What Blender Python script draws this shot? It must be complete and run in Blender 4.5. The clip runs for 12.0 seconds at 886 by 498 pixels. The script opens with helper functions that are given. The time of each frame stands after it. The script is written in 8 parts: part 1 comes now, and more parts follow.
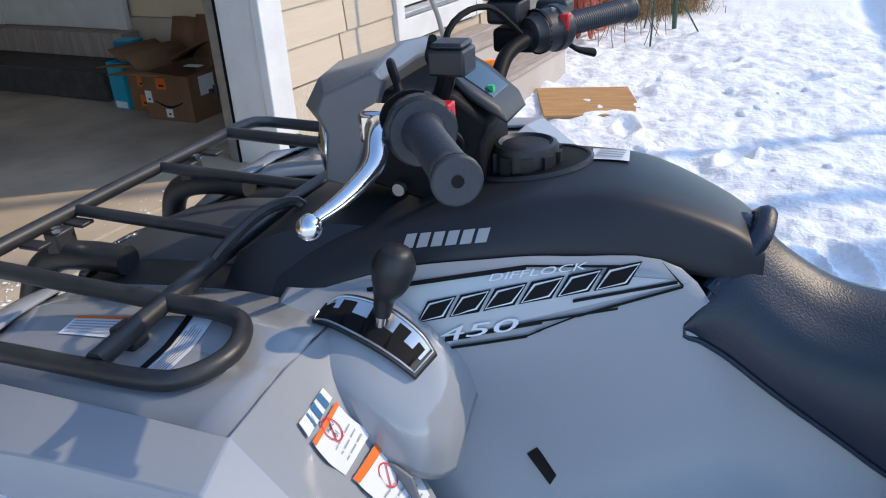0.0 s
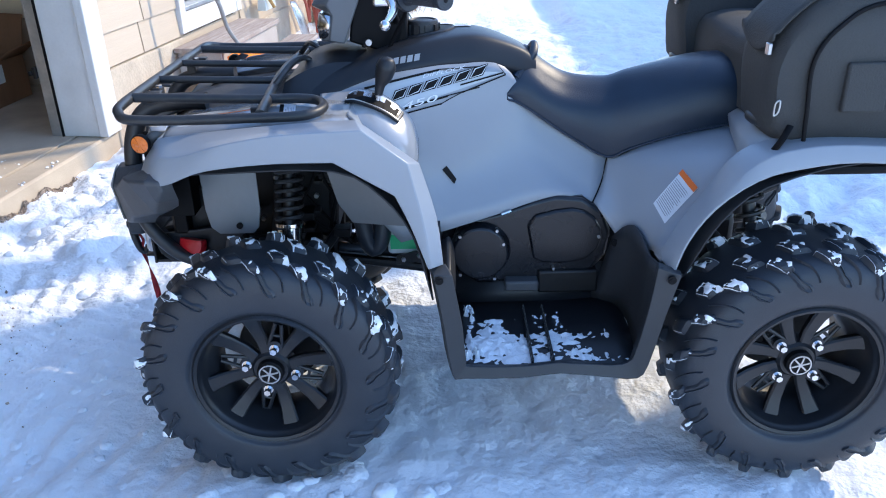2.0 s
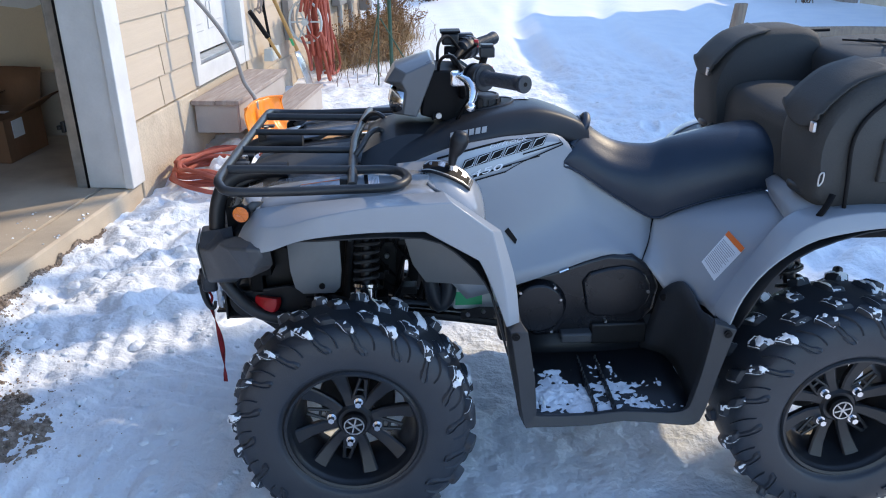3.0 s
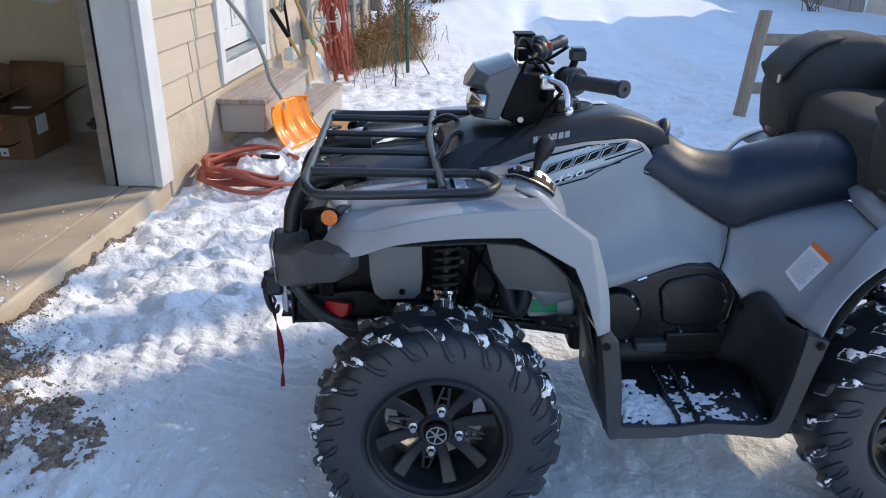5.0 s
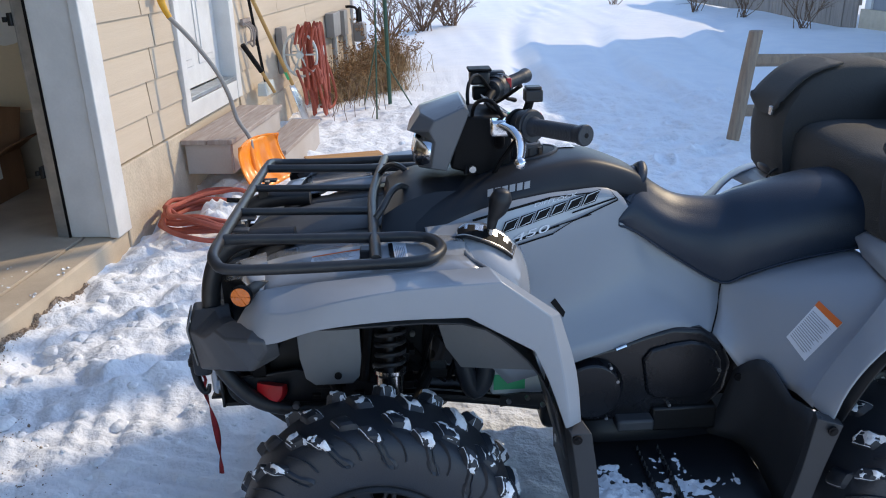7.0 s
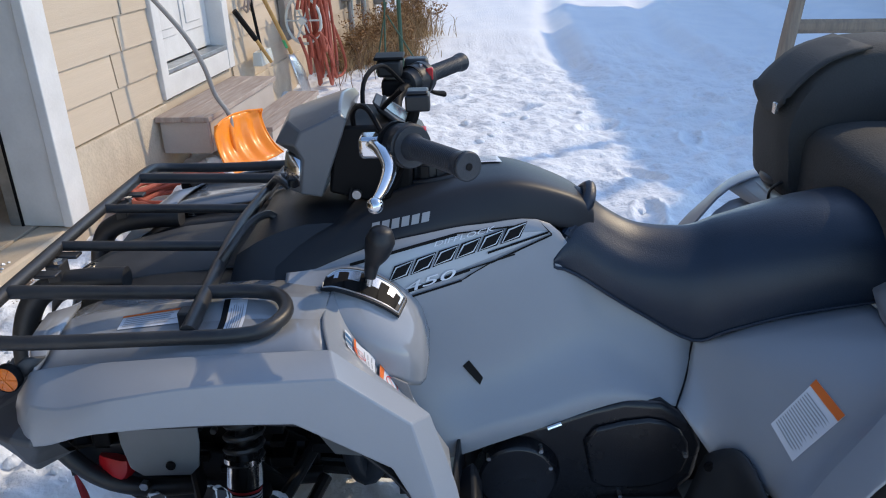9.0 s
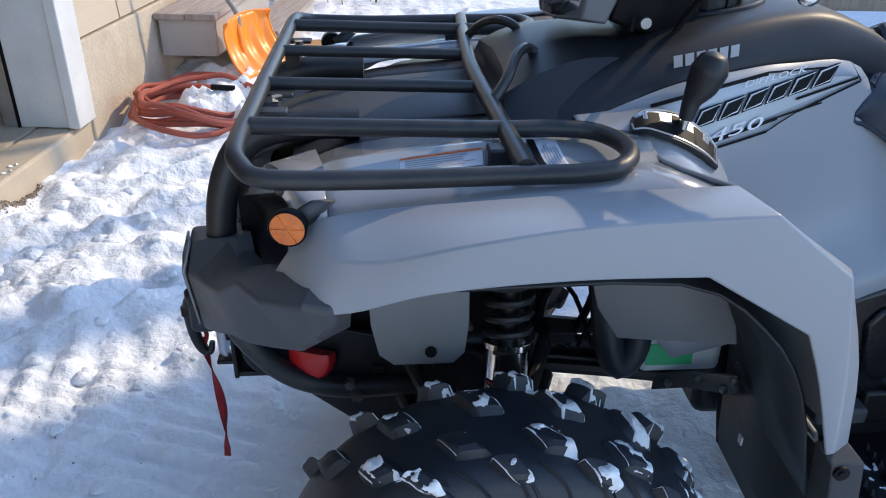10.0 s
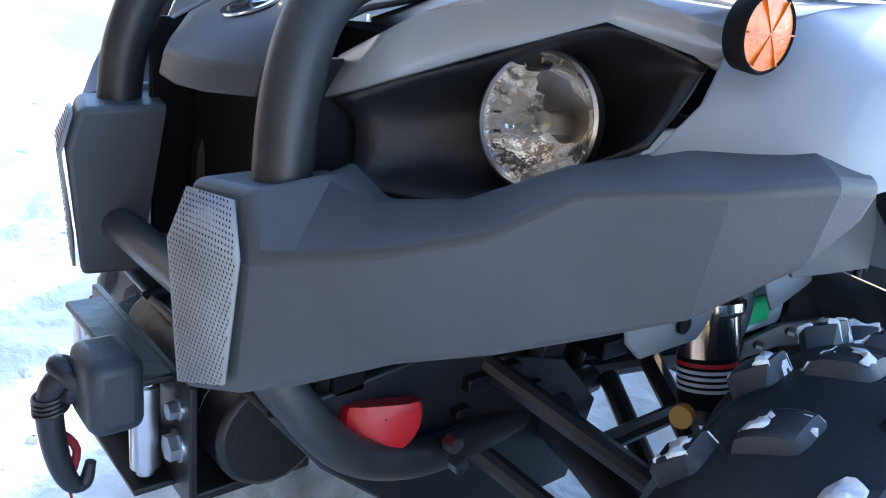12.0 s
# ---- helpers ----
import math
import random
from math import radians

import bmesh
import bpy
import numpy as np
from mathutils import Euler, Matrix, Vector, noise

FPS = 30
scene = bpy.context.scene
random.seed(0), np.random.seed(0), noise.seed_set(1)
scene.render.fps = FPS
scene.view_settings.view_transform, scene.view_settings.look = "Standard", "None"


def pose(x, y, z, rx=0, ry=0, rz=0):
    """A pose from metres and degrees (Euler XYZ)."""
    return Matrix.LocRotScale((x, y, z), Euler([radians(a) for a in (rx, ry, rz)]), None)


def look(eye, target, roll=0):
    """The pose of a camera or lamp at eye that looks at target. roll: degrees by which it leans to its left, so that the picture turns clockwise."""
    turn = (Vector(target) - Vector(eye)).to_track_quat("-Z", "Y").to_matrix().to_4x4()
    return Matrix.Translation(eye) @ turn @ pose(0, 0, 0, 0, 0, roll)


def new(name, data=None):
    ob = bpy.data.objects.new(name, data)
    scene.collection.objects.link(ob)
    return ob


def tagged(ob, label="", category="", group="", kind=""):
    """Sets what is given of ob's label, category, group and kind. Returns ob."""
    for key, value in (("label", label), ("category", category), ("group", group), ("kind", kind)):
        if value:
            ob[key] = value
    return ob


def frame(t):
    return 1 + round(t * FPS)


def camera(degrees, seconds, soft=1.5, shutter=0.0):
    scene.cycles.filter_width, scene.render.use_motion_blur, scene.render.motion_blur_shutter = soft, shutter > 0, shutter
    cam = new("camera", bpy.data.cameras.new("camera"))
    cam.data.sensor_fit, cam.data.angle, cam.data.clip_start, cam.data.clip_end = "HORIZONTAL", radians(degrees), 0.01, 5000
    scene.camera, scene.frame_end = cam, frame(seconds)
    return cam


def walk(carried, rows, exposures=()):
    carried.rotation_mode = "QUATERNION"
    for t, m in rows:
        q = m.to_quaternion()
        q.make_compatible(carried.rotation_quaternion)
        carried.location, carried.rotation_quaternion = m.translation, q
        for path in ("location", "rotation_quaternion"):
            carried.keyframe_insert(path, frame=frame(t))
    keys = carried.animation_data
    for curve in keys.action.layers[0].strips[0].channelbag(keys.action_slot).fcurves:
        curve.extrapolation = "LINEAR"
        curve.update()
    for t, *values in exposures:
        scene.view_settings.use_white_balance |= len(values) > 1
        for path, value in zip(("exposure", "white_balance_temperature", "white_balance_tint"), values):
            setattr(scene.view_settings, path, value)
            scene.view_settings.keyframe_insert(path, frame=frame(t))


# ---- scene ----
cam = camera(58.8, 12.0, soft=1.1)
PATH = [
    (0, (0.627, -0.901, 1.329), (-0.074, 0.761, 0.465), -3.6),
    (0.5, (0.66, -1.273, 1.334), (0.287, 0.482, 0.451), -2.5),
    (1, (0.555, -1.593, 1.339), (0.338, 0.152, 0.387), -2.9),
    (1.5, (0.424, -1.861, 1.354), (0.308, -0.131, 0.358), -3.4),
    (2, (0.425, -2.069, 1.348), (0.408, -0.26, 0.495), -1.3),
    (2.5, (0.382, -2.212, 1.416), (0.358, -0.375, 0.626), -1.3),
    (3, (0.182, -2.179, 1.468), (0.234, -0.334, 0.697), -0.9),
    (3.2, (0.105, -2.168, 1.478), (0.199, -0.317, 0.727), -1.0),
    (4.8, (-0.021, -2.137, 1.463), (0.098, -0.297, 0.688), 0.2),
    (5, (-0.051, -2.128, 1.463), (0.025, -0.282, 0.696), 0.2),
    (5.5, (-0.138, -2.109, 1.467), (-0.135, -0.253, 0.723), -0.4),
    (6, (-0.151, -2.107, 1.459), (-0.154, -0.254, 0.706), -0.1),
    (6.5, (-0.013, -2.054, 1.485), (0.029, -0.186, 0.773), -0.7),
    (6.7, (0.046, -1.96, 1.463), (0.115, -0.088, 0.763), -1.3),
    (8.3, (0.211, -1.524, 1.436), (0.252, 0.314, 0.65), -2.9),
    (8.5, (0.29, -1.471, 1.436), (0.3, 0.368, 0.65), -2.6),
    (9, (0.412, -1.382, 1.433), (0.367, 0.453, 0.64), -2.2),
    (9.2, (0.402, -1.376, 1.404), (0.368, 0.455, 0.6), -1.9),
    (9.3, (0.372, -1.361, 1.374), (0.353, 0.462, 0.551), -1.6),
    (9.5, (0.277, -1.311, 1.305), (0.293, 0.496, 0.449), -1.0),
    (10, (-0.131, -1.202, 1.215), (0.002, 0.564, 0.286), 0.6),
    (10.5, (-0.321, -1.037, 1.195), (0.015, 0.681, 0.227), -0.2),
    (11, (-0.479, -0.855, 1.149), (0.211, 0.692, 0.085), 2.3),
    (11.2, (-0.557, -0.798, 1.129), (0.404, 0.606, 0.077), 4.1),
    (11.5, (-0.649, -0.733, 1.068), (0.564, 0.569, 0.156), 4.2),
    (11.8, (-0.658, -0.682, 0.939), (0.601, 0.692, 0.213), 6.4),
    (12, (-0.638, -0.653, 0.845), (0.614, 0.776, 0.218), 6.2),
]
walk(cam, [(t, look(eye, target, roll)) for t, eye, target, roll in PATH], exposures=[(0, 1.34, 6300, 8), (0.7, 1.46, 6150, 8), (1.1, 1.83, 5850, 8), (1.4, 1.93, 5800, 8), (2, 1.78, 5750, 8), (3, 1.43, 6070, 8), (5, 1.25, 6370, 8), (9, 1.06, 6370, 8), (10, 1.38, 6320, 8), (10.8, 1.16, 6300, 8), (11.4, 1.90, 6000, 8), (12, 2.74, 5950, 8)])
# -- light --
SUN_AZ = Vector((0.866, 0.5))
SUN_EL = radians(36)
world = bpy.data.worlds.new("sky")
scene.world = world
world.use_nodes = True
_sky = world.node_tree.nodes.new("ShaderNodeTexSky")
_sky.sky_type = "NISHITA"
_sky.sun_disc = False
_sky.sun_elevation = SUN_EL
_sky.sun_rotation = math.atan2(SUN_AZ.x, SUN_AZ.y)
_sky.altitude = 1500
_bg = world.node_tree.nodes["Background"]
_bg.inputs["Strength"].default_value = 0.15
world.node_tree.links.new(_sky.outputs["Color"], _bg.inputs["Color"])
_sun = bpy.data.lights.new("sun", "SUN")
_sun.energy, _sun.angle, _sun.color = 1.25, radians(0.55), (1.0, 0.785, 0.53)
sun = new("sun", _sun)
_sv = Vector((SUN_AZ.x * math.cos(SUN_EL), SUN_AZ.y * math.cos(SUN_EL), math.sin(SUN_EL)))
sun.matrix_basis = look(_sv * 60, (0, 0, 0))


# -- materials --
def material(name, color, rough=0.6, metal=0.0, var=0.12, scale=8.0, bump=0.1, bscale=60.0, color2=None, detail=6.0,
             island=0.0, coat=0.0, spec=0.5, bdist=0.01, stretch=(1, 1, 1), rvar=0.1, sss=0.0, contrast=(0.3, 0.7), obrand=0.0):
    """A surface with two scales of variation in colour, gloss and relief."""
    m = bpy.data.materials.new(name)
    m.use_nodes = True
    nt = m.node_tree
    n, l = nt.nodes, nt.links
    b = n["Principled BSDF"]
    tc = n.new("ShaderNodeTexCoord")
    mp = n.new("ShaderNodeMapping")
    mp.inputs["Scale"].default_value = stretch
    l.new(tc.outputs["Object"], mp.inputs["Vector"])
    big = n.new("ShaderNodeTexNoise")
    big.inputs["Scale"].default_value, big.inputs["Detail"].default_value = scale, detail
    l.new(mp.outputs["Vector"], big.inputs["Vector"])
    fine = n.new("ShaderNodeTexNoise")
    fine.inputs["Scale"].default_value, fine.inputs["Detail"].default_value = bscale, 4.0
    l.new(mp.outputs["Vector"], fine.inputs["Vector"])
    ramp = n.new("ShaderNodeMapRange")
    ramp.inputs["From Min"].default_value, ramp.inputs["From Max"].default_value = contrast
    l.new(big.outputs["Fac"], ramp.inputs["Value"])
    mix = n.new("ShaderNodeMix")
    mix.data_type = "RGBA"
    c = (*color, 1)
    c2 = (*color2, 1) if color2 else (*[min(1, v * (1 - 2 * var)) for v in color], 1)
    mix.inputs["A"].default_value, mix.inputs["B"].default_value = c, c2
    l.new(ramp.outputs["Result"], mix.inputs["Factor"])
    out = mix.outputs["Result"]
    hsv = n.new("ShaderNodeHueSaturation")
    l.new(out, hsv.inputs["Color"])
    mr = n.new("ShaderNodeMapRange")
    mr.inputs["To Min"].default_value, mr.inputs["To Max"].default_value = 1 - var, 1 + var
    l.new(fine.outputs["Fac"], mr.inputs["Value"])
    if island or obrand:
        src = n.new("ShaderNodeObjectInfo").outputs["Random"] if obrand else n.new("ShaderNodeNewGeometry").outputs["Random Per Island"]
        ir = n.new("ShaderNodeMapRange")
        k = obrand or island
        ir.inputs["To Min"].default_value, ir.inputs["To Max"].default_value = 1 - k, 1 + k
        l.new(src, ir.inputs["Value"])
        mu = n.new("ShaderNodeMath")
        mu.operation = "MULTIPLY"
        l.new(ir.outputs["Result"], mu.inputs[0])
        l.new(mr.outputs["Result"], mu.inputs[1])
        l.new(mu.outputs[0], hsv.inputs["Value"])
    else:
        l.new(mr.outputs["Result"], hsv.inputs["Value"])
    l.new(hsv.outputs["Color"], b.inputs["Base Color"])
    rr = n.new("ShaderNodeMapRange")
    rr.inputs["To Min"].default_value, rr.inputs["To Max"].default_value = max(0.02, rough - rvar), min(1, rough + rvar)
    l.new(big.outputs["Fac"], rr.inputs["Value"])
    l.new(rr.outputs["Result"], b.inputs["Roughness"])
    b.inputs["Metallic"].default_value = metal
    b.inputs["Specular IOR Level"].default_value = spec
    b.inputs["Coat Weight"].default_value = coat
    b.inputs["Coat Roughness"].default_value = 0.15
    if sss:
        b.inputs["Subsurface Weight"].default_value = sss
        b.inputs["Subsurface Radius"].default_value = (0.03, 0.035, 0.04)
        b.inputs["Subsurface Scale"].default_value = 0.6
    if bump:
        bn = n.new("ShaderNodeBump")
        bn.inputs["Strength"].default_value, bn.inputs["Distance"].default_value = bump, bdist
        l.new(fine.outputs["Fac"], bn.inputs["Height"])
        l.new(bn.outputs["Normal"], b.inputs["Normal"])
    return m


M = dict(
    snow=material("snow", (0.86, 0.88, 0.9), 0.75, var=0.03, scale=3, bump=0.42, bscale=40, bdist=0.03, color2=(0.8, 0.83, 0.87), spec=0.3),
    dirt=material("dirt", (0.2, 0.15, 0.11), 0.95, var=0.4, scale=45, bump=1.0, bscale=170, color2=(0.4, 0.33, 0.27), spec=0.2, contrast=(0.38, 0.62)),
    concrete=material("concrete", (0.6, 0.5, 0.37), 0.85, var=0.16, scale=4, bump=0.25, bscale=180, color2=(0.44, 0.36, 0.27), bdist=0.004),
    floor=material("garage_floor", (0.55, 0.46, 0.35), 0.8, var=0.12, scale=2.5, bump=0.15, bscale=150, color2=(0.33, 0.27, 0.21), bdist=0.003),
    siding=material("siding", (0.57, 0.47, 0.355), 0.75, var=0.05, scale=3, bump=0.25, bscale=40, color2=(0.52, 0.43, 0.325), obrand=0.06, stretch=(1, 0.25, 6), bdist=0.004),
    stem=material("stem_wall", (0.6, 0.51, 0.39), 0.9, var=0.12, scale=7, bump=0.5, bscale=60, color2=(0.49, 0.41, 0.31)),
    white=material("white_paint", (0.74, 0.73, 0.71), 0.5, var=0.05, scale=5, bump=0.2, bscale=70, color2=(0.62, 0.61, 0.59), bdist=0.004),
    drywall=material("drywall", (0.7, 0.57, 0.39), 0.9, var=0.05, scale=2, bump=0.15, bscale=90, color2=(0.64, 0.52, 0.35)),
    plaster=material("plaster", (0.78, 0.77, 0.74), 0.9, var=0.05, scale=6, bump=0.2),
    cardboard=material("cardboard", (0.24, 0.12, 0.06), 0.85, var=0.1, scale=6, bump=0.2, bscale=110, color2=(0.19, 0.095, 0.045), stretch=(1, 1, 0.2)),
    cardin=material("cardboard_inside", (0.34, 0.2, 0.1), 0.9, var=0.1, scale=6, bump=0.1),
    paper=material("paper", (0.78, 0.78, 0.78), 0.7, var=0.04, scale=9, bump=0.05),
    teal=material("teal_card", (0.02, 0.36, 0.5), 0.5, var=0.06, scale=9, bump=0.05),
    blue=material("blue_card", (0.03, 0.14, 0.3), 0.5, var=0.06, scale=9, bump=0.05),
    carpet=material("dark_carpet", (0.085, 0.075, 0.07), 0.95, var=0.2, scale=15, bump=0.5, bscale=300),
    galv=material("galvanised", (0.5, 0.52, 0.53), 0.4, 0.9, var=0.1, scale=14, bump=0.08, color2=(0.36, 0.38, 0.39)),
    stepside=material("step_side_paint", (0.5, 0.45, 0.41), 0.8, var=0.06, scale=4, bump=0.15, bscale=80, color2=(0.44, 0.39, 0.35)),
    stepwood=material("painted_wood", (0.42, 0.36, 0.32), 0.75, var=0.12, scale=5, bump=0.35, bscale=50, color2=(0.3, 0.235, 0.2), stretch=(8, 0.8, 1), bdist=0.006),
    wood=material("weathered_wood", (0.36, 0.27, 0.19), 0.85, var=0.15, scale=6, bump=0.6, bscale=40, color2=(0.24, 0.185, 0.14), stretch=(7, 7, 0.7)),
    ash=material("tool_handle", (0.5, 0.3, 0.1), 0.55, var=0.1, scale=9, bump=0.1, stretch=(6, 6, 0.6)),
    fence=material("grey_boards", (0.36, 0.3, 0.26), 0.85, var=0.15, scale=4, bump=0.4, stretch=(5, 5, 0.5), island=0.15),
    orange=material("orange_plastic", (0.95, 0.29, 0.012), 0.35, var=0.04, scale=6, bump=0.05, color2=(0.9, 0.25, 0.008), coat=0.15),
    hose=material("red_hose", (0.4, 0.085, 0.05), 0.6, var=0.1, scale=12, bump=0.1, color2=(0.3, 0.07, 0.045)),
    grey=material("grey_body", (0.29, 0.314, 0.348), 0.34, var=0.02, scale=5, bump=0.03, bscale=350, color2=(0.277, 0.3, 0.332), coat=0.12, rvar=0.05, bdist=0.002),
    gloss=material("grey_gloss", (0.3, 0.315, 0.335), 0.12, var=0.02, scale=5, bump=0.02, bscale=300, coat=0.6, rvar=0.05, bdist=0.002),
    black=material("black_plastic", (0.011, 0.0125, 0.016), 0.46, var=0.12, scale=12, bump=0.25, bscale=700, rvar=0.08, bdist=0.001, color2=(0.013, 0.0145, 0.018)),
    rimblk=material("footwell_plastic", (0.03, 0.033, 0.038), 0.5, var=0.1, scale=9, bump=0.3, bscale=800, rvar=0.06, bdist=0.001),
    cover=material("cover_plastic", (0.008, 0.009, 0.012), 0.27, var=0.1, scale=12, bump=0.1, bscale=500, rvar=0.05, bdist=0.001),
    tankblk=material("tank_cover", (0.016, 0.019, 0.025), 0.46, var=0.08, scale=6, bump=0.12, bscale=700, spec=0.35, rvar=0.06, bdist=0.001),
    trim=material("bumper_plastic", (0.066, 0.069, 0.075), 0.52, var=0.1, scale=9, bump=0.3, bscale=800, rvar=0.06, bdist=0.001),
    rack=material("rack_steel", (0.018, 0.018, 0.02), 0.42, 0.0, var=0.1, scale=25, bump=0.2, bscale=500, bdist=0.001, color2=(0.034, 0.034, 0.035)),
    rubber=material("tyre_rubber", (0.02, 0.025, 0.034), 0.48, var=0.15, scale=14, bump=0.25, bscale=300, color2=(0.026, 0.031, 0.04), bdist=0.002),
    rim=material("black_rim", (0.011, 0.013, 0.017), 0.38, 0.0, var=0.1, scale=20, bump=0.05, spec=0.5),
    vinyl=material("seat_vinyl", (0.008, 0.018, 0.037), 0.38, var=0.08, scale=9, bump=0.4, bscale=420, spec=0.5, rvar=0.05, bdist=0.0015),
    fabric=material("bag_fabric", (0.037, 0.038, 0.038), 0.8, var=0.12, scale=5, bump=0.5, bscale=260, color2=(0.05, 0.05, 0.048), bdist=0.003),
    dark=material("dark_metal", (0.011, 0.011, 0.012), 0.45, 0.2, var=0.2, scale=18, bump=0.1),
    chrome=material("chrome", (0.75, 0.76, 0.78), 0.14, 1.0, var=0.04, scale=25, bump=0.03, rvar=0.04),
    steel=material("bright_steel", (0.55, 0.56, 0.57), 0.3, 1.0, var=0.08, scale=30, bump=0.05),
    red=material("red_plastic", (0.55, 0.012, 0.02), 0.4, var=0.06, scale=12, bump=0.05),
    strap=material("red_strap", (0.3, 0.012, 0.02), 0.8, var=0.15, scale=30, bump=0.3, bscale=300),
    amber=material("amber_reflector", (0.75, 0.17, 0.01), 0.25, var=0.1, scale=90, bump=0.5, bscale=260, coat=0.5, bdist=0.002),
    label=material("label_white", (0.72, 0.75, 0.8), 0.4, var=0.02, scale=9, bump=0.0),
    inkgrey=material("ink_grey", (0.32, 0.34, 0.37), 0.5, var=0.02, scale=9, bump=0.0),
    ink=material("ink_black", (0.006, 0.006, 0.007), 0.55, var=0.02, scale=9, bump=0.0, spec=0.15),
    inkorange=material("ink_orange", (0.75, 0.16, 0.02), 0.5, var=0.02, scale=9, bump=0.0),
    inkred=material("ink_red", (0.6, 0.02, 0.03), 0.5, var=0.02, scale=9, bump=0.0),
    silver=material("silver_decal", (0.42, 0.455, 0.5), 0.38, 0.2, var=0.02, scale=9, bump=0.0),
    lightgrey=material("light_decal", (0.34, 0.355, 0.37), 0.45, 0.1, var=0.02, scale=9, bump=0.0),
    mesh=material("bumper_mesh", (0.33, 0.32, 0.31), 0.6, var=0.1, scale=30, bump=0.2),
    green=material("green_label", (0.05, 0.45, 0.18), 0.4, var=0.05, scale=9, bump=0.0),
    tank=material("white_tank", (0.62, 0.66, 0.64), 0.4, var=0.04, scale=8, bump=0.05),
    stake=material("green_stake", (0.03, 0.09, 0.06), 0.5, var=0.1, scale=20, bump=0.1),
    twig=material("dry_twig", (0.2, 0.12, 0.07), 0.9, var=0.25, scale=12, bump=0.3, color2=(0.12, 0.075, 0.05), island=0.25),
    leaf=material("dry_leaf", (0.34, 0.2, 0.09), 0.85, var=0.25, scale=14, bump=0.2, color2=(0.22, 0.12, 0.05), island=0.35),
    straw=material("dry_grass", (0.44, 0.31, 0.17), 0.85, var=0.25, scale=14, bump=0.1, color2=(0.3, 0.2, 0.1), island=0.35),
    bark=material("bark", (0.13, 0.1, 0.08), 0.9, var=0.2, scale=9, bump=0.6, bscale=40),
    shingle=material("shingle", (0.12, 0.11, 0.105), 0.9, var=0.2, scale=9, bump=0.5),
    greywall=material("grey_siding", (0.3, 0.31, 0.33), 0.8, var=0.05, scale=4, bump=0.2),
    box=material("meter_box", (0.28, 0.27, 0.26), 0.5, var=0.05, scale=8, bump=0.1),
    ply=material("plywood", (0.5, 0.27, 0.1), 0.75, var=0.15, scale=5, bump=0.2, stretch=(1, 6, 1)),
    screen=material("meter_screen", (0.012, 0.03, 0.045), 0.12, var=0.1, scale=30, bump=0.0, rvar=0.02),
    pod=material("pod_plastic", (0.115, 0.125, 0.14), 0.3, var=0.03, scale=6, bump=0.03, coat=0.2),
    flap=material("flap_plastic", (0.17, 0.178, 0.19), 0.45, var=0.04, scale=6, bump=0.05),
    bowl=material("lamp_reflector", (0.92, 0.92, 0.91), 0.14, 0.95, var=0.02, scale=60, bump=0.6, bscale=38, rvar=0.03, bdist=0.008),
    gate=material("gate_face", (0.6, 0.61, 0.62), 0.22, 1.0, var=0.03, scale=9, bump=0.02),
    yellow=material("yellow_plastic", (0.75, 0.4, 0.03), 0.4, var=0.05, scale=9, bump=0.05),
)


def glass(name, color=(1, 1, 1), rough=0.02):
    m = bpy.data.materials.new(name)
    m.use_nodes = True
    b = m.node_tree.nodes["Principled BSDF"]
    b.inputs["Base Color"].default_value = (*color, 1)
    b.inputs["Transmission Weight"].default_value = 1.0
    b.inputs["Roughness"].default_value = rough
    b.inputs["IOR"].default_value = 1.3
    return m


M["glass"] = glass("lens_glass")


def clear_lens(name):
    """Thin clear plastic: mostly see-through, with a glossy face."""
    m = bpy.data.materials.new(name)
    m.use_nodes = True
    n, l = m.node_tree.nodes, m.node_tree.links
    mix = n.new("ShaderNodeMixShader")
    mix.inputs[0].default_value = 0.1
    tr = n.new("ShaderNodeBsdfTransparent")
    gl = n.new("ShaderNodeBsdfGlossy")
    gl.inputs["Roughness"].default_value = 0.03
    l.new(tr.outputs[0], mix.inputs[1])
    l.new(gl.outputs[0], mix.inputs[2])
    l.new(mix.outputs[0], n["Material Output"].inputs["Surface"])
    return m


M["lens"] = clear_lens("lamp_lens")


# -- building helpers --
def V(*a):
    return Vector(a)


def catmull(pts, n):
    """Points along a smooth line through pts, n to a span."""
    p = [Vector(q) for q in pts]
    p = [2 * p[0] - p[1]] + p + [2 * p[-1] - p[-2]]
    out = []
    for i in range(1, len(p) - 2):
        for k in range(n):
            t = k / n
            a, b, c, d = p[i - 1], p[i], p[i + 1], p[i + 2]
            out.append(0.5 * (2 * b + (c - a) * t + (2 * a - 5 * b + 4 * c - d) * t * t + (3 * b - a - 3 * c + d) * t ** 3))
    return out + [p[-2]]


from mathutils.bvhtree import BVHTree


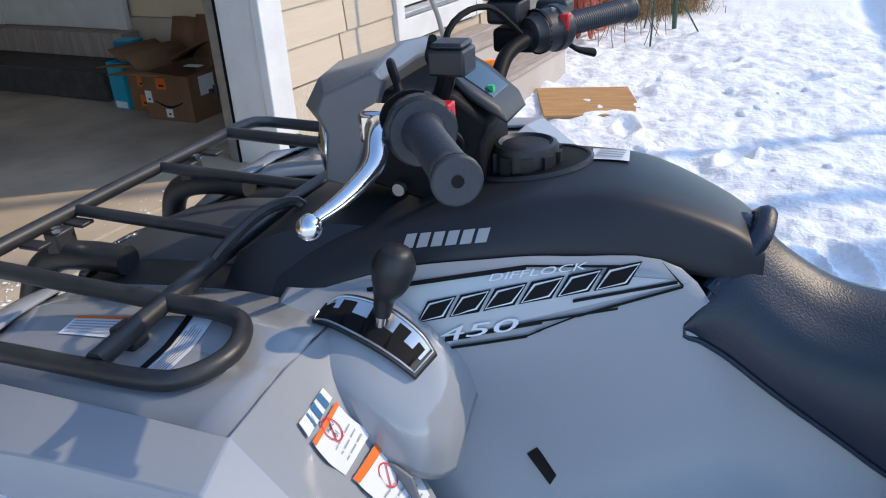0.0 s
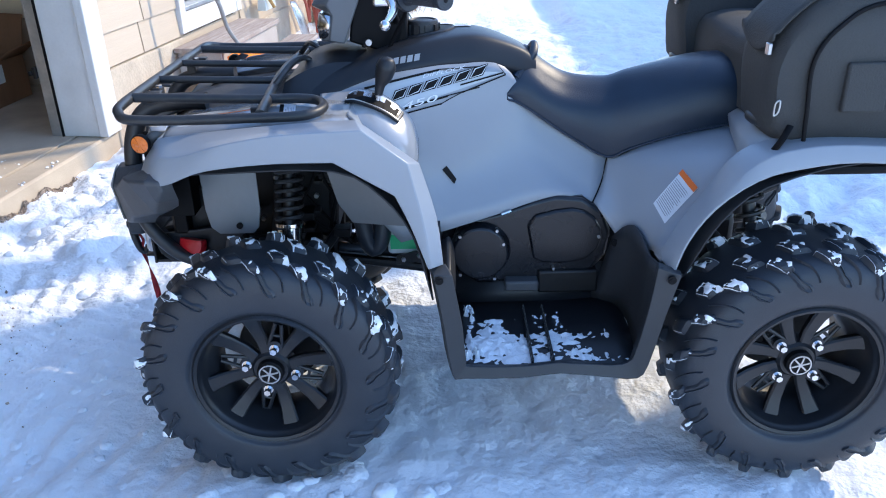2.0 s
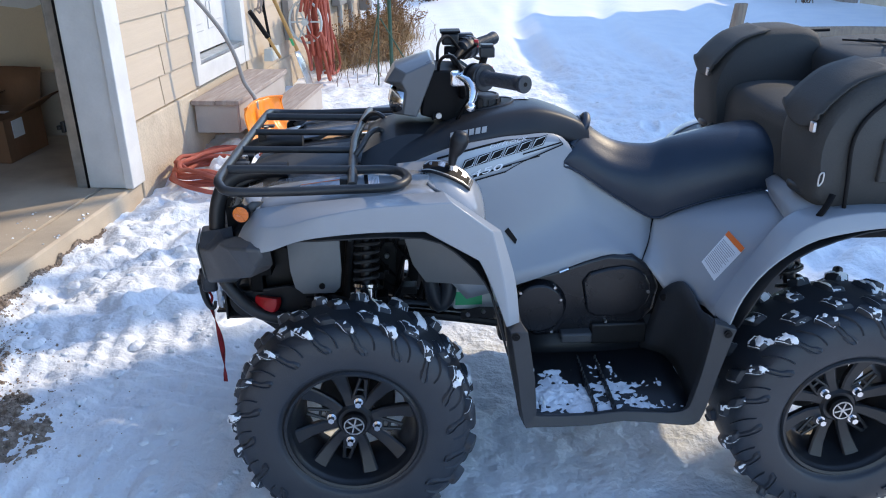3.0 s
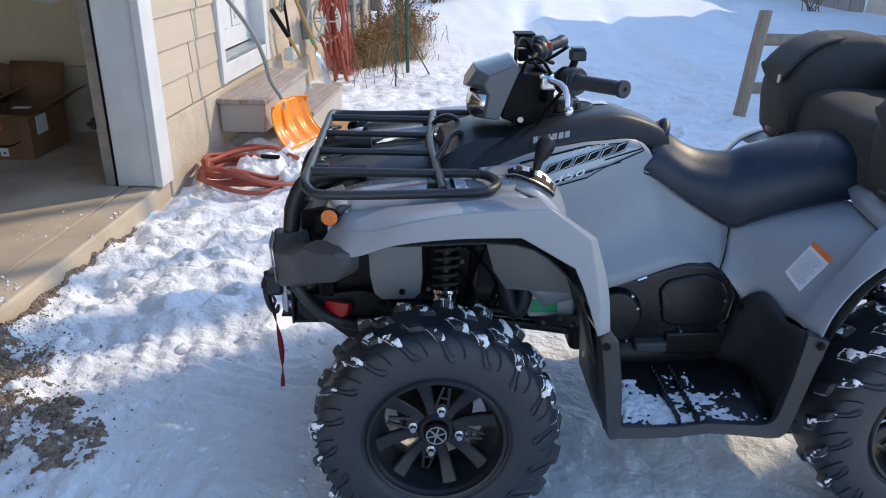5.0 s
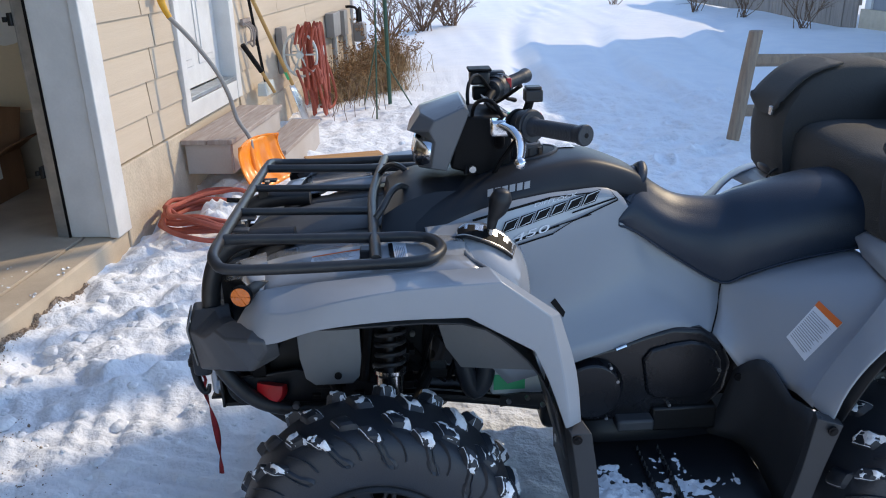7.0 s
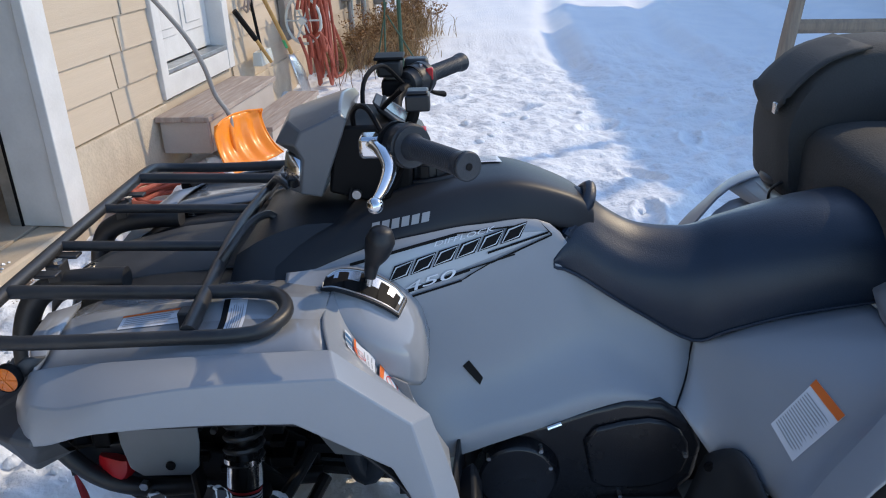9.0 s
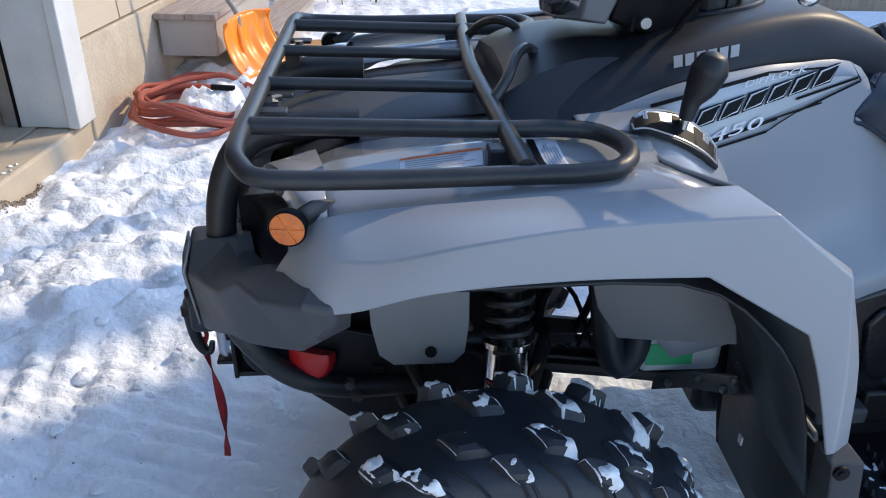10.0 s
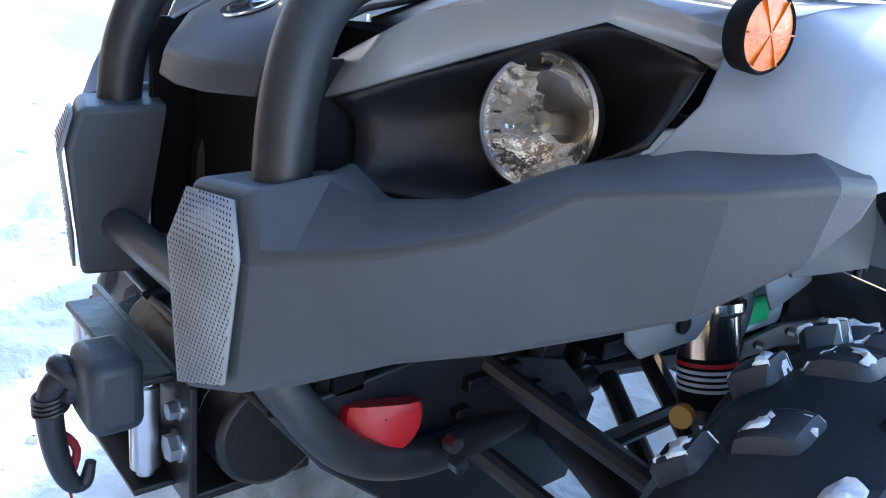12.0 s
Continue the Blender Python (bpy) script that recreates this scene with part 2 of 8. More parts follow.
class Shape:
    """Vertices and faces that become one mesh."""

    def __init__(self):
        self.v, self.f = [], []

    def add(self, v, f):
        o = len(self.v)
        self.v += [Vector(q) for q in v]
        self.f += [tuple(i + o for i in q) for q in f]
        return self

    def join(self, other, m=None):
        return self.add([m @ q for q in other.v] if m else other.v, other.f)

    def mirror(self):
        s = Shape()
        s.v = [Vector((q.x, -q.y, q.z)) for q in self.v]
        s.f = [tuple(reversed(q)) for q in self.f]
        return s

    def box(self, lo, hi, m=None, taper=0.0):
        (a, b, c), (d, e, f) = lo, hi
        t = taper
        v = [V(a, b, c), V(d, b, c), V(d, e, c), V(a, e, c), V(a + t, b + t, f), V(d - t, b + t, f), V(d - t, e - t, f), V(a + t, e - t, f)]
        if m:
            v = [m @ q for q in v]
        return self.add(v, [(3, 2, 1, 0), (4, 5, 6, 7), (0, 1, 5, 4), (1, 2, 6, 5), (2, 3, 7, 6), (3, 0, 4, 7)])

    def tube(self, pts, r, seg=10, n=6, closed=False, caps=True, flat=1.0):
        """A round bar along a smooth line; r may be a list, one for each point."""
        if closed:
            pts = list(pts)
            line = catmull(pts[-2:] + pts + pts[:3], n)[2 * n:-2 * n]
            line = line[:-1]
        else:
            line = catmull(pts, n) if n > 1 else [Vector(p) for p in pts]
        m = len(line)
        rs = r if isinstance(r, (list, tuple)) else [r] * len(pts)
        up, v, f = None, [], []
        for i, p in enumerate(line):
            a = line[(i - 1) % m] if closed or i else p
            b = line[(i + 1) % m] if closed or i < m - 1 else p
            t = (b - a).normalized()
            if up is None:
                up = t.orthogonal().normalized() if abs(t.z) > 0.9 else V(0, 0, 1)
            up = (up - t * up.dot(t)).normalized()
            side = t.cross(up)
            x = min(i / max(1, n), len(rs) - 1)
            lo = min(int(x), len(rs) - 1)
            hi = min(lo + 1, len(rs) - 1)
            rad = rs[lo] + (rs[hi] - rs[lo]) * (x - lo)
            for k in range(seg):
                w = 2 * math.pi * k / seg
                v.append(p + rad * (math.cos(w) * side + flat * math.sin(w) * up))
        for i in range(m if closed else m - 1):
            for k in range(seg):
                k2, j = (k + 1) % seg, (i + 1) % m
                f.append((i * seg + k, i * seg + k2, j * seg + k2, j * seg + k))
        if caps and not closed:
            f.append(tuple(reversed(range(seg))))
            f.append(tuple(range((m - 1) * seg, m * seg)))
        return self.add(v, f)

    def lathe(self, prof, seg=48, m=None, closed=False):
        """Turns (r, y) round the y axis."""
        v, f, n = [], [], len(prof)
        for k in range(seg):
            w = 2 * math.pi * k / seg
            for r, y in prof:
                v.append(V(r * math.cos(w), y, r * math.sin(w)))
        for k in range(seg):
            k2 = (k + 1) % seg
            for i in range(n if closed else n - 1):
                j = (i + 1) % n
                f.append((k * n + i, k * n + j, k2 * n + j, k2 * n + i))
        if m:
            v = [m @ q for q in v]
        return self.add(v, f)

    def disc(self, c, axis, r, h, seg=24, r2=None):
        """A short cylinder or cone from c along axis."""
        ax = Vector(axis).normalized()
        a = ax.orthogonal().normalized()
        b = ax.cross(a)
        c = Vector(c)
        r2 = r if r2 is None else r2
        v = [c + r * (math.cos(w) * a + math.sin(w) * b) for w in [2 * math.pi * k / seg for k in range(seg)]]
        v += [c + ax * h + r2 * (math.cos(w) * a + math.sin(w) * b) for w in [2 * math.pi * k / seg for k in range(seg)]]
        f = [(k, (k + 1) % seg, seg + (k + 1) % seg, seg + k) for k in range(seg)]
        return self.add(v, f + [tuple(reversed(range(seg))), tuple(range(seg, 2 * seg))])

    def loft(self, secs, n=1, m=1, ends=False, ring=False):
        """A skin over sections of as many points each; n and m smooth it along and across. ring: the sections are closed."""
        s = [[Vector(q) for q in a] for a in secs]
        if ring:
            s = [catmull(a[-2:] + a + a[:3], m)[2 * m:-2 * m][:-1] if m > 1 else a for a in s]
        elif m > 1:
            s = [catmull(a, m) for a in s]
        if n > 1:
            cols = [catmull([a[i] for a in s], n) for i in range(len(s[0]))]
            s = [[c[i] for c in cols] for i in range(len(cols[0]))]
        w = len(s[0])
        v = [q for a in s for q in a]
        f = []
        for i in range(len(s) - 1):
            for k in range(w if ring else w - 1):
                k2 = (k + 1) % w
                f.append((i * w + k, i * w + k2, (i + 1) * w + k2, (i + 1) * w + k))
        if ends:
            f += [tuple(reversed(range(w))), tuple(range((len(s) - 1) * w, len(s) * w))]
        return self.add(v, f)

    def prism(self, poly, fn, d0, d1):
        """A flat outline (a, b) raised from d0 to d1; fn(a, b, d) lays it into space."""
        n = len(poly)
        v = [Vector(fn(a, b, d0)) for a, b in poly] + [Vector(fn(a, b, d1)) for a, b in poly]
        f = [tuple(reversed(range(n))), tuple(range(n, 2 * n))] + [(k, (k + 1) % n, n + (k + 1) % n, n + k) for k in range(n)]
        return self.add(v, f)

    def ball(self, c, r, seg=16, squash=(1, 1, 1)):
        prof = [(math.sin(math.pi * i / 10), -math.cos(math.pi * i / 10)) for i in range(11)]
        prof[0], prof[-1] = (0.001, -1), (0.001, 1)
        m = Matrix.Translation(c) @ Matrix.Diagonal((r * squash[0], r * squash[1], r * squash[2], 1))
        return self.lathe(prof, seg, m)


def part(name, shape, mat, parent=None, label="", bevel=0.0, angle=35, solid=0.0, seg=2, fix=True, sub=0):
    """Links a shape as one mesh, under its thing or part."""
    me = bpy.data.meshes.new(name)
    me.from_pydata([tuple(q) for q in shape.v], [], shape.f)
    if fix:
        bm = bmesh.new()
        bm.from_mesh(me)
        bmesh.ops.remove_doubles(bm, verts=bm.verts, dist=1e-5)
        bmesh.ops.recalc_face_normals(bm, faces=bm.faces)
        bm.to_mesh(me)
        bm.free()
    me.materials.append(M[mat] if isinstance(mat, str) else mat)
    me.shade_smooth()
    me.set_sharp_from_angle(angle=radians(angle))
    ob = new(name, me)
    if parent:
        ob.parent = parent
    if label:
        ob["label"] = label
    if solid:
        s = ob.modifiers.new("thick", "SOLIDIFY")
        s.thickness, s.offset = solid, 0.0
    if sub:
        s = ob.modifiers.new("round", "SUBSURF")
        s.levels = s.render_levels = sub
    if bevel:
        b = ob.modifiers.new("edge", "BEVEL")
        b.width, b.segments, b.limit_method, b.angle_limit = bevel, seg, "ANGLE", radians(30)
        b.harden_normals = False
    return ob


def thing(name, m=None, label="", category="", group="", kind=""):
    """An empty at a thing's base, which parents its parts."""
    ob = new(name)
    ob.empty_display_size = 0.1
    if m is not None:
        ob.matrix_basis = m
    return tagged(ob, label, category, group, kind)


def again(name, ob, parent, m=None):
    """The same mesh as another part."""
    o = new(name, ob.data)
    o.parent = parent
    for mod in ob.modifiers:
        k = o.modifiers.new(mod.name, mod.type)
        if mod.type == "BEVEL":
            k.width, k.segments, k.limit_method, k.angle_limit = mod.width, mod.segments, mod.limit_method, mod.angle_limit
        if mod.type == "SOLIDIFY":
            k.thickness, k.offset = mod.thickness, mod.offset
    if m is not None:
        o.matrix_basis = m
    return o


def rnd(a, b):
    return random.uniform(a, b)


# the house's own axes: s along its wall, d out from it, z up
HOUSE = Matrix(((0.9931, 0.117, 0, -1.44), (-0.117, 0.9931, 0, 2.24), (0, 0, 1, 0), (0, 0, 0, 1)))


def H(d, s, z):
    return HOUSE @ V(d, s, z)


_fr = random.Random(77)
FOOTPRINTS = [(_fr.uniform(-1.2, 0.2), _fr.uniform(0.6, 3.4), _fr.uniform(0.4, 2.2)) for _ in range(22)]
FOOTPRINTS += [(_fr.uniform(0.3, 2.6), _fr.uniform(1.6, 5.0), _fr.uniform(0.4, 2.2)) for _ in range(16)]
FOOTPRINTS += [(_fr.uniform(-0.6, 1.8), _fr.uniform(-1.5, -0.75), _fr.uniform(-0.5, 0.5)) for _ in range(9)]


def ground_z(x, y):
    """The height of the snow."""
    p = V(x, y, 0)
    z = 0.035 * (noise.noise(p * 0.9) + 0.3) + 0.022 * noise.noise(p * 3.1)
    near = max(0.0, 1 - max(abs(x - 0.6) / 1.2, abs(y) / 0.9))
    rough = max(0.0, min(1.0, (math.hypot(x - 0.6, y) - 1.0) / 0.8)) * (1 if y > -0.3 else 0.35)
    rough *= max(0.0, min(1.0, 1 - (max(y - 6, x - 3.4, -2.4 - x, -1.7 - y)) / 2.5))
    rough *= 1 - 0.42 * max(0.0, min(1.0, (y - 1.4) / 0.8)) * (1 if x > -0.6 else max(0.0, 1 + (x + 0.6)))
    z += rough * (0.05 * (abs(noise.noise(p * 5.5 + V(9, 3, 1))) - 0.2) + 0.026 * (abs(noise.noise(p * 11 + V(2, 7, 1))) - 0.2))
    z += rough * (0.03 * noise.noise(p * 6.0) - 0.06 * max(0, noise.noise(p * 3.7 + V(5, 2, 0))) + 0.014 * noise.noise(p * 12) + 0.006 * noise.noise(p * 24))
    z = z * (1 - 0.85 * min(1, near * 2))
    calm = math.exp(-((x + 0.75) / 0.75) ** 4 - ((y - 0.05) / 0.5) ** 4)
    z *= 1 - 0.45 * calm
    # trodden crust and crumbs everywhere, tread prints where the wheels came in
    close = max(0.0, 1 - math.hypot(x, y) / 5)
    z += close * (0.012 * noise.noise(p * 8) + 0.009 * noise.noise(p * 17) + 0.0052 * noise.noise(p * 31))
    lane = math.exp(-((abs(y + 0.08 * (x + 0.3)) - 0.42) / 0.16) ** 2) * (1 if x < -0.2 else 0)
    z += lane * (0.007 * math.sin(x * 62 + 9 * abs(y) + 2 * noise.noise(p * 5)) - 0.008)
    # tread ridges of an older track that crosses in front of the bike
    ridge = math.exp(-((x + 0.75) / 0.55) ** 4 - ((y - 0.2 + 0.36 * (x + 0.75)) / 0.33) ** 4)
    if ridge > 0.01:
        z += ridge * (0.5 + 0.5 * abs(noise.noise(p * 3 + V(1, 1, 8)))) * 0.009 * math.sin((0.336 * x + 0.942 * y) * 100 + 1.6 * noise.noise(p * 4))
    for fx, fy, fa in FOOTPRINTS:
        u = (x - fx) * math.cos(fa) + (y - fy) * math.sin(fa)
        v = -(x - fx) * math.sin(fa) + (y - fy) * math.cos(fa)
        if abs(u) < 0.3 and abs(v) < 0.2:
            k = (u / 0.15) ** 2 + (v / 0.06) ** 2
            z += -0.04 * math.exp(-k ** 2) + 0.018 * math.exp(-((k - 1.8) / 0.7) ** 2)
    far = min(1.0, max(0.0, (y - 3) / 4))
    z += far * 0.05 * (noise.noise(p * 0.35) + 0.4)
    # wheel ruts that leave towards the back, and drifts either side
    for off in (1.5, 2.7, 4.2, 5.0):
        cx = off + 0.02 * (y - 6) ** 2 * (0.6 if off < 2 else 1.0) * (1 if y > 6 else 0)
        if y > 5:
            k = math.exp(-((x - cx) / 0.16) ** 2)
            z += min(1, (y - 5) / 2) * (-0.07 * k + 0.05 * math.exp(-((x - cx - 0.3) / 0.16) ** 2))
    return z


# -- ground --
def graded(lo, hi, step, far, grow=1.13):
    a = [lo + step * i for i in range(int((hi - lo) / step) + 1)]
    s, x = step, a[-1]
    while x < far:
        s *= grow
        x += s
        a.append(x)
    s, x, left = step, a[0], []
    while x > -far:
        s *= grow
        x -= s
        left.append(x)
    return left[::-1] + a


def build_ground():
    xs, ys = graded(-2.4, 3.4, 0.0155, 400), graded(-1.7, 6.0, 0.0155, 400)
    sh = Shape()
    w = len(xs)
    sh.v = [V(x, y, ground_z(x, y) if abs(x) < 30 and abs(y) < 40 else 0.05) for y in ys for x in xs]
    sh.f = [(j * w + i, j * w + i + 1, (j + 1) * w + i + 1, (j + 1) * w + i) for j in range(len(ys) - 1) for i in range(w - 1)]
    tagged(part("ground", sh, "snow", fix=False, angle=180), "trampled bright snow over the yard and driveway", "snow", kind="structure")


build_ground()


def bare(s, d):
    """How far the soil stands above the snow beside the slab; below nought it is covered."""
    w = 0.95 * math.exp(-((s + 2.22) / 0.34) ** 2) + 0.16 * math.exp(-((s + 1.75) / 0.18) ** 2) + 0.03 * math.exp(-((s + 1.35) / 0.2) ** 2)
    p = V(s, d, 3)
    return 0.028 * (0.75 - d / (0.62 * w + 0.02)) + 0.026 * noise.noise(p * 4) + 0.02 * noise.noise(p * 11) + 0.016 * noise.noise(p * 33) + 0.012 * noise.noise(p * 75)


def build_gravel():
    """Bare stony soil where the snow has melted beside the slab."""
    so, rows = Shape(), []
    for i in range(300):
        row = []
        for j in range(104):
            s, d = -2.9 + 0.008 * i, -0.01 + 0.008 * j
            p = H(d, s, 0)
            b = max(-0.03, min(0.009, bare(s, d)))
            row.append(V(p.x, p.y, ground_z(p.x, p.y) + b + 0.004 * noise.noise(V(s, d, 0) * 60) + 0.003 * noise.noise(V(s, d, 5) * 130)))
        rows.append(row)
    tagged(part("soil_patch", so.loft(rows), "dirt", fix=False, angle=180), "damp brown soil showing through the snow", "soil", kind="structure")
    sh = Shape()
    rng = random.Random(4)
    for i in range(34000):
        s, d = rng.uniform(-2.9, -0.5), abs(rng.gauss(0, 0.33))
        b = bare(s, d)
        if b < -0.01 * rng.random() and (b < -0.05 or rng.random() > 0.09):
            continue
        p = H(d, s, 0)
        r = rng.uniform(0.0016, 0.004) if rng.random() < 0.9 else rng.uniform(0.004, 0.0085)
        z = ground_z(p.x, p.y) + max(0.0, min(0.012, b)) + r * 0.2
        m = Matrix.Translation((p.x, p.y, z)) @ Euler((rng.random() * 3, rng.random() * 3, rng.random() * 3)).to_matrix().to_4x4()
        sh.add([m @ (V(*q) * r) for q in ((1, 0, 0), (-1, .2, 0), (0, 1, .1), (.1, -1, 0), (0, .1, .8), (0, 0, -.8))],
               [(0, 2, 4), (2, 1, 4), (1, 3, 4), (3, 0, 4), (2, 0, 5), (1, 2, 5), (3, 1, 5), (0, 3, 5)])
    tagged(part("gravel", sh, material("gravel_stone", (0.36, 0.29, 0.225), 0.9, var=0.2, scale=30, bump=0.3, island=0.65), fix=False, angle=20),
           "brown gravel and thawed soil beside the slab", "gravel", kind="stuff")


build_gravel()


def build_crumbs():
    """Crumbs of snow kicked onto the edge of the slab."""
    sh, rng = Shape(), random.Random(12)
    for i in range(420):
        s, d = -2.3 + 1.75 * rng.random(), -abs(rng.gauss(0, 0.16)) - 0.004
        if noise.noise(V(s * 3, d * 5, 2)) < 0.02:
            continue
        p = H(d, s, 0)
        r = rng.uniform(0.003, 0.009)
        m = Matrix.Translation((p.x, p.y, 0.0975 + r * 0.1)) @ Matrix.Rotation(rng.random() * 6, 4, "Z")
        sh.add([m @ (V(*q) * r) for q in ((1.4, 0, 0), (-1.2, .2, 0), (0, 1, 0), (.1, -1, 0), (0, .1, .8), (0, 0, -.6))],
               [(0, 2, 4), (2, 1, 4), (1, 3, 4), (3, 0, 4), (2, 0, 5), (1, 2, 5), (3, 1, 5), (0, 3, 5)])
    tagged(part("snow_crumbs", sh, "snow", fix=False, angle=60), "loose crumbs of snow on the slab edge", "snow", kind="stuff")


build_crumbs()

# -- house --
SLAB = 0.1


def build_house():
    fl = Shape().box((-6.3, -5.4, -0.2), (-0.18, 1.05, SLAB))
    o = tagged(part("floor", fl, "floor"), "smooth grey concrete garage floor", "floor", kind="structure")
    o.matrix_basis = HOUSE
    ap = Shape().box((-0.172, -5.4, -0.2), (0.0, 0.13, SLAB - 0.004))
    o = tagged(part("pavement", ap, "concrete", bevel=0.012), "worn concrete threshold strip of the garage", "pavement", kind="structure")
    o.matrix_basis = HOUSE
    # walls behind the cladding
    sh = Shape()
    sh.box((-0.22, 0.0, -0.2), (-0.022, 1.08, 2.9)).box((-0.22, 1.08, -0.2), (-0.022, 2.02, 0.43)).box((-0.22, 1.08, 2.62), (-0.022, 2.02, 2.9))
    sh.box((-0.22, 2.02, -0.2), (-0.022, 7.05, 2.9)).box((-0.22, -4.9, 2.35), (-0.022, -0.002, 2.9)).box((-0.22, -9, -0.2), (-0.022, -4.9, 2.9))
    wf = tagged(part("wall_east", sh, "siding"), "beige lap-sided house wall", "wall", kind="structure")
    wf.matrix_basis = HOUSE
    st = Shape().box((-0.03, 0.002, -0.2), (0.012, 0.998, 0.43)).box((-0.03, 2.13, -0.2), (0.012, 7.04, 0.3))
    o = tagged(part("foundation", st, "stem", bevel=0.006), "stained beige plastered foundation strip", "foundation", kind="structure")
    o.matrix_basis = HOUSE
    # lapped boards, each on its own
    joints = (0.47, 0.53, 0.63, 0.70, 0.58, 0.66, 0.5)

    def board(s0, s1, z):
        b = Shape()
        v = [(0.0, s0, z + 0.2), (0.006, s0, z + 0.2), (0.02, s0, z), (0.0, s0, z)]
        v += [(a, s1, c) for a, _, c in v]
        b.add([V(*q) - V(0, s0, z) for q in v], [(0, 1, 2, 3), (7, 6, 5, 4), (0, 4, 5, 1), (1, 5, 6, 2), (2, 6, 7, 3), (3, 7, 4, 0)])
        ob = part("board", b, "siding", wf)
        ob.matrix_basis = Matrix.Translation((-0.02, s0, z))

    for i in range(13):
        z = 0.44 + i * 0.18
        if z > 2.7:
            break
        j = joints[i % 7] + (0.0 if i < 7 else 0.03)
        board(0.004, j - 0.007, z)
        board(j + 0.007, 0.995, z)
        k = 3.2 + 1.7 * ((i * 0.37) % 1)
        board(2.13, k - 0.003, z)
        board(k + 0.003, 7.0, z)
    for i in range(1):
        board(2.13, 7.0, 0.28)
    co = Shape().box((-0.1, 7.0, 0.1), (0.03, 7.09, 2.9))
    o = tagged(part("trim", co, "white", bevel=0.004), "white corner board of the house", "trim", kind="structure")
    o.matrix_basis = HOUSE
    # the far side and the rest of the house
    ba = Shape().box((-9, 7.05, -0.2), (-0.02, 7.25, 2.9)).box((-9, -9, -0.2), (-8.8, 7.05, 2.9)).box((-9, -9.2, -0.2), (-0.02, -9, 2.9))
    o = tagged(part("wall_rear", ba, "siding"), "plain house walls", "wall", kind="structure")
    o.matrix_basis = HOUSE
    rf = Shape().loft([[(0.45, -9.4, 2.9), (-4.5, -9.4, 5.2), (-9.4, -9.4, 2.9), (-9.4, -9.4, 2.8), (-4.5, -9.4, 5.0), (0.45, -9.4, 2.8)],
                       [(0.45, 7.5, 2.9), (-4.5, 7.5, 5.2), (-9.4, 7.5, 2.9), (-9.4, 7.5, 2.8), (-4.5, 7.5, 5.0), (0.45, 7.5, 2.8)]], ring=True, ends=True)
    o = tagged(part("roof", rf, "shingle"), "dark shingled house roof", "roof", kind="structure")
    o.matrix_basis = HOUSE
    # garage room
    si = Shape().box((-6.3, 1.05, 0.55), (-0.222, 1.2, 2.7)).box((-6.45, -5.4, -0.2), (-6.3, 1.2, 2.7)).box((-6.3, -5.55, -0.2), (-0.222, -5.4, 2.7))
    o = tagged(part("wall_garage", si, "drywall"), "ochre-tan drywall inside the garage", "wall", kind="structure")
    o.matrix_basis = HOUSE
    ce = Shape().box((-6.4, -5.5, 2.7), (-0.222, 1.2, 2.78))
    o = tagged(part("ceiling", ce, "plaster"), "pale garage ceiling", "ceiling", kind="structure")
    o.matrix_basis = HOUSE
    cu = Shape().box((-6.3, 1.02, -0.1), (-0.222, 1.2, 0.548))
    o = tagged(part("curb", cu, "floor", bevel=0.006), "grey concrete curb under the garage wall", "curb", kind="structure")
    o.matrix_basis = HOUSE
    pa = Shape()
    ring = []
    for i in range(28):
        w = 2 * math.pi * i / 28
        q = 1 + 0.35 * noise.noise(V(math.cos(w) * 2, math.sin(w) * 2, 3)) + 0.2 * noise.noise(V(math.cos(w) * 5, math.sin(w) * 5, 1))
        ring.append((-1.19 + 0.25 * q * math.cos(w), 1.1 + 0.13 * q * math.sin(w) * (1.6 if math.sin(w) > 0 else 1)))
    pa.prism(ring, lambda a, b, d: (a, 1.05 - d, b), 0.0, 0.005)
    o = tagged(part("plaster_patch", pa, "plaster"), "unpainted pale plaster patch on the garage wall", "plaster patch", kind="structure")
    o.matrix_basis = HOUSE
    # jamb with its casing
    po = Shape().box((-0.235, -0.14, SLAB), (0.014, -0.022, 2.35)).box((-0.02, -0.155, SLAB + 0.002), (0.03, 0.0, 2.4)).box((-0.235, -4.9, 2.3), (0.03, -0.16, 2.4))
    o = tagged(part("jamb", po, "white", bevel=0.005), "white painted wooden garage door jamb", "jamb", kind="structure")
    o.matrix_basis = HOUSE
    # roller track of the overhead door
    tr = thing("door_track", HOUSE, "galvanised steel roller track of the overhead door", "door track")
    t = Shape()
    t.box((-0.31, -0.135, SLAB), (-0.30, -0.085, 2.2)).box((-0.30, -0.135, SLAB), (-0.245, -0.129, 2.2)).box((-0.30, -0.091, SLAB), (-0.285, -0.085, 2.2))
    part("rail", t, "galv", tr, bevel=0.002)
    for z in (0.45, 1.2, 1.9):
        b = Shape().box((-0.33, -0.15, z - 0.03), (-0.312, -0.09, z + 0.03)).box((-0.345, -0.165, z - 0.012), (-0.33, -0.145, z + 0.012))
        part("bracket", b, "dark", tr, bevel=0.002)
    s = Shape().box((-0.245, -0.146, SLAB), (-0.237, -0.128, 2.3))
    part("weather_strip", s, "ink", tr)


build_house()


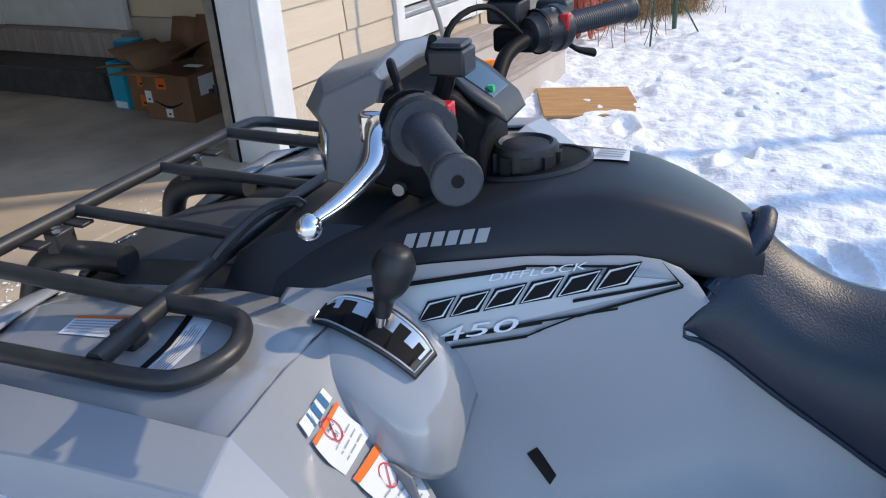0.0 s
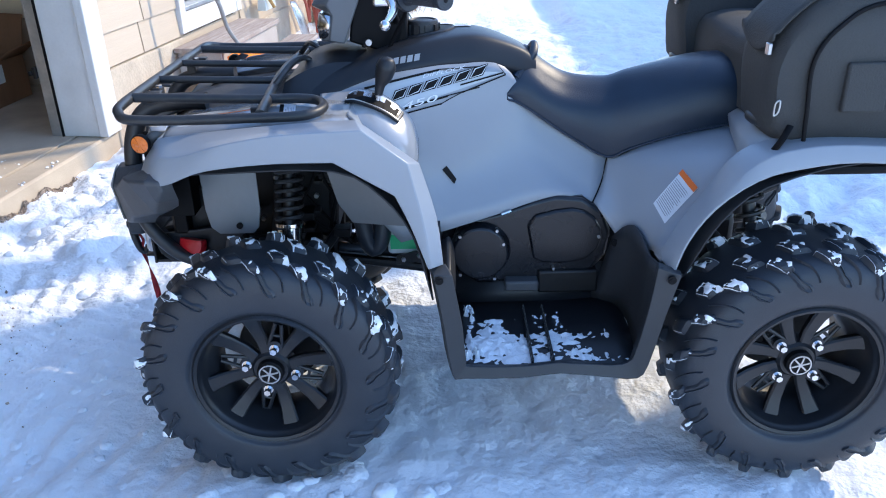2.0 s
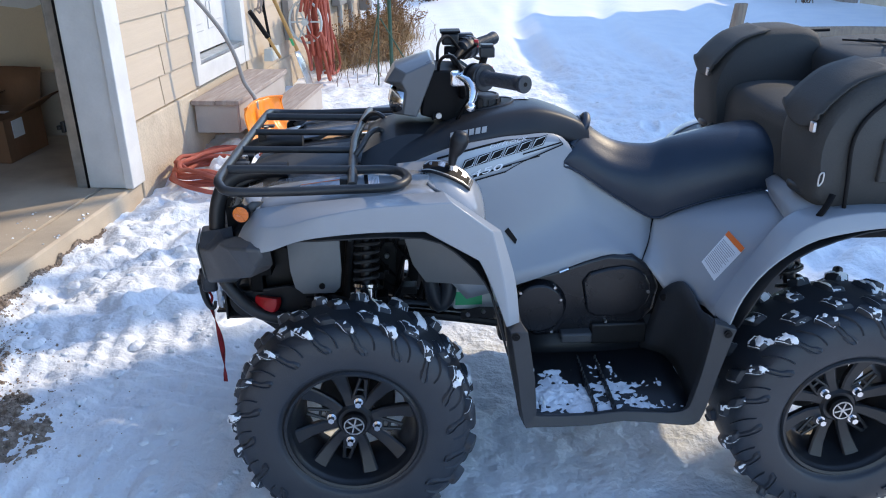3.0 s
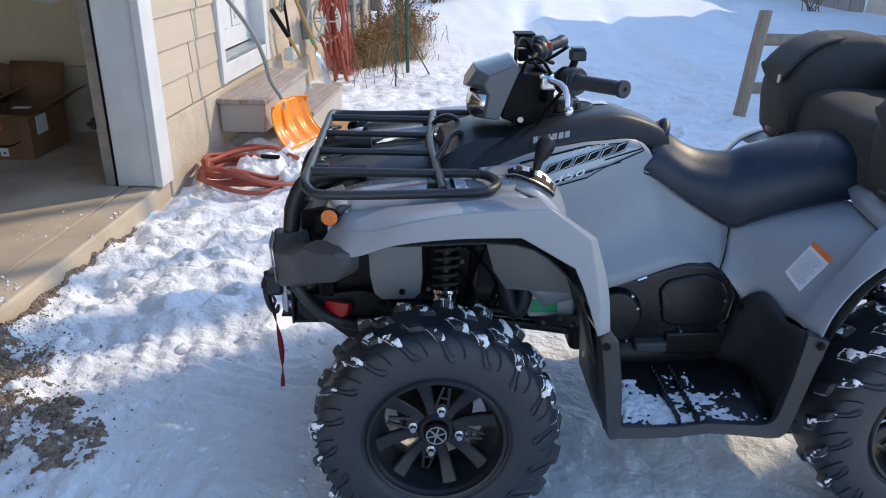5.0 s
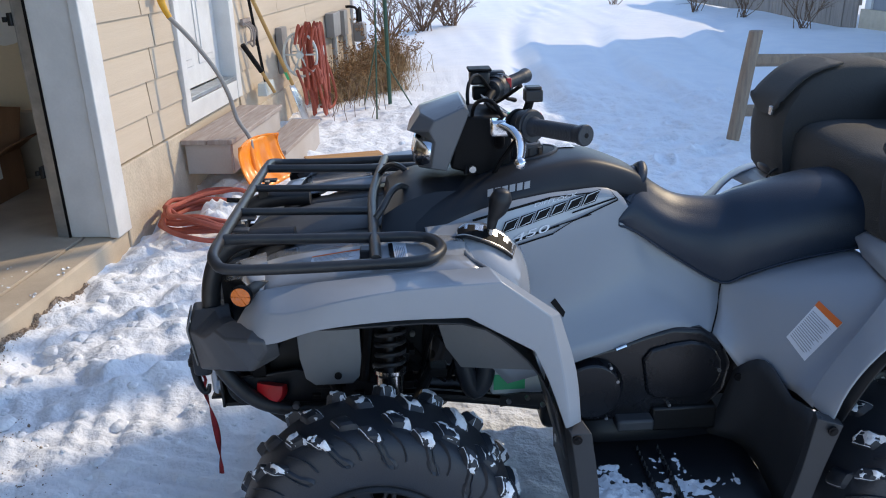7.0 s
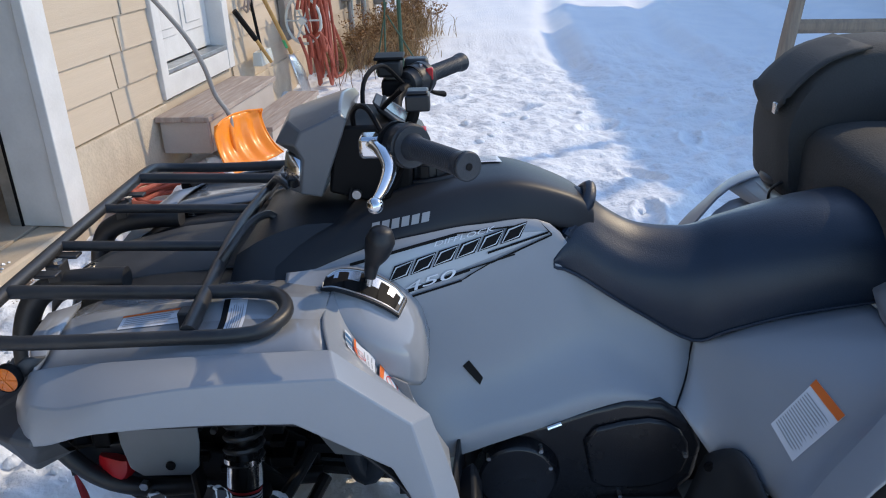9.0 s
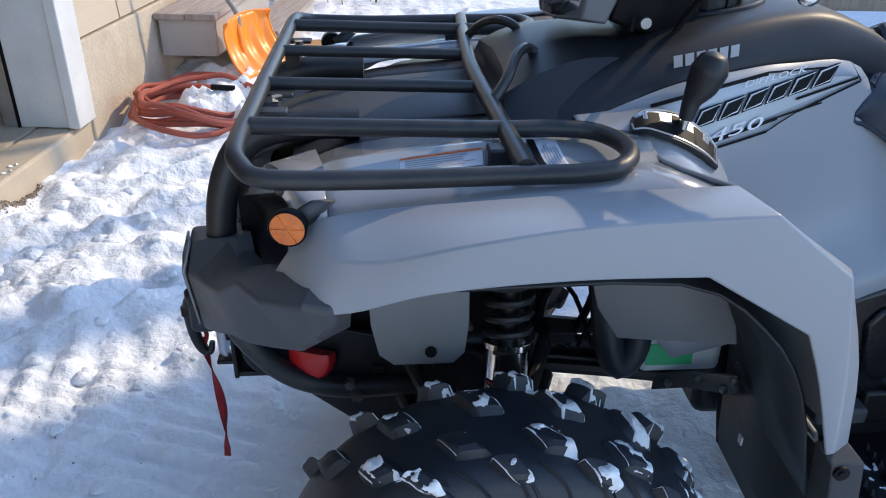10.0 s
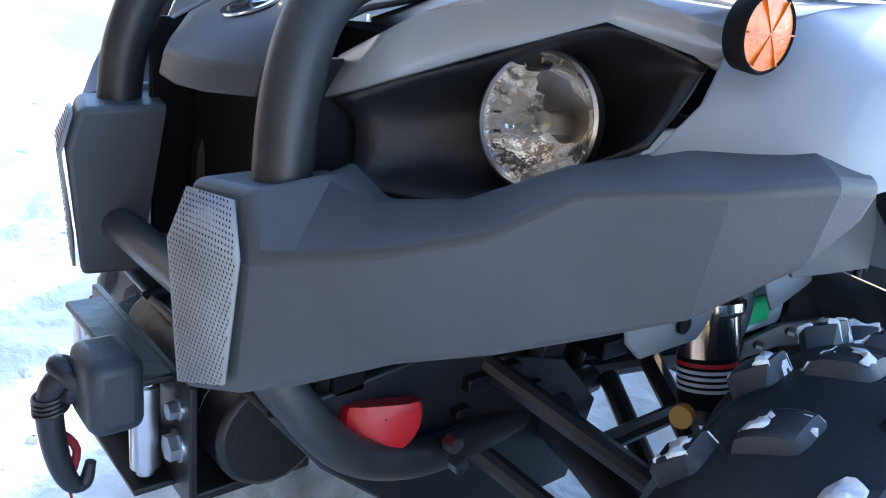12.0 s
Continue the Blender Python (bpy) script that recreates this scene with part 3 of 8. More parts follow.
def build_entry():
    """The white entry door with its casing and sill."""
    dr = tagged(part("door_1", Shape().box((-0.14, 1.09, 0.62), (-0.1, 2.01, 2.6)), "white", bevel=0.003), "white panelled entry door", "door", kind="structure")
    dr.matrix_basis = HOUSE
    pn = Shape()
    for s0, s1 in ((1.18, 1.5), (1.6, 1.92)):
        for z0, z1 in ((0.76, 1.3), (1.42, 2.4)):
            pn.box((-0.1, s0, z0), (-0.092, s1, z1), taper=0.0)
            pn.box((-0.094, s0 + 0.05, z0 + 0.05), (-0.084, s1 - 0.05, z1 - 0.05))
    part("panel", pn, "white", dr, bevel=0.004)
    kn = Shape().ball((-0.05, 1.95, 1.55), 0.028).disc((-0.1, 1.95, 1.55), (1, 0, 0), 0.012, 0.04)
    part("knob", kn, "steel", dr)
    fr = Shape().box((-0.16, 1.0, 0.45), (0.02, 1.085, 2.68)).box((-0.16, 2.015, 0.45), (0.02, 2.11, 2.68)).box((-0.16, 1.085, 2.6), (0.02, 2.015, 2.68))
    fr.box((-0.06, 1.085, 0.62), (-0.04, 1.1, 2.6))
    o = tagged(part("door_casing", fr, "white", bevel=0.004), "white wooden door casing", "door casing", kind="structure")
    o.matrix_basis = HOUSE
    si = Shape().box((-0.1, 1.086, 0.585), (0.012, 2.014, 0.612))
    o = tagged(part("door_sill", si, "galv", bevel=0.003), "grey metal door sill", "door sill", kind="structure")
    o.matrix_basis = HOUSE
    ki = Shape().box((-0.02, 1.086, 0.45), (0.016, 2.014, 0.58))
    o = tagged(part("kick_board", ki, "white", bevel=0.003), "white board below the door sill", "trim", kind="structure")
    o.matrix_basis = HOUSE
    st = thing("porch_step", HOUSE, "low grey-brown painted wooden entry steps", "step")
    for k in range(2):
        part("plank", Shape().box((0.016 + 0.165 * k, 0.82, 0.36), (0.178 + 0.165 * k, 2.02, 0.392)), "stepwood", st, bevel=0.004)
    part("side_board", Shape().box((0.03, 0.845, 0.17), (0.32, 0.87, 0.358)), "stepside", st, bevel=0.003)
    part("side_board", Shape().box((0.03, 1.98, 0.0), (0.32, 2.005, 0.358)), "stepside", st, bevel=0.003)
    part("riser", Shape().box((0.3, 0.872, 0.17), (0.325, 1.978, 0.358)), "stepside", st, bevel=0.003)
    for k in range(2):
        part("plank", Shape().box((0.33 + 0.115 * k, 1.25, 0.19), (0.442 + 0.115 * k, 2.32, 0.22)), "stepwood", st, bevel=0.004)
    part("riser", Shape().box((0.52, 1.27, -0.02), (0.545, 2.3, 0.188)), "stepside", st, bevel=0.003)
    part("side_board", Shape().box((0.335, 2.28, -0.02), (0.518, 2.305, 0.188)), "stepside", st, bevel=0.003)
    part("side_board", Shape().box((0.335, 1.265, -0.02), (0.518, 1.29, 0.188)), "stepside", st, bevel=0.003)


build_entry()


def build_neighbour():
    ne = thing("neighbour_house", pose(0, 0, 0), "grey-sided neighbouring house with white corner boards", "house")
    part("wall", Shape().box((8.0, 5.6, -0.2), (14, 11.8, 5.15)), "greywall", ne)
    part("roof", Shape().loft([[(7.6, 5.2, 5.15), (11, 5.2, 7.2), (14.4, 5.2, 5.15)], [(7.6, 12.2, 5.15), (11, 12.2, 7.2), (14.4, 12.2, 5.15)]], ring=True, ends=True), "shingle", ne)
    part("corner_board", Shape().box((7.96, 11.66, 0), (8.06, 11.84, 5.15)), "white", ne)
    part("foundation", Shape().box((7.93, 5.6, -0.2), (7.998, 11.9, 0.35)), "stem", ne)
    # unseen tall block, added and sized only to throw shade over the far yard
    n2 = thing("far_house", pose(0, 0, 0), "unseen tall plain block added to shade the far yard", "house")
    part("wall", Shape().box((12.4, 12.3, -0.2), (19, 16.2, 8.6)), "greywall", n2)
    part("roof", Shape().loft([[(12, 12, 8.6), (15.7, 12, 10.4), (19.4, 12, 8.6)], [(12, 16.5, 8.6), (15.7, 16.5, 10.4), (19.4, 16.5, 8.6)]], ring=True, ends=True), "shingle", n2)
    fe = thing("board_fence", pose(0, 0, 0), "weathered grey vertical board fence in shade", "fence")
    rng = random.Random(3)
    for k in range(58):
        y = 11.95 + 0.15 * k
        part("board", Shape().box((7.9 + rng.uniform(-0.01, 0.01), y, 0.0), (7.92, y + 0.138, 1.75 + rng.uniform(-0.03, 0.03))), "fence", fe, fix=False)
    for z in (0.4, 1.4):
        part("rail", Shape().box((7.925, 11.95, z), (7.965, 20.6, z + 0.09)), "fence", fe)
    f2 = thing("far_fence", pose(0, 0, 0), "far wooden fence across the end of the yard", "fence")
    for k in range(14):
        part("post", Shape().box((-7 + 2.4 * k, 27.0, 0), (-6.88 + 2.4 * k, 27.12, 1.1)), "wood", f2)
    for z in (0.45, 0.95):
        part("rail", Shape().box((-7, 27.02, z), (24.4, 27.08, z + 0.1)), "wood", f2)


build_neighbour()


# -- the quad bike: x to its rear, its left side at negative y --
quad = thing("quad_bike", pose(0, 0, 0), "grey utility quad bike with black racks on packed snow", "quad bike")
WB = 1.233


def tyre_profile(w, ri, ro):
    """Half a tyre's section from the crown to the bead: (y, r)."""
    return [(0.0, ro), (w * 0.25, ro - 0.001), (w * 0.38, ro - 0.006), (w * 0.46, ro - 0.019), (w * 0.505, ro - 0.045),
            (w * 0.51, ro - 0.075), (w * 0.485, ro - 0.105), (w * 0.44, ri + 0.014), (w * 0.41, ri)]


def build_tyre(w, ri=0.163, ro=0.292):
    half = tyre_profile(w, ri, ro)
    line = [Vector((y, r, 0)) for y, r in half]
    fine = catmull(line, 5)
    prof = [(p.y, -p.x) for p in fine[::-1]] + [(p.y, p.x) for p in fine[1:]]
    sh = Shape().lathe(prof, 72)
    # raised ring round the bead
    for sgn in (-1, 1):
        ring = [(ri + 0.018, sgn * w * 0.448), (ri + 0.026, sgn * w * 0.462), (ri + 0.032, sgn * w * 0.462)]
        sh.lathe(ring, 72)
    return sh


def build_lug(w, long_, ri=0.163, ro=0.292):
    """One tread lug of the -y half: a block on the shoulder that runs out as a thin hooked rib; and a crust of snow for its top."""
    fine = catmull([Vector((y, r, 0)) for y, r in tyre_profile(w, ri, ro)], 5)
    rows, crust = [], []
    for j in range(25):
        u = j / 24
        x = u * (len(fine) - 1) * (0.575 if long_ else 0.545)
        i = int(x)
        p = fine[i].lerp(fine[min(i + 1, len(fine) - 1)], x - i)
        q = fine[min(i + 2, len(fine) - 1)] - fine[max(i - 2, 0)]
        nrm = Vector((-q.y, q.x)).normalized()
        # a broad block on the crown, a gap, a block on the shoulder, then the low rib with its hooked foot
        ang = 0.3 * (1 - u) ** 1.5 - (0.05 * (u - 0.8) / 0.2 if u > 0.8 else 0) + (0.07 if u < 0.3 else 0)
        block = max(0.0, min(1.0, (0.62 - u) / 0.05))
        h = 0.0058 + 0.0125 * block
        wd = 0.0075 + 0.0055 * block + (0.0042 if 0.84 < u < 0.99 else 0)
        if u < 0.3:
            wd = 0.017
            h = 0.0135 if 0.1 < u < 0.22 else 0.0105
        if u < 0.05 or 0.25 < u < 0.34:
            h = -0.004

        def at(dw, hh):
            rr, yy = p.y + nrm.y * hh, p.x + nrm.x * hh
            a = ang + dw * wd / p.y
            return V(rr * math.cos(a), -yy, rr * math.sin(a))

        dip = h if block > 0 or u > 0.97 else h * 0.35
        foot = min(h, 0) - 0.004
        rows.append([at(-1.45, foot), at(-0.9, h - 0.002), at(-0.6, h), at(-0.45, dip), at(0.45, dip), at(0.6, h), at(0.9, h - 0.002), at(1.45, foot)])
        t = 0.0015 + 0.0035 * abs(noise.noise(V(j * 1.7, long_, 3)))
        crust.append([at(-0.95, h - 0.001), at(-0.55 + 0.3 * noise.noise(V(j, 1, long_)), h + t), at(0.2, h + t * 1.2), at(0.9, h - 0.001)])
    return Shape().loft(rows, ring=True, ends=True), crust


def build_rim(w):
    """Black alloy with four pairs of broad spokes; its face looks to -y."""
    f = -w * 0.27
    e = -w * 0.42
    sh = Shape().lathe([(0.168, e + 0.006), (0.173, e - 0.004), (0.168, e - 0.009), (0.161, e - 0.006), (0.158, e + 0.004), (0.156, e + 0.006), (0.153, e + 0.014), (0.149, f), (0.145, f + 0.02), (0.134, f + 0.04),
                        (0.128, f + 0.06), (0.13, -e - 0.03), (0.165, -e)], 64)
    sh.lathe([(0.001, f + 0.012), (0.04, f + 0.012), (0.047, f + 0.02), (0.05, f + 0.06), (0.001, f + 0.06)], 32)
    return sh


def build_spoke(w, a):
    f = -w * 0.27
    rows = []
    for r, hw, y in ((0.038, 0.012, f + 0.018), (0.075, 0.0145, f + 0.022), (0.115, 0.017, f + 0.014), (0.152, 0.021, f - 0.002)):
        c = V(r * math.cos(a), 0, r * math.sin(a))
        t = V(-math.sin(a), 0, math.cos(a))
        rows.append([c - t * hw + V(0, y + 0.004, 0), c - t * (hw - 0.004) + V(0, y, 0), c + t * (hw - 0.004) + V(0, y, 0), c + t * hw + V(0, y + 0.004, 0),
                     c + t * hw * 0.8 + V(0, y + 0.02, 0), c - t * hw * 0.8 + V(0, y + 0.02, 0)])
    return Shape().loft(rows, ring=True, ends=True)


def build_brace(w, a):
    """The small A-shaped brace outside a lug nut."""
    f = -w * 0.27
    sh = Shape()
    t, o = V(-math.sin(a), 0, math.cos(a)), V(math.cos(a), 0, math.sin(a))
    pts = [o * 0.055 - t * 0.016, o * 0.12 - t * 0.007, o * 0.12 + t * 0.007, o * 0.055 + t * 0.016]
    sh.tube([tuple(q + V(0, f + 0.026, 0)) for q in pts], 0.0048, 8, 1)
    sh.tube([tuple(o * 0.088 - t * 0.012 + V(0, f + 0.026, 0)), tuple(o * 0.088 + t * 0.012 + V(0, f + 0.026, 0))], 0.004, 8, 1)
    sh.disc(o * 0.058 + V(0, f + 0.02, 0), (0, 1, 0), 0.017, 0.03, 16)
    return sh


LUGS, WHEEL_AT = {}, {}


def build_wheels():
    made = {}
    for key, w in (("front", 0.188), ("rear", 0.25)):
        f = -w * 0.27
        rim = part("wheel", build_rim(w), "rim", quad, "black split-spoke alloy wheel", angle=30)
        tyre = part("tyre", build_tyre(w), "rubber", rim, "chunky black mud tyre with angled lugs", fix=False, angle=28)
        pieces = []
        for q in range(4):
            for sgn in (-1, 1):
                pieces.append(part("spoke", build_spoke(w, math.pi / 2 * q + math.pi / 4 + sgn * 0.33 + 0.06), "rim", rim, angle=30))
            pieces.append(part("spoke_brace", build_brace(w, math.pi / 2 * q + 0.06), "rim", rim, angle=30))
        shapes = [build_lug(w, k) for k in (0, 1)]
        lugs = [part("tread_lug", sh_, "rubber", rim, fix=True, angle=25) for sh_, _ in shapes]
        pieces += lugs
        count = 18
        LUGS[key] = [c for _, c in shapes]
        for side in (0, 1):
            for k in range(count):
                turn = Matrix.Rotation(-2 * math.pi * (k + 0.5 * side) / count, 4, "Y")
                m = turn if not side else turn @ Matrix.Rotation(math.pi, 4, "X") @ Matrix.Rotation(-0.36, 4, "Y")
                if side == 0 and k < 2:
                    lugs[k].matrix_basis = m
                else:
                    pieces.append(again("tread_lug", lugs[k % 2], rim, m))
        # thin fins between the lugs
        fin = Shape()
        for a in (0.0,):
            pr = catmull([Vector((y, r, 0)) for y, r in tyre_profile(w, 0.163, 0.292)], 5)
            rows = []
            for j in range(7):
                p = pr[8 + 2 * j]
                an = 0.2 + 0.16 * (1 - j / 6) ** 1.5
                up_ = 0.006 * (1 - j / 6) + 0.001
                rows.append([V((p.y - 0.003) * math.cos(an - 0.012), -p.x, (p.y - 0.003) * math.sin(an - 0.012)), V((p.y + up_) * math.cos(an), -p.x - 0.004, (p.y + up_) * math.sin(an)), V((p.y - 0.003) * math.cos(an + 0.012), -p.x, (p.y - 0.003) * math.sin(an + 0.012))])
            fin.loft(rows, ring=True, ends=True)
        fin0 = part("tread_fin", fin, "rubber", rim, angle=40)
        pieces.append(fin0)
        for k in range(1, count):
            pieces.append(again("tread_fin", fin0, rim, Matrix.Rotation(-2 * math.pi * k / count, 4, "Y")))
        cap = Shape().lathe([(0.001, f - 0.006), (0.027, f - 0.005), (0.031, f - 0.001), (0.032, f + 0.014)], 32)
        capo = part("centre_cap", cap, "ink", rim, "black centre cap with silver ring")
        ring = Shape().lathe([(0.0255, f - 0.0052), (0.0255, f - 0.0075), (0.0225, f - 0.0075), (0.0225, f - 0.0052)], 32)
        for k in range(3):
            a = math.pi / 3 * k + 0.5
            ring.box((-0.021, -0.0075, -0.0018), (0.021, -0.005, 0.0018), Matrix.Translation((0, f, 0)) @ Matrix.Rotation(a, 4, "Y"))
        rg = part("cap_emblem", ring, "steel", rim, "silver ring emblem")
        nuts = []
        for q in range(4):
            a = math.pi / 2 * q + 0.06
            c = V(0.058 * math.cos(a), f + 0.02, 0.058 * math.sin(a))
            n = Shape().disc(c, (0, -1, 0), 0.0115, 0.006, 12).disc(c + V(0, -0.006, 0), (0, -1, 0), 0.0085, 0.016, 6, 0.008)
            nuts.append(part("lug_nut", n, "chrome", rim, "chromed lug nut", angle=25))
        made[key] = (rim, [tyre, capo, rg, *nuts, *pieces])
    spots = {"front": [(0, -0.53 + 0.188 * 0.27, 0.287), (0, 0.53 - 0.188 * 0.27, 2.2)], "rear": [(WB, -0.53 + 0.25 * 0.27, -0.76), (WB, 0.53 - 0.25 * 0.27, 1.1)]}
    for key, (rim, kids) in made.items():
        for i, (x, y, spin) in enumerate(spots[key]):
            m = Matrix.Translation((x, y, 0.31)) @ Matrix.Rotation(math.pi if i else 0, 4, "Z") @ Matrix.Rotation(spin, 4, "Y")
            if i == 0:
                WHEEL_AT[key] = (m, spin)
                rim.matrix_basis = m
            else:
                r2 = again("wheel", rim, quad, m)
                r2["label"] = rim["label"]
                for k in kids:
                    o = again(k.name.split(".")[0], k, r2, k.matrix_basis.copy())
                    if "label" in k:
                        o["label"] = k["label"]


build_wheels()


def both(name, shape, mat, label="", **kw):
    a = part(name, shape, mat, quad, label, **kw)
    part(name, shape.mirror(), mat, quad, label, **kw)
    return a


def fender_front():
    # across: inner deck, deck, shoulder, outer crease, lower lip; from the nose to the foot
    secs = [
        [(-0.25, -0.21, 0.825), (-0.235, -0.33, 0.843), (-0.222, -0.402, 0.826), (-0.245, -0.407, 0.798), (-0.264, -0.392, 0.766)],
        [(-0.2, -0.21, 0.846), (-0.2, -0.33, 0.852), (-0.2, -0.428, 0.849), (-0.2, -0.464, 0.818), (-0.222, -0.468, 0.76)],
        [(-0.15, -0.21, 0.856), (-0.15, -0.33, 0.859), (-0.15, -0.43, 0.857), (-0.135, -0.497, 0.83), (-0.175, -0.493, 0.768)],
        [(-0.06, -0.21, 0.868), (-0.06, -0.33, 0.867), (-0.06, -0.441, 0.868), (-0.04, -0.522, 0.861), (-0.086, -0.52, 0.805)],
        [(0.08, -0.21, 0.878), (0.08, -0.33, 0.876), (0.076, -0.455, 0.882), (0.075, -0.53, 0.881), (0.05, -0.53, 0.822)],
        [(0.2, -0.21, 0.868), (0.2, -0.33, 0.872), (0.23, -0.469, 0.894), (0.249, -0.533, 0.89), (0.188, -0.533, 0.824)],
        [(0.285, -0.25, 0.74), (0.29, -0.36, 0.745), (0.362, -0.495, 0.805), (0.34, -0.532, 0.818), (0.312, -0.53, 0.747)],
        [(0.33, -0.26, 0.66), (0.345, -0.37, 0.655), (0.396, -0.505, 0.686), (0.366, -0.53, 0.70), (0.342, -0.527, 0.676)],
        [(0.38, -0.27, 0.575), (0.39, -0.38, 0.575), (0.408, -0.511, 0.575), (0.385, -0.524, 0.573), (0.377, -0.523, 0.57)],
    ]
    # smooth along, but keep the two creases of the crown sharp; the glossy deck lies a step lower
    rim_ = [q[2:] for q in secs]
    a = Shape().loft(rim_[:6], n=5).loft(rim_[5:7]).loft(rim_[6:], n=3)
    leg = [q[:3] for q in secs]
    a.loft(leg[5:7], n=1, m=3).loft(leg[6:], n=3, m=3)
    both("front_fender", a, "grey", "satin grey plastic front fender", solid=0.006, bevel=0.004, angle=24)
    deck = [[V(*q[0]), V(*q[0]).lerp(V(*q[1]), 0.55) + V(0, 0, 0.004), V(*q[1]) - V(0, 0, 0.006), V(*q[2]) + V(0, 0.002, -0.009)] for q in secs[:6]]
    both("fender_deck", Shape().loft(deck, n=3), "gloss", "glossy grey deck of the fender", solid=0.004, angle=10)
    inner = Shape().loft([[(-0.17, -0.2, 0.80), (-0.17, -0.44, 0.77)], [(-0.06, -0.18, 0.83), (-0.06, -0.49, 0.79)], [(0.18, -0.18, 0.83), (0.18, -0.49, 0.79)],
                          [(0.27, -0.24, 0.74), (0.28, -0.5, 0.735)], [(0.33, -0.30, 0.66), (0.345, -0.5, 0.64)], [(0.375, -0.4, 0.5), (0.385, -0.5, 0.48)]], n=3)
    both("inner_fender", inner, "black", "black plastic wheel arch liner", solid=0.004)


fender_front()


def waist(shape):
    """Draws the bodywork in between tank and saddle, where the rider's knees go."""
    keys = ((0.33, 0.0), (0.36, 0.01), (0.43, 0.03), (0.5, 0.043), (0.6, 0.045), (0.84, 0.04), (1.0, 0.018), (1.15, 0.0))
    for q in shape.v:
        d = 0.0
        for (x0, a), (x1, b) in zip(keys, keys[1:]):
            if x0 <= q.x <= x1:
                d = a + (b - a) * (q.x - x0) / (x1 - x0)
        d *= min(1.0, abs(q.y) / 0.1) * max(0.0, min(1.0, (q.z - 0.55) / 0.1))
        q.y -= math.copysign(d, q.y)
        q.z -= 0.36 * d
    return shape


def side_panels():
    # from the tank's edge down to the engine, front to rear
    secs = [
        [(0.10, -0.205, 0.864), (0.12, -0.228, 0.79), (0.16, -0.232, 0.70), (0.22, -0.225, 0.60), (0.30, -0.225, 0.50)],
        [(0.25, -0.172, 0.914), (0.255, -0.195, 0.83), (0.28, -0.195, 0.73), (0.33, -0.205, 0.62), (0.40, -0.222, 0.525)],
        [(0.355, -0.147, 0.929), (0.36, -0.172, 0.845), (0.38, -0.16, 0.74), (0.42, -0.16, 0.64), (0.46, -0.21, 0.538)],
        [(0.446, -0.122, 0.933), (0.46, -0.135, 0.85), (0.485, -0.13, 0.75), (0.52, -0.142, 0.65), (0.55, -0.198, 0.562)],
        [(0.57, -0.09, 0.918), (0.58, -0.094, 0.84), (0.60, -0.1, 0.765), (0.62, -0.122, 0.675), (0.65, -0.185, 0.592)],
        [(0.66, -0.075, 0.79), (0.67, -0.082, 0.75), (0.69, -0.095, 0.70), (0.71, -0.12, 0.645), (0.72, -0.178, 0.603)],
        [(0.844, -0.079, 0.67), (0.838, -0.0905, 0.646), (0.828, -0.1135, 0.6185), (0.813, -0.1455, 0.593), (0.798, -0.1665, 0.58)],
    ]
    a = Shape().loft(secs, n=5, m=3)
    both("side_panel", a, "grey", "satin grey plastic side panel", solid=0.004, angle=60)
    # rear panel from the seam out to the rear fender's flare
    rs = [
        [(0.846, -0.118, 0.684), (0.84, -0.13, 0.66), (0.83, -0.145, 0.63), (0.815, -0.165, 0.60), (0.80, -0.18, 0.585)],
        [(0.878, -0.132, 0.697), (0.876, -0.17, 0.665), (0.874, -0.2, 0.605), (0.87, -0.22, 0.545), (0.872, -0.225, 0.49)],
        [(0.93, -0.134, 0.722), (0.94, -0.235, 0.692), (0.935, -0.295, 0.635), (0.925, -0.32, 0.57), (0.915, -0.34, 0.52)],
        [(1.02, -0.136, 0.747), (1.03, -0.28, 0.738), (1.015, -0.37, 0.69), (0.96, -0.40, 0.61), (0.90, -0.43, 0.55)],
        [(1.13, -0.14, 0.768), (1.13, -0.27, 0.776), (1.10, -0.38, 0.785), (1.035, -0.432, 0.74), (0.905, -0.462, 0.548)],
    ]
    b = waist(Shape().loft(rs, n=4, m=3))
    both("rear_panel", b, "grey", "satin grey plastic rear side panel", solid=0.004, angle=60)
    fl = [
        [(0.905, -0.44, 0.55), (0.915, -0.49, 0.548), (0.925, -0.507, 0.54)],
        [(0.945, -0.435, 0.63), (0.955, -0.49, 0.63), (0.948, -0.507, 0.618)],
        [(1.0, -0.43, 0.712), (1.01, -0.49, 0.713), (0.998, -0.508, 0.694)],
        [(1.06, -0.42, 0.79), (1.085, -0.49, 0.79), (1.08, -0.508, 0.755)],
        [(1.15, -0.42, 0.822), (1.17, -0.49, 0.818), (1.165, -0.508, 0.78)],
        [(1.30, -0.42, 0.826), (1.30, -0.49, 0.822), (1.30, -0.508, 0.792)],
        [(1.52, -0.42, 0.80), (1.53, -0.49, 0.796), (1.52, -0.508, 0.765)],
        [(1.66, -0.42, 0.72), (1.67, -0.48, 0.715), (1.66, -0.5, 0.68)],
    ]
    c = Shape().loft(fl, n=3)
    both("rear_fender", c, "grey", "satin grey plastic rear fender", solid=0.006, bevel=0.003, angle=26)
    dk = Shape().loft([[(1.06, -0.43, 0.789), (1.12, -0.2, 0.772)], [(1.15, -0.43, 0.822), (1.15, -0.1, 0.81)], [(1.30, -0.43, 0.826), (1.30, -0.02, 0.82)],
                       [(1.52, -0.43, 0.80), (1.52, -0.02, 0.80)], [(1.66, -0.43, 0.72), (1.66, -0.02, 0.72)]], n=3)
    both("rear_deck", dk, "grey", solid=0.005)
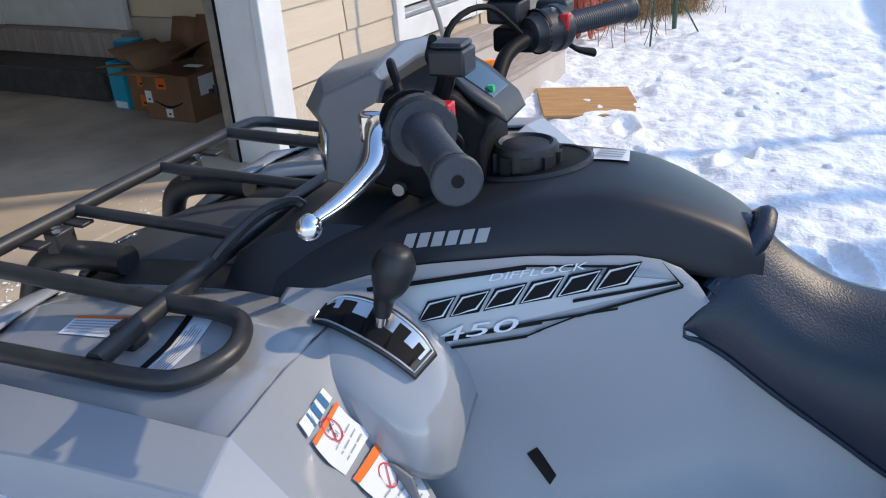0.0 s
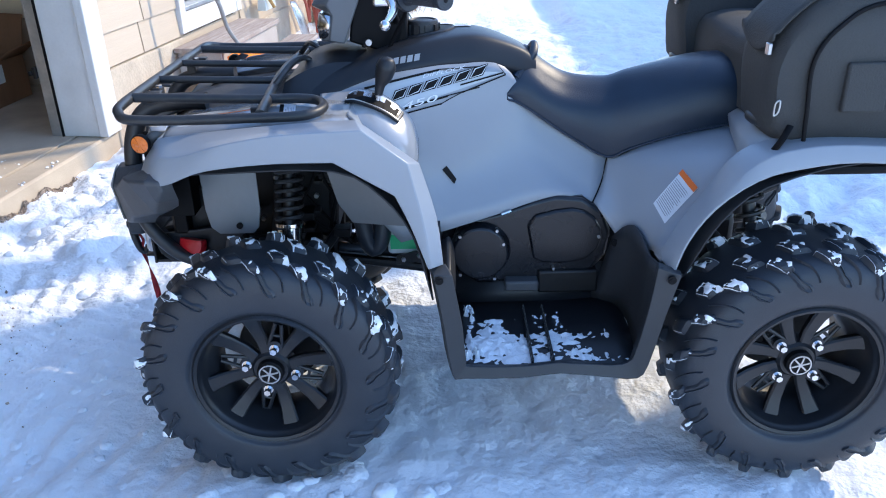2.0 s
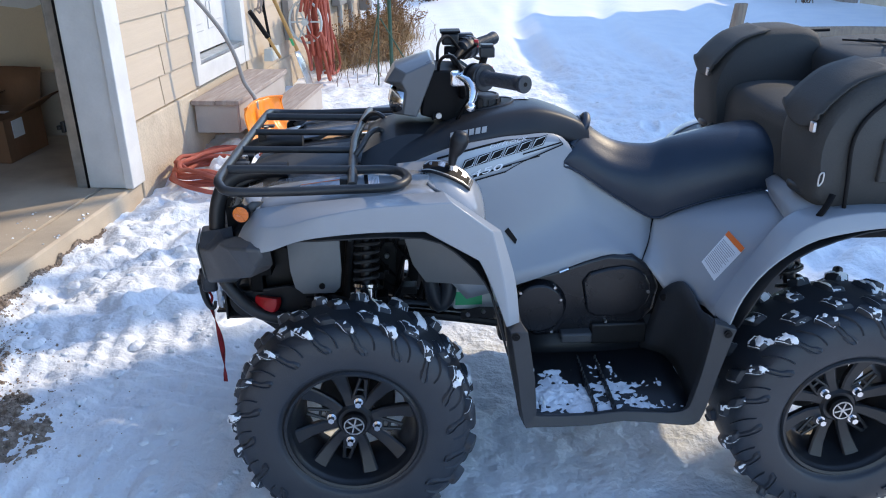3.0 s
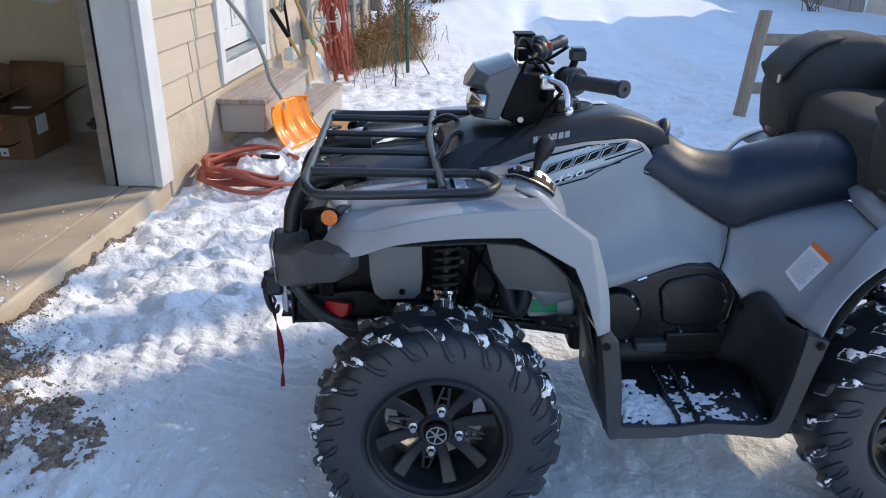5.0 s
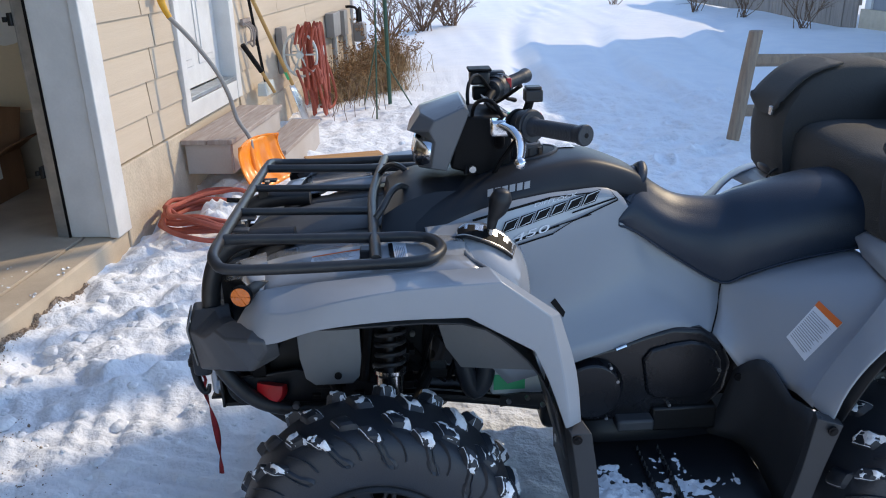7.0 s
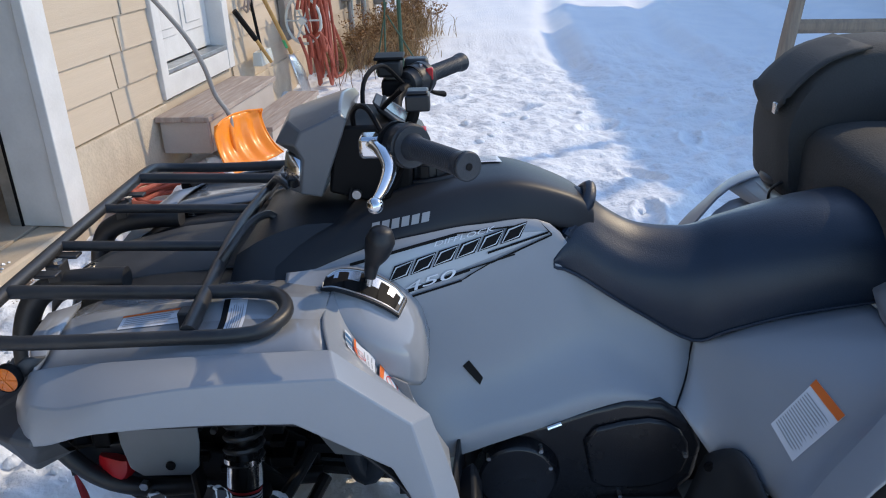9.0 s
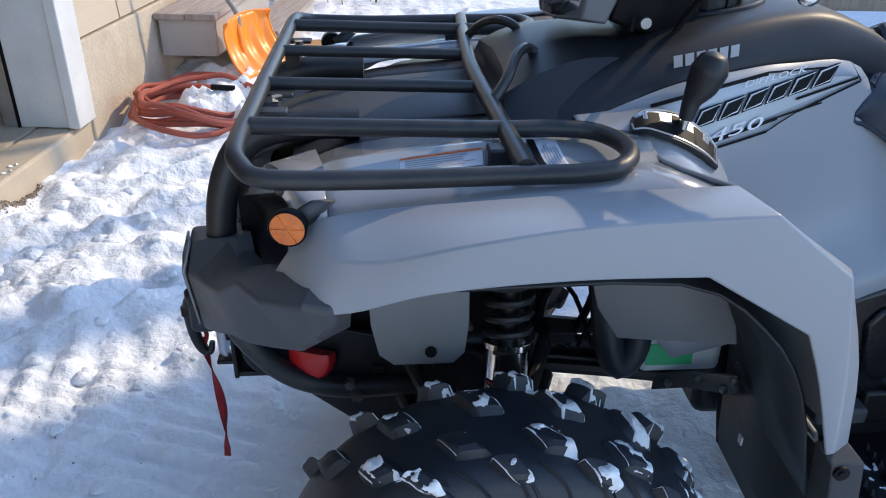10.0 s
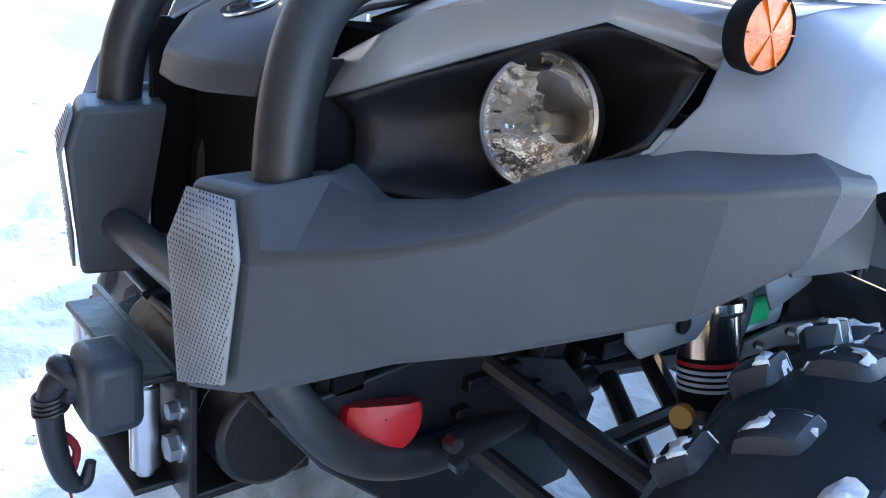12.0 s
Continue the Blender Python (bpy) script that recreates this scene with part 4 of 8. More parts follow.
    ra = Shape().loft([[(0.95, -0.2, 0.43), (0.955, -0.49, 0.53)], [(1.02, -0.2, 0.58), (1.02, -0.49, 0.655)], [(1.11, -0.2, 0.69), (1.11, -0.49, 0.735)],
                       [(1.3, -0.2, 0.76), (1.3, -0.49, 0.785)], [(1.5, -0.2, 0.74), (1.5, -0.49, 0.76)], [(1.64, -0.2, 0.64), (1.64, -0.48, 0.68)]], n=3)
    both("inner_fender", ra, "black", "black plastic rear wheel arch liner", solid=0.004)
    # narrow slot that the panel's clip shows through
    skin = BVHTree.FromPolygons(a.v, a.f)
    lay = lambda x, z, d: V(x, skin.ray_cast(V(x, -1, z), V(0, 1, 0))[0].y - d, z)
    sl = Shape().prism([(0.41, 0.672), (0.421, 0.681), (0.446, 0.645), (0.44, 0.634)], lay, 0.001, 0.0045)
    part("panel_slot", sl, "ink", quad, "black slot in the side panel")
    se = Shape().tube([(0.845, -0.1215, 0.684), (0.829, -0.1485, 0.63), (0.799, -0.1835, 0.585)], 0.0018, 6)
    waist(se)
    part("panel_seam", se, "ink", quad, "dark seam between side panels")


side_panels()


def tank_and_seat():
    def ring(x, w, zc, ze):
        """Half-width, crown and lower edge; a steep flank, a soft ridge and a nearly flat top."""
        h = zc - ze
        half = [(x, -w + 0.012, ze - 0.012), (x, -w, ze), (x, -w * 0.93, ze + 0.4 * h), (x, -w * 0.8, ze + 0.78 * h), (x, -w * 0.66, ze + 0.92 * h), (x, -w * 0.35, ze + 0.98 * h)]
        return half + [(x, 0, zc)] + [(p, -q, r) for p, q, r in half[::-1]]

    a = Shape().loft([ring(0.10, 0.205, 0.915, 0.862), ring(0.185, 0.185, 0.945, 0.893), ring(0.25, 0.17, 0.965, 0.914), ring(0.355, 0.145, 0.99, 0.929),
                      ring(0.446, 0.12, 1.0, 0.933), ring(0.52, 0.10, 0.996, 0.929), ring(0.61, 0.072, 0.962, 0.904), ring(0.655, 0.055, 0.93, 0.88)], n=4, m=3, ends=True)
    part("tank_cover", a, "tankblk", quad, "satin black tank cover", angle=40)
    # fuel cap; a flat black oval on the tank stands for its shaded dish
    skin = BVHTree.FromPolygons([V(*q) for q in a.v], a.f)

    def on_tank(r, w, up):
        x, y = 0.372 + 0.073 * r * math.cos(w), 0.014 + 0.066 * r * math.sin(w)
        hit = skin.ray_cast(V(x, y, 1.3), V(0, 0, -1))[0]
        return V(x, y, (hit.z if hit else 0.98) + up)

    turns = [2 * math.pi * k / 40 for k in range(41)]
    part("cap_recess", Shape().loft([[on_tank(r, w, 0.0025) for w in turns] for r in (0.05, 0.3, 0.5, 0.75, 0.97)]), "ink", quad, "flat black oval for the shaded dish round the fuel cap")
    part("recess_lip", Shape().tube([tuple(on_tank(1.0, w, 0.0005)) for w in turns], 0.0045, 8, 1), "tankblk", quad, "rounded lip of the dish")
    cp = Shape()
    prof = [(0.001, 0.04), (0.024, 0.041), (0.03, 0.039), (0.034, 0.043), (0.039, 0.041), (0.041, 0.034), (0.042, 0.0)]
    cp.lathe(prof, 40, Matrix.Translation((0.366, 0.004, 0.98)) @ Matrix.Rotation(radians(90), 4, "X"))
    cap = part("fuel_cap", cp, "black", quad, "ribbed black fuel cap", angle=30)
    for k in range(10):
        w = 2 * math.pi * k / 10
        gl = Shape().box((0.036, -0.007, 0.0), (0.0455, 0.007, 0.033), Matrix.Translation((0.366, 0.004, 0.98)) @ Matrix.Rotation(w, 4, "Z"))
        part("cap_rib", gl, "black", cap)
    # black front shroud below the handlebar
    b = Shape().loft([
        [(0.02, -0.2, 0.86), (0.03, -0.16, 0.905), (0.04, -0.06, 0.915), (0.04, 0.06, 0.915), (0.03, 0.16, 0.905), (0.02, 0.2, 0.86)],
        [(0.07, -0.205, 0.865), (0.08, -0.15, 0.93), (0.08, -0.06, 0.945), (0.08, 0.06, 0.945), (0.08, 0.15, 0.93), (0.07, 0.205, 0.865)],
        [(0.14, -0.2, 0.87), (0.15, -0.13, 0.945), (0.15, -0.06, 0.96), (0.15, 0.06, 0.96), (0.15, 0.13, 0.945), (0.14, 0.2, 0.87)],
        [(0.24, -0.18, 0.88), (0.25, -0.12, 0.94), (0.25, -0.05, 0.955), (0.25, 0.05, 0.955), (0.25, 0.12, 0.94), (0.24, 0.18, 0.88)]], n=3, ends=True)
    part("front_shroud", b, "black", quad, "black plastic shroud below the handlebar", angle=25)
    # saddle: half-width and height of its skirt, shoulder and crown
    S = []
    for x, zl, wl, zs, ws, zc in ((0.578, 0.855, 0.136, 0.872, 0.128, 0.89), (0.6, 0.842, 0.136, 0.908, 0.116, 0.925), (0.63, 0.825, 0.136, 0.922, 0.106, 0.955), (0.68, 0.79, 0.138, 0.88, 0.114, 0.914),
                                  (0.745, 0.745, 0.134, 0.846, 0.116, 0.88), (0.84, 0.69, 0.137, 0.828, 0.118, 0.87), (0.90, 0.712, 0.14, 0.842, 0.12, 0.886),
                                  (1.0, 0.744, 0.142, 0.862, 0.122, 0.908), (1.1, 0.764, 0.144, 0.88, 0.126, 0.922), (1.22, 0.784, 0.145, 0.88, 0.126, 0.92)):
        S.append([(x, -wl, zl), (x, -(wl + ws) / 2 - 0.012, (zl + zs) / 2), (x, -ws, zs), (x, -ws * 0.55, zc - 0.008), (x, 0, zc),
                  (x, ws * 0.55, zc - 0.008), (x, ws, zs), (x, (wl + ws) / 2 + 0.012, (zl + zs) / 2), (x, wl, zl)])
    st = part("seat", waist(Shape().loft(S, n=5, m=3, ends=True)), "vinyl", quad, "black grained vinyl saddle", angle=60)
    for sgn in (-1, 1):
        edge = [(a[0][0], sgn * (abs(a[0][1]) + 0.002), a[0][2] + 0.003) for a in S]
        part("piping", waist(Shape().tube([(0.61, sgn * 0.118, 0.915)] + edge, 0.0034, 8, 4)), "vinyl", st, "dark seam piping")
    nz = Shape().tube([(0.6, -0.118, 0.9), (0.632, -0.085, 0.931), (0.648, -0.05, 0.947), (0.652, 0, 0.953), (0.648, 0.05, 0.947), (0.632, 0.085, 0.931), (0.6, 0.118, 0.9)], 0.0125, 10)
    part("seat_nose", waist(nz), "vinyl", quad, "black seat nose lip")


tank_and_seat()


def shifter():
    # an egg-shaped housing that leans out from the side panel
    rows = [
        [(0.118, -0.16, 0.895), (0.12, -0.20, 0.89), (0.125, -0.235, 0.882), (0.13, -0.255, 0.872), (0.14, -0.265, 0.86)],
        [(0.17, -0.15, 0.907), (0.175, -0.20, 0.892), (0.178, -0.24, 0.876), (0.18, -0.275, 0.853), (0.187, -0.293, 0.815)],
        [(0.24, -0.15, 0.907), (0.24, -0.195, 0.894), (0.245, -0.24, 0.87), (0.25, -0.285, 0.832), (0.255, -0.30, 0.775)],
        [(0.30, -0.15, 0.875), (0.30, -0.195, 0.86), (0.305, -0.24, 0.83), (0.31, -0.282, 0.79), (0.31, -0.29, 0.735)],
        [(0.337, -0.15, 0.83), (0.337, -0.195, 0.818), (0.34, -0.232, 0.795), (0.34, -0.262, 0.76), (0.335, -0.268, 0.715)],
        [(0.352, -0.16, 0.77), (0.352, -0.19, 0.76), (0.352, -0.21, 0.745), (0.35, -0.228, 0.73), (0.345, -0.235, 0.705)]]
    rows = [[V(*q) - V(0, 0, 0.009) for q in r] for r in rows]
    part("shift_housing", Shape().loft(rows, n=8, m=5), "gloss", quad, "glossy grey shift lever housing", angle=70, solid=0.003)
    # the stepped gate in the arched top: an upper and a lower edge
    ua = catmull([V(0.19, -0.222, 0.886), V(0.213, -0.207, 0.893), V(0.26, -0.203, 0.884), V(0.30, -0.205, 0.859), V(0.32, -0.21, 0.835)], 8)
    la = catmull([V(0.184, -0.246, 0.876), V(0.208, -0.25, 0.877), V(0.252, -0.251, 0.861), V(0.285, -0.25, 0.843), V(0.308, -0.247, 0.824)], 8)
    nr = V(0.12, -0.45, 0.88).normalized()
    lay = lambda u, v, h: ua[min(32, int(u * 32))].lerp(la[min(32, int(u * 32))], v) + nr * h
    plate = Shape().loft([[lay(i / 32, 0, -0.004), lay(i / 32, 0, 0.004), lay(i / 32, 1, 0.004), lay(i / 32, 1, -0.004)] for i in range(33)], ring=True, ends=True)
    part("gate_plate", plate, "black", quad, "black stepped shift gate")
    rim = Shape().tube([tuple(lay(i / 32, 0.08, 0.0045)) for i in range(1, 32)] + [tuple(lay(0.97, 0.5, 0.0045))] + [tuple(lay(i / 32, 0.92, 0.0045)) for i in range(31, 0, -1)] + [tuple(lay(0.03, 0.5, 0.0045))], 0.0013, 6, 1)
    part("gate_rim", rim, "steel", quad, "bright edge of the shift gate")
    pale = Shape().loft([[lay(i / 32, 0.12, 0.0048), lay(i / 32, 0.55, 0.0048)] for i in range(2, 31)])
    part("gate_insert", pale, "gate", quad, "bright toothed metal gate plate", fix=False)
    for u0, v0, u1, v1 in ((0.05, 0.3, 0.2, 0.9), (0.2, 0.5, 0.34, 0.9), (0.27, 0.2, 0.36, 0.9), (0.34, 0.5, 0.6, 0.9), (0.44, 0.15, 0.53, 0.9), (0.6, 0.5, 0.92, 0.9), (0.64, 0.2, 0.72, 0.9), (0.84, 0.25, 0.93, 0.9)):
        n = max(2, int((u1 - u0) * 32))
        part("gate_slot", Shape().loft([[lay(u0 + (u1 - u0) * k / n, v0, 0.0056), lay(u0 + (u1 - u0) * k / n, v1, 0.0056)] for k in range(n + 1)]), "ink", quad, "dark slot of the shift gate", fix=False)
    s = Shape().tube([(0.256, -0.229, 0.852), (0.264, -0.226, 0.897)], [0.0055, 0.0065], 10, 1)
    lever = part("shift_lever", s, "steel", quad, "steel shift lever")
    k = Shape().tube([(0.263, -0.225, 0.886), (0.268, -0.224, 0.91), (0.277, -0.225, 0.93), (0.284, -0.226, 0.952), (0.287, -0.226, 0.97), (0.288, -0.226, 0.976)],
                     [0.0095, 0.0125, 0.021, 0.0245, 0.017, 0.003], 18, 4)
    part("knob", k, "black", lever, "black rounded shift knob")


shifter()


def engine_and_footwell():
    e = Shape().box((0.40, -0.13, 0.3), (0.90, 0.13, 0.56)).box((0.44, -0.12, 0.33), (1.2, 0.12, 0.52))
    part("engine", e, "dark", quad, "dark engine block", bevel=0.02)
    # belt cover: a round case in front, a larger lobe behind
    outer = [(0.44 + 0.0, 0.40), (0.428, 0.46), (0.445, 0.515), (0.49, 0.545), (0.56, 0.562), (0.64, 0.59), (0.70, 0.605), (0.77, 0.598), (0.825, 0.56),
             (0.85, 0.50), (0.84, 0.43), (0.80, 0.385), (0.72, 0.37), (0.62, 0.36), (0.50, 0.352)]
    part("belt_cover", Shape().prism(outer, lambda x, z, d: (x, -0.15 - d, z), 0, 0.035), "cover", quad, "black plastic belt drive cover", bevel=0.012, seg=3)
    part("clutch_cover", Shape().disc((0.505, -0.183, 0.455), (0, -1, 0), 0.083, 0.03, 40, 0.072), "cover", quad, "round black clutch cover", bevel=0.004, angle=30)
    lobe = [(0.628, 0.525), (0.648, 0.553), (0.7, 0.566), (0.745, 0.571), (0.775, 0.564), (0.803, 0.545), (0.82, 0.515), (0.824, 0.485), (0.815, 0.455),
            (0.79, 0.43), (0.76, 0.419), (0.72, 0.415), (0.67, 0.418), (0.645, 0.432)]
    part("cover_lobe", Shape().prism(lobe, lambda x, z, d: (x, -0.183 - d, z), 0, 0.012), "cover", quad, "raised oval of the belt cover", bevel=0.006)
    for x, z in ((0.452, 0.506), (0.566, 0.482), (0.548, 0.52), (0.452, 0.395), (0.543, 0.382), (0.815, 0.493), (0.70, 0.402)):
        y = -0.187 if x > 0.6 else -0.2
        part("cover_bolt", Shape().disc((x, y + 0.006, z), (0, -1, 0), 0.0042, 0.02, 8), "steel", quad, "bright hex bolt")
    part("gearbox_lug", Shape().box((0.57, -0.22, 0.345), (0.66, -0.15, 0.375)), "trim", quad, "dull alloy gearbox lug", bevel=0.006)
    part("side_case", Shape().box((0.66, -0.2, 0.33), (0.82, -0.12, 0.395)), "dark", quad, "black case below the belt cover", bevel=0.006)
    hs = Shape().tube([(0.585, -0.2, 0.571), (0.56, -0.203, 0.563)], 0.004, 8, 1)
    part("clamp", hs, "chrome", quad, "bright hose clamp")
    # footwell: tray with raised rims
    fl = Shape().loft([[(0.425, -0.19, 0.30), (0.43, -0.35, 0.285), (0.44, -0.49, 0.285)], [(0.55, -0.19, 0.30), (0.56, -0.35, 0.278), (0.57, -0.49, 0.278)],
                       [(0.70, -0.19, 0.30), (0.70, -0.35, 0.278), (0.70, -0.49, 0.285)], [(0.87, -0.19, 0.31), (0.885, -0.35, 0.285), (0.878, -0.51, 0.278)]], n=4)
    both("footrest_floor", fl, "black", "black footwell floor", solid=0.008)
    both("footwell_sill", Shape().loft([[(x, -0.195, 0.297), (x, -0.18, 0.33), (x, -0.155, 0.4)] for x in (0.42, 0.6, 0.88)]), "black", "black inner sill of the footwell", solid=0.005)
    rim = Shape().loft([[(0.376, -0.50, 0.572), (0.415, -0.50, 0.572), (0.43, -0.525, 0.555), (0.388, -0.528, 0.555)],
                        [(0.40, -0.49, 0.42), (0.437, -0.488, 0.42), (0.452, -0.518, 0.42), (0.408, -0.525, 0.42)],
                        [(0.418, -0.49, 0.295), (0.448, -0.485, 0.31), (0.46, -0.512, 0.32), (0.426, -0.522, 0.289)],
                        [(0.455, -0.49, 0.274), (0.465, -0.486, 0.296), (0.472, -0.512, 0.306), (0.455, -0.522, 0.278)],
                        [(0.60, -0.49, 0.27), (0.60, -0.486, 0.294), (0.60, -0.514, 0.306), (0.60, -0.524, 0.28)],
                        [(0.68, -0.49, 0.282), (0.68, -0.486, 0.304), (0.68, -0.514, 0.314), (0.68, -0.524, 0.29)],
                        [(0.80, -0.49, 0.265), (0.80, -0.486, 0.292), (0.80, -0.514, 0.305), (0.80, -0.524, 0.276)],
                        [(0.852, -0.49, 0.265), (0.842, -0.486, 0.295), (0.84, -0.512, 0.312), (0.862, -0.524, 0.272)],
                        [(0.882, -0.49, 0.31), (0.852, -0.487, 0.325), (0.853, -0.514, 0.34), (0.885, -0.524, 0.31)],
                        [(0.915, -0.495, 0.44), (0.875, -0.49, 0.44), (0.872, -0.515, 0.44), (0.912, -0.525, 0.44)],
                        [(0.94, -0.50, 0.545), (0.89, -0.495, 0.565), (0.885, -0.518, 0.56), (0.937, -0.526, 0.545)]], ring=True, ends=True, n=2)
    both("footwell_rim", rim, "rimblk", "dark grey moulded footwell rim", angle=30, bevel=0.002)
    fw = Shape().loft([[(0.40, -0.2, 0.555), (0.385, -0.35, 0.545), (0.392, -0.50, 0.55)], [(0.41, -0.2, 0.45), (0.40, -0.35, 0.44), (0.408, -0.50, 0.43)],
                       [(0.425, -0.19, 0.295), (0.425, -0.35, 0.285), (0.43, -0.50, 0.285)]], n=3)
    both("footwell_front", fw, "black", "black front wall of the footwell", solid=0.006)
    bw = Shape().loft([
        [(0.852, -0.2, 0.495), (0.868, -0.235, 0.535), (0.884, -0.27, 0.556), (0.897, -0.31, 0.546), (0.903, -0.37, 0.522), (0.9, -0.42, 0.535), (0.895, -0.514, 0.56)],
        [(0.83, -0.19, 0.4), (0.862, -0.24, 0.43), (0.885, -0.275, 0.43), (0.895, -0.32, 0.42), (0.9, -0.37, 0.42), (0.895, -0.42, 0.43), (0.885, -0.514, 0.44)],
        [(0.8, -0.185, 0.3), (0.86, -0.22, 0.3), (0.878, -0.26, 0.3), (0.885, -0.31, 0.295), (0.882, -0.37, 0.29), (0.878, -0.42, 0.285), (0.868, -0.514, 0.28)]], n=3, m=2)
    both("footwell_rear", bw, "rimblk", "black rear wall of the footwell", solid=0.006, angle=50)
    pg = part("foot_peg", Shape().box((0.622, -0.48, 0.278), (0.668, -0.21, 0.284)), "black", quad, "black foot peg with two toothed rails")
    for x in (0.616, 0.666):
        part("peg_rail", Shape().box((x, -0.482, 0.278), (x + 0.006, -0.208, 0.3)), "black", pg, bevel=0.001)
        for k in range(13):
            y = -0.478 + 0.0205 * k
            part("tooth", Shape().box((x - 0.001, y, 0.298), (x + 0.007, y + 0.012, 0.311), taper=0.003), "black", pg)
    for x, y, z in ((0.40, -0.528, 0.545), (0.915, -0.527, 0.535), (0.852, -0.222, 0.487)):
        part("push_rivet", Shape().disc((x, y, z), (0, -1, 0), 0.010, 0.004, 16).disc((x, y - 0.004, z), (0, -1, 0), 0.005, 0.002, 12), "ink", quad, "black plastic push rivet")
    fp = Shape().prism([(0.39, 0.5), (0.425, 0.53), (0.44, 0.48), (0.42, 0.42)], lambda x, z, d: (x, -0.24 - d, z), 0, 0.2)
    part("leg_guard", fp, "black", quad, "black leg guard behind the front fender", bevel=0.01)


engine_and_footwell()


def front_rack():
    r = 0.0112
    z = 0.897
    loop = Shape()
    pts = [(0.0, -0.285, z), (-0.15, -0.285, z), (-0.29, -0.285, z)]
    path = [(-0.303, 0.0, z + 0.01), (-0.303, -0.2, z + 0.009), (-0.303, -0.345, z + 0.006), (-0.293, -0.388, z), (-0.262, -0.412, z - 0.008), (-0.15, -0.412, z - 0.011),
            (0.0, -0.412, z - 0.009), (0.08, -0.412, z - 0.008), (0.128, -0.4, z - 0.006), (0.15, -0.35, z - 0.004), (0.128, -0.298, z - 0.002), (0.08, -0.285, z), (0.0, -0.284, z), (-0.15, -0.284, z + 0.004), (-0.296, -0.284, z + 0.009)]
    loop.tube(path, r, 12, 5)
    rk = part("front_rack", loop, "rack", quad, "black tubular steel front rack")
    part("rack_loop", loop.mirror(), "rack", rk)
    for y in (-0.1, 0.09):
        part("rack_bar", Shape().tube([(-0.296, y, z + 0.009), (0.0, y, z)], r * 0.82, 12, 1), "rack", rk)
    part("cross_tube", Shape().tube([(0.02, -0.405, z - 0.004), (0.008, -0.2, z + 0.002), (0.0, 0.0, z + 0.004), (0.008, 0.2, z + 0.002), (0.02, 0.405, z - 0.004)], r * 1.05, 12, 5), "rack", rk)
    for sgn in (-1, 1):
        part("rack_stay", Shape().tube([(0.005, sgn * 0.19, z), (0.03, sgn * 0.17, z + 0.03), (0.05, sgn * 0.12, z + 0.05), (0.075, sgn * 0.08, z + 0.05), (0.1, sgn * 0.08, z + 0.02)], 0.0075, 8, 4), "rack", rk)
        part("rack_foot", Shape().box((-0.015, sgn * 0.335 - 0.014, 0.86), (0.015, sgn * 0.335 + 0.014, z - 0.003)), "rack", rk, "black rack mounting foot", bevel=0.003)
        part("rack_foot", Shape().box((-0.3, sgn * 0.15 - 0.018, 0.862), (-0.275, sgn * 0.15 + 0.018, z)), "rack", rk, "black rack mounting foot", bevel=0.003)
        for q in (0.2, 0.12):
            part("rack_tab", Shape().box((-0.298, sgn * q - 0.012, z - 0.004), (-0.26, sgn * q + 0.012, z + 0.002)), "rack", rk, bevel=0.002)
        part("rack_bolt", Shape().disc((-0.278, sgn * 0.16, z + 0.002), (0, 0, 1), 0.008, 0.006, 6), "chrome", rk, "bright hex bolt")
        ho = Shape().disc((-0.14, sgn * 0.30, 0.845), (0, sgn, 0), 0.001, 0.002, 6)
    # bumper hoops that rise from the bumper to the rack
    for sgn in (-1, 1):
        h = Shape().tube([(-0.374, sgn * 0.171, 0.60), (-0.373, sgn * 0.171, 0.70), (-0.364, sgn * 0.165, 0.77), (-0.34, sgn * 0.156, 0.825), (-0.30, sgn * 0.15, 0.852), (-0.24, sgn * 0.15, 0.861), (-0.17, sgn * 0.15, 0.862)], 0.0215, 16, 5)
        part("bumper_hoop", h, "rack", quad, "thick black bumper hoop tube")
    lo = Shape().tube([(-0.39, 0.0, 0.588), (-0.39, -0.1, 0.588), (-0.385, -0.15, 0.575), (-0.36, -0.172, 0.53), (-0.30, -0.175, 0.46), (-0.22, -0.175, 0.43), (-0.12, -0.155, 0.415), (0.0, -0.12, 0.4), (0.12, -0.1, 0.39)], 0.018, 12, 5)
    both("bumper_tube", lo, "rack", "black lower bumper tube")


front_rack()


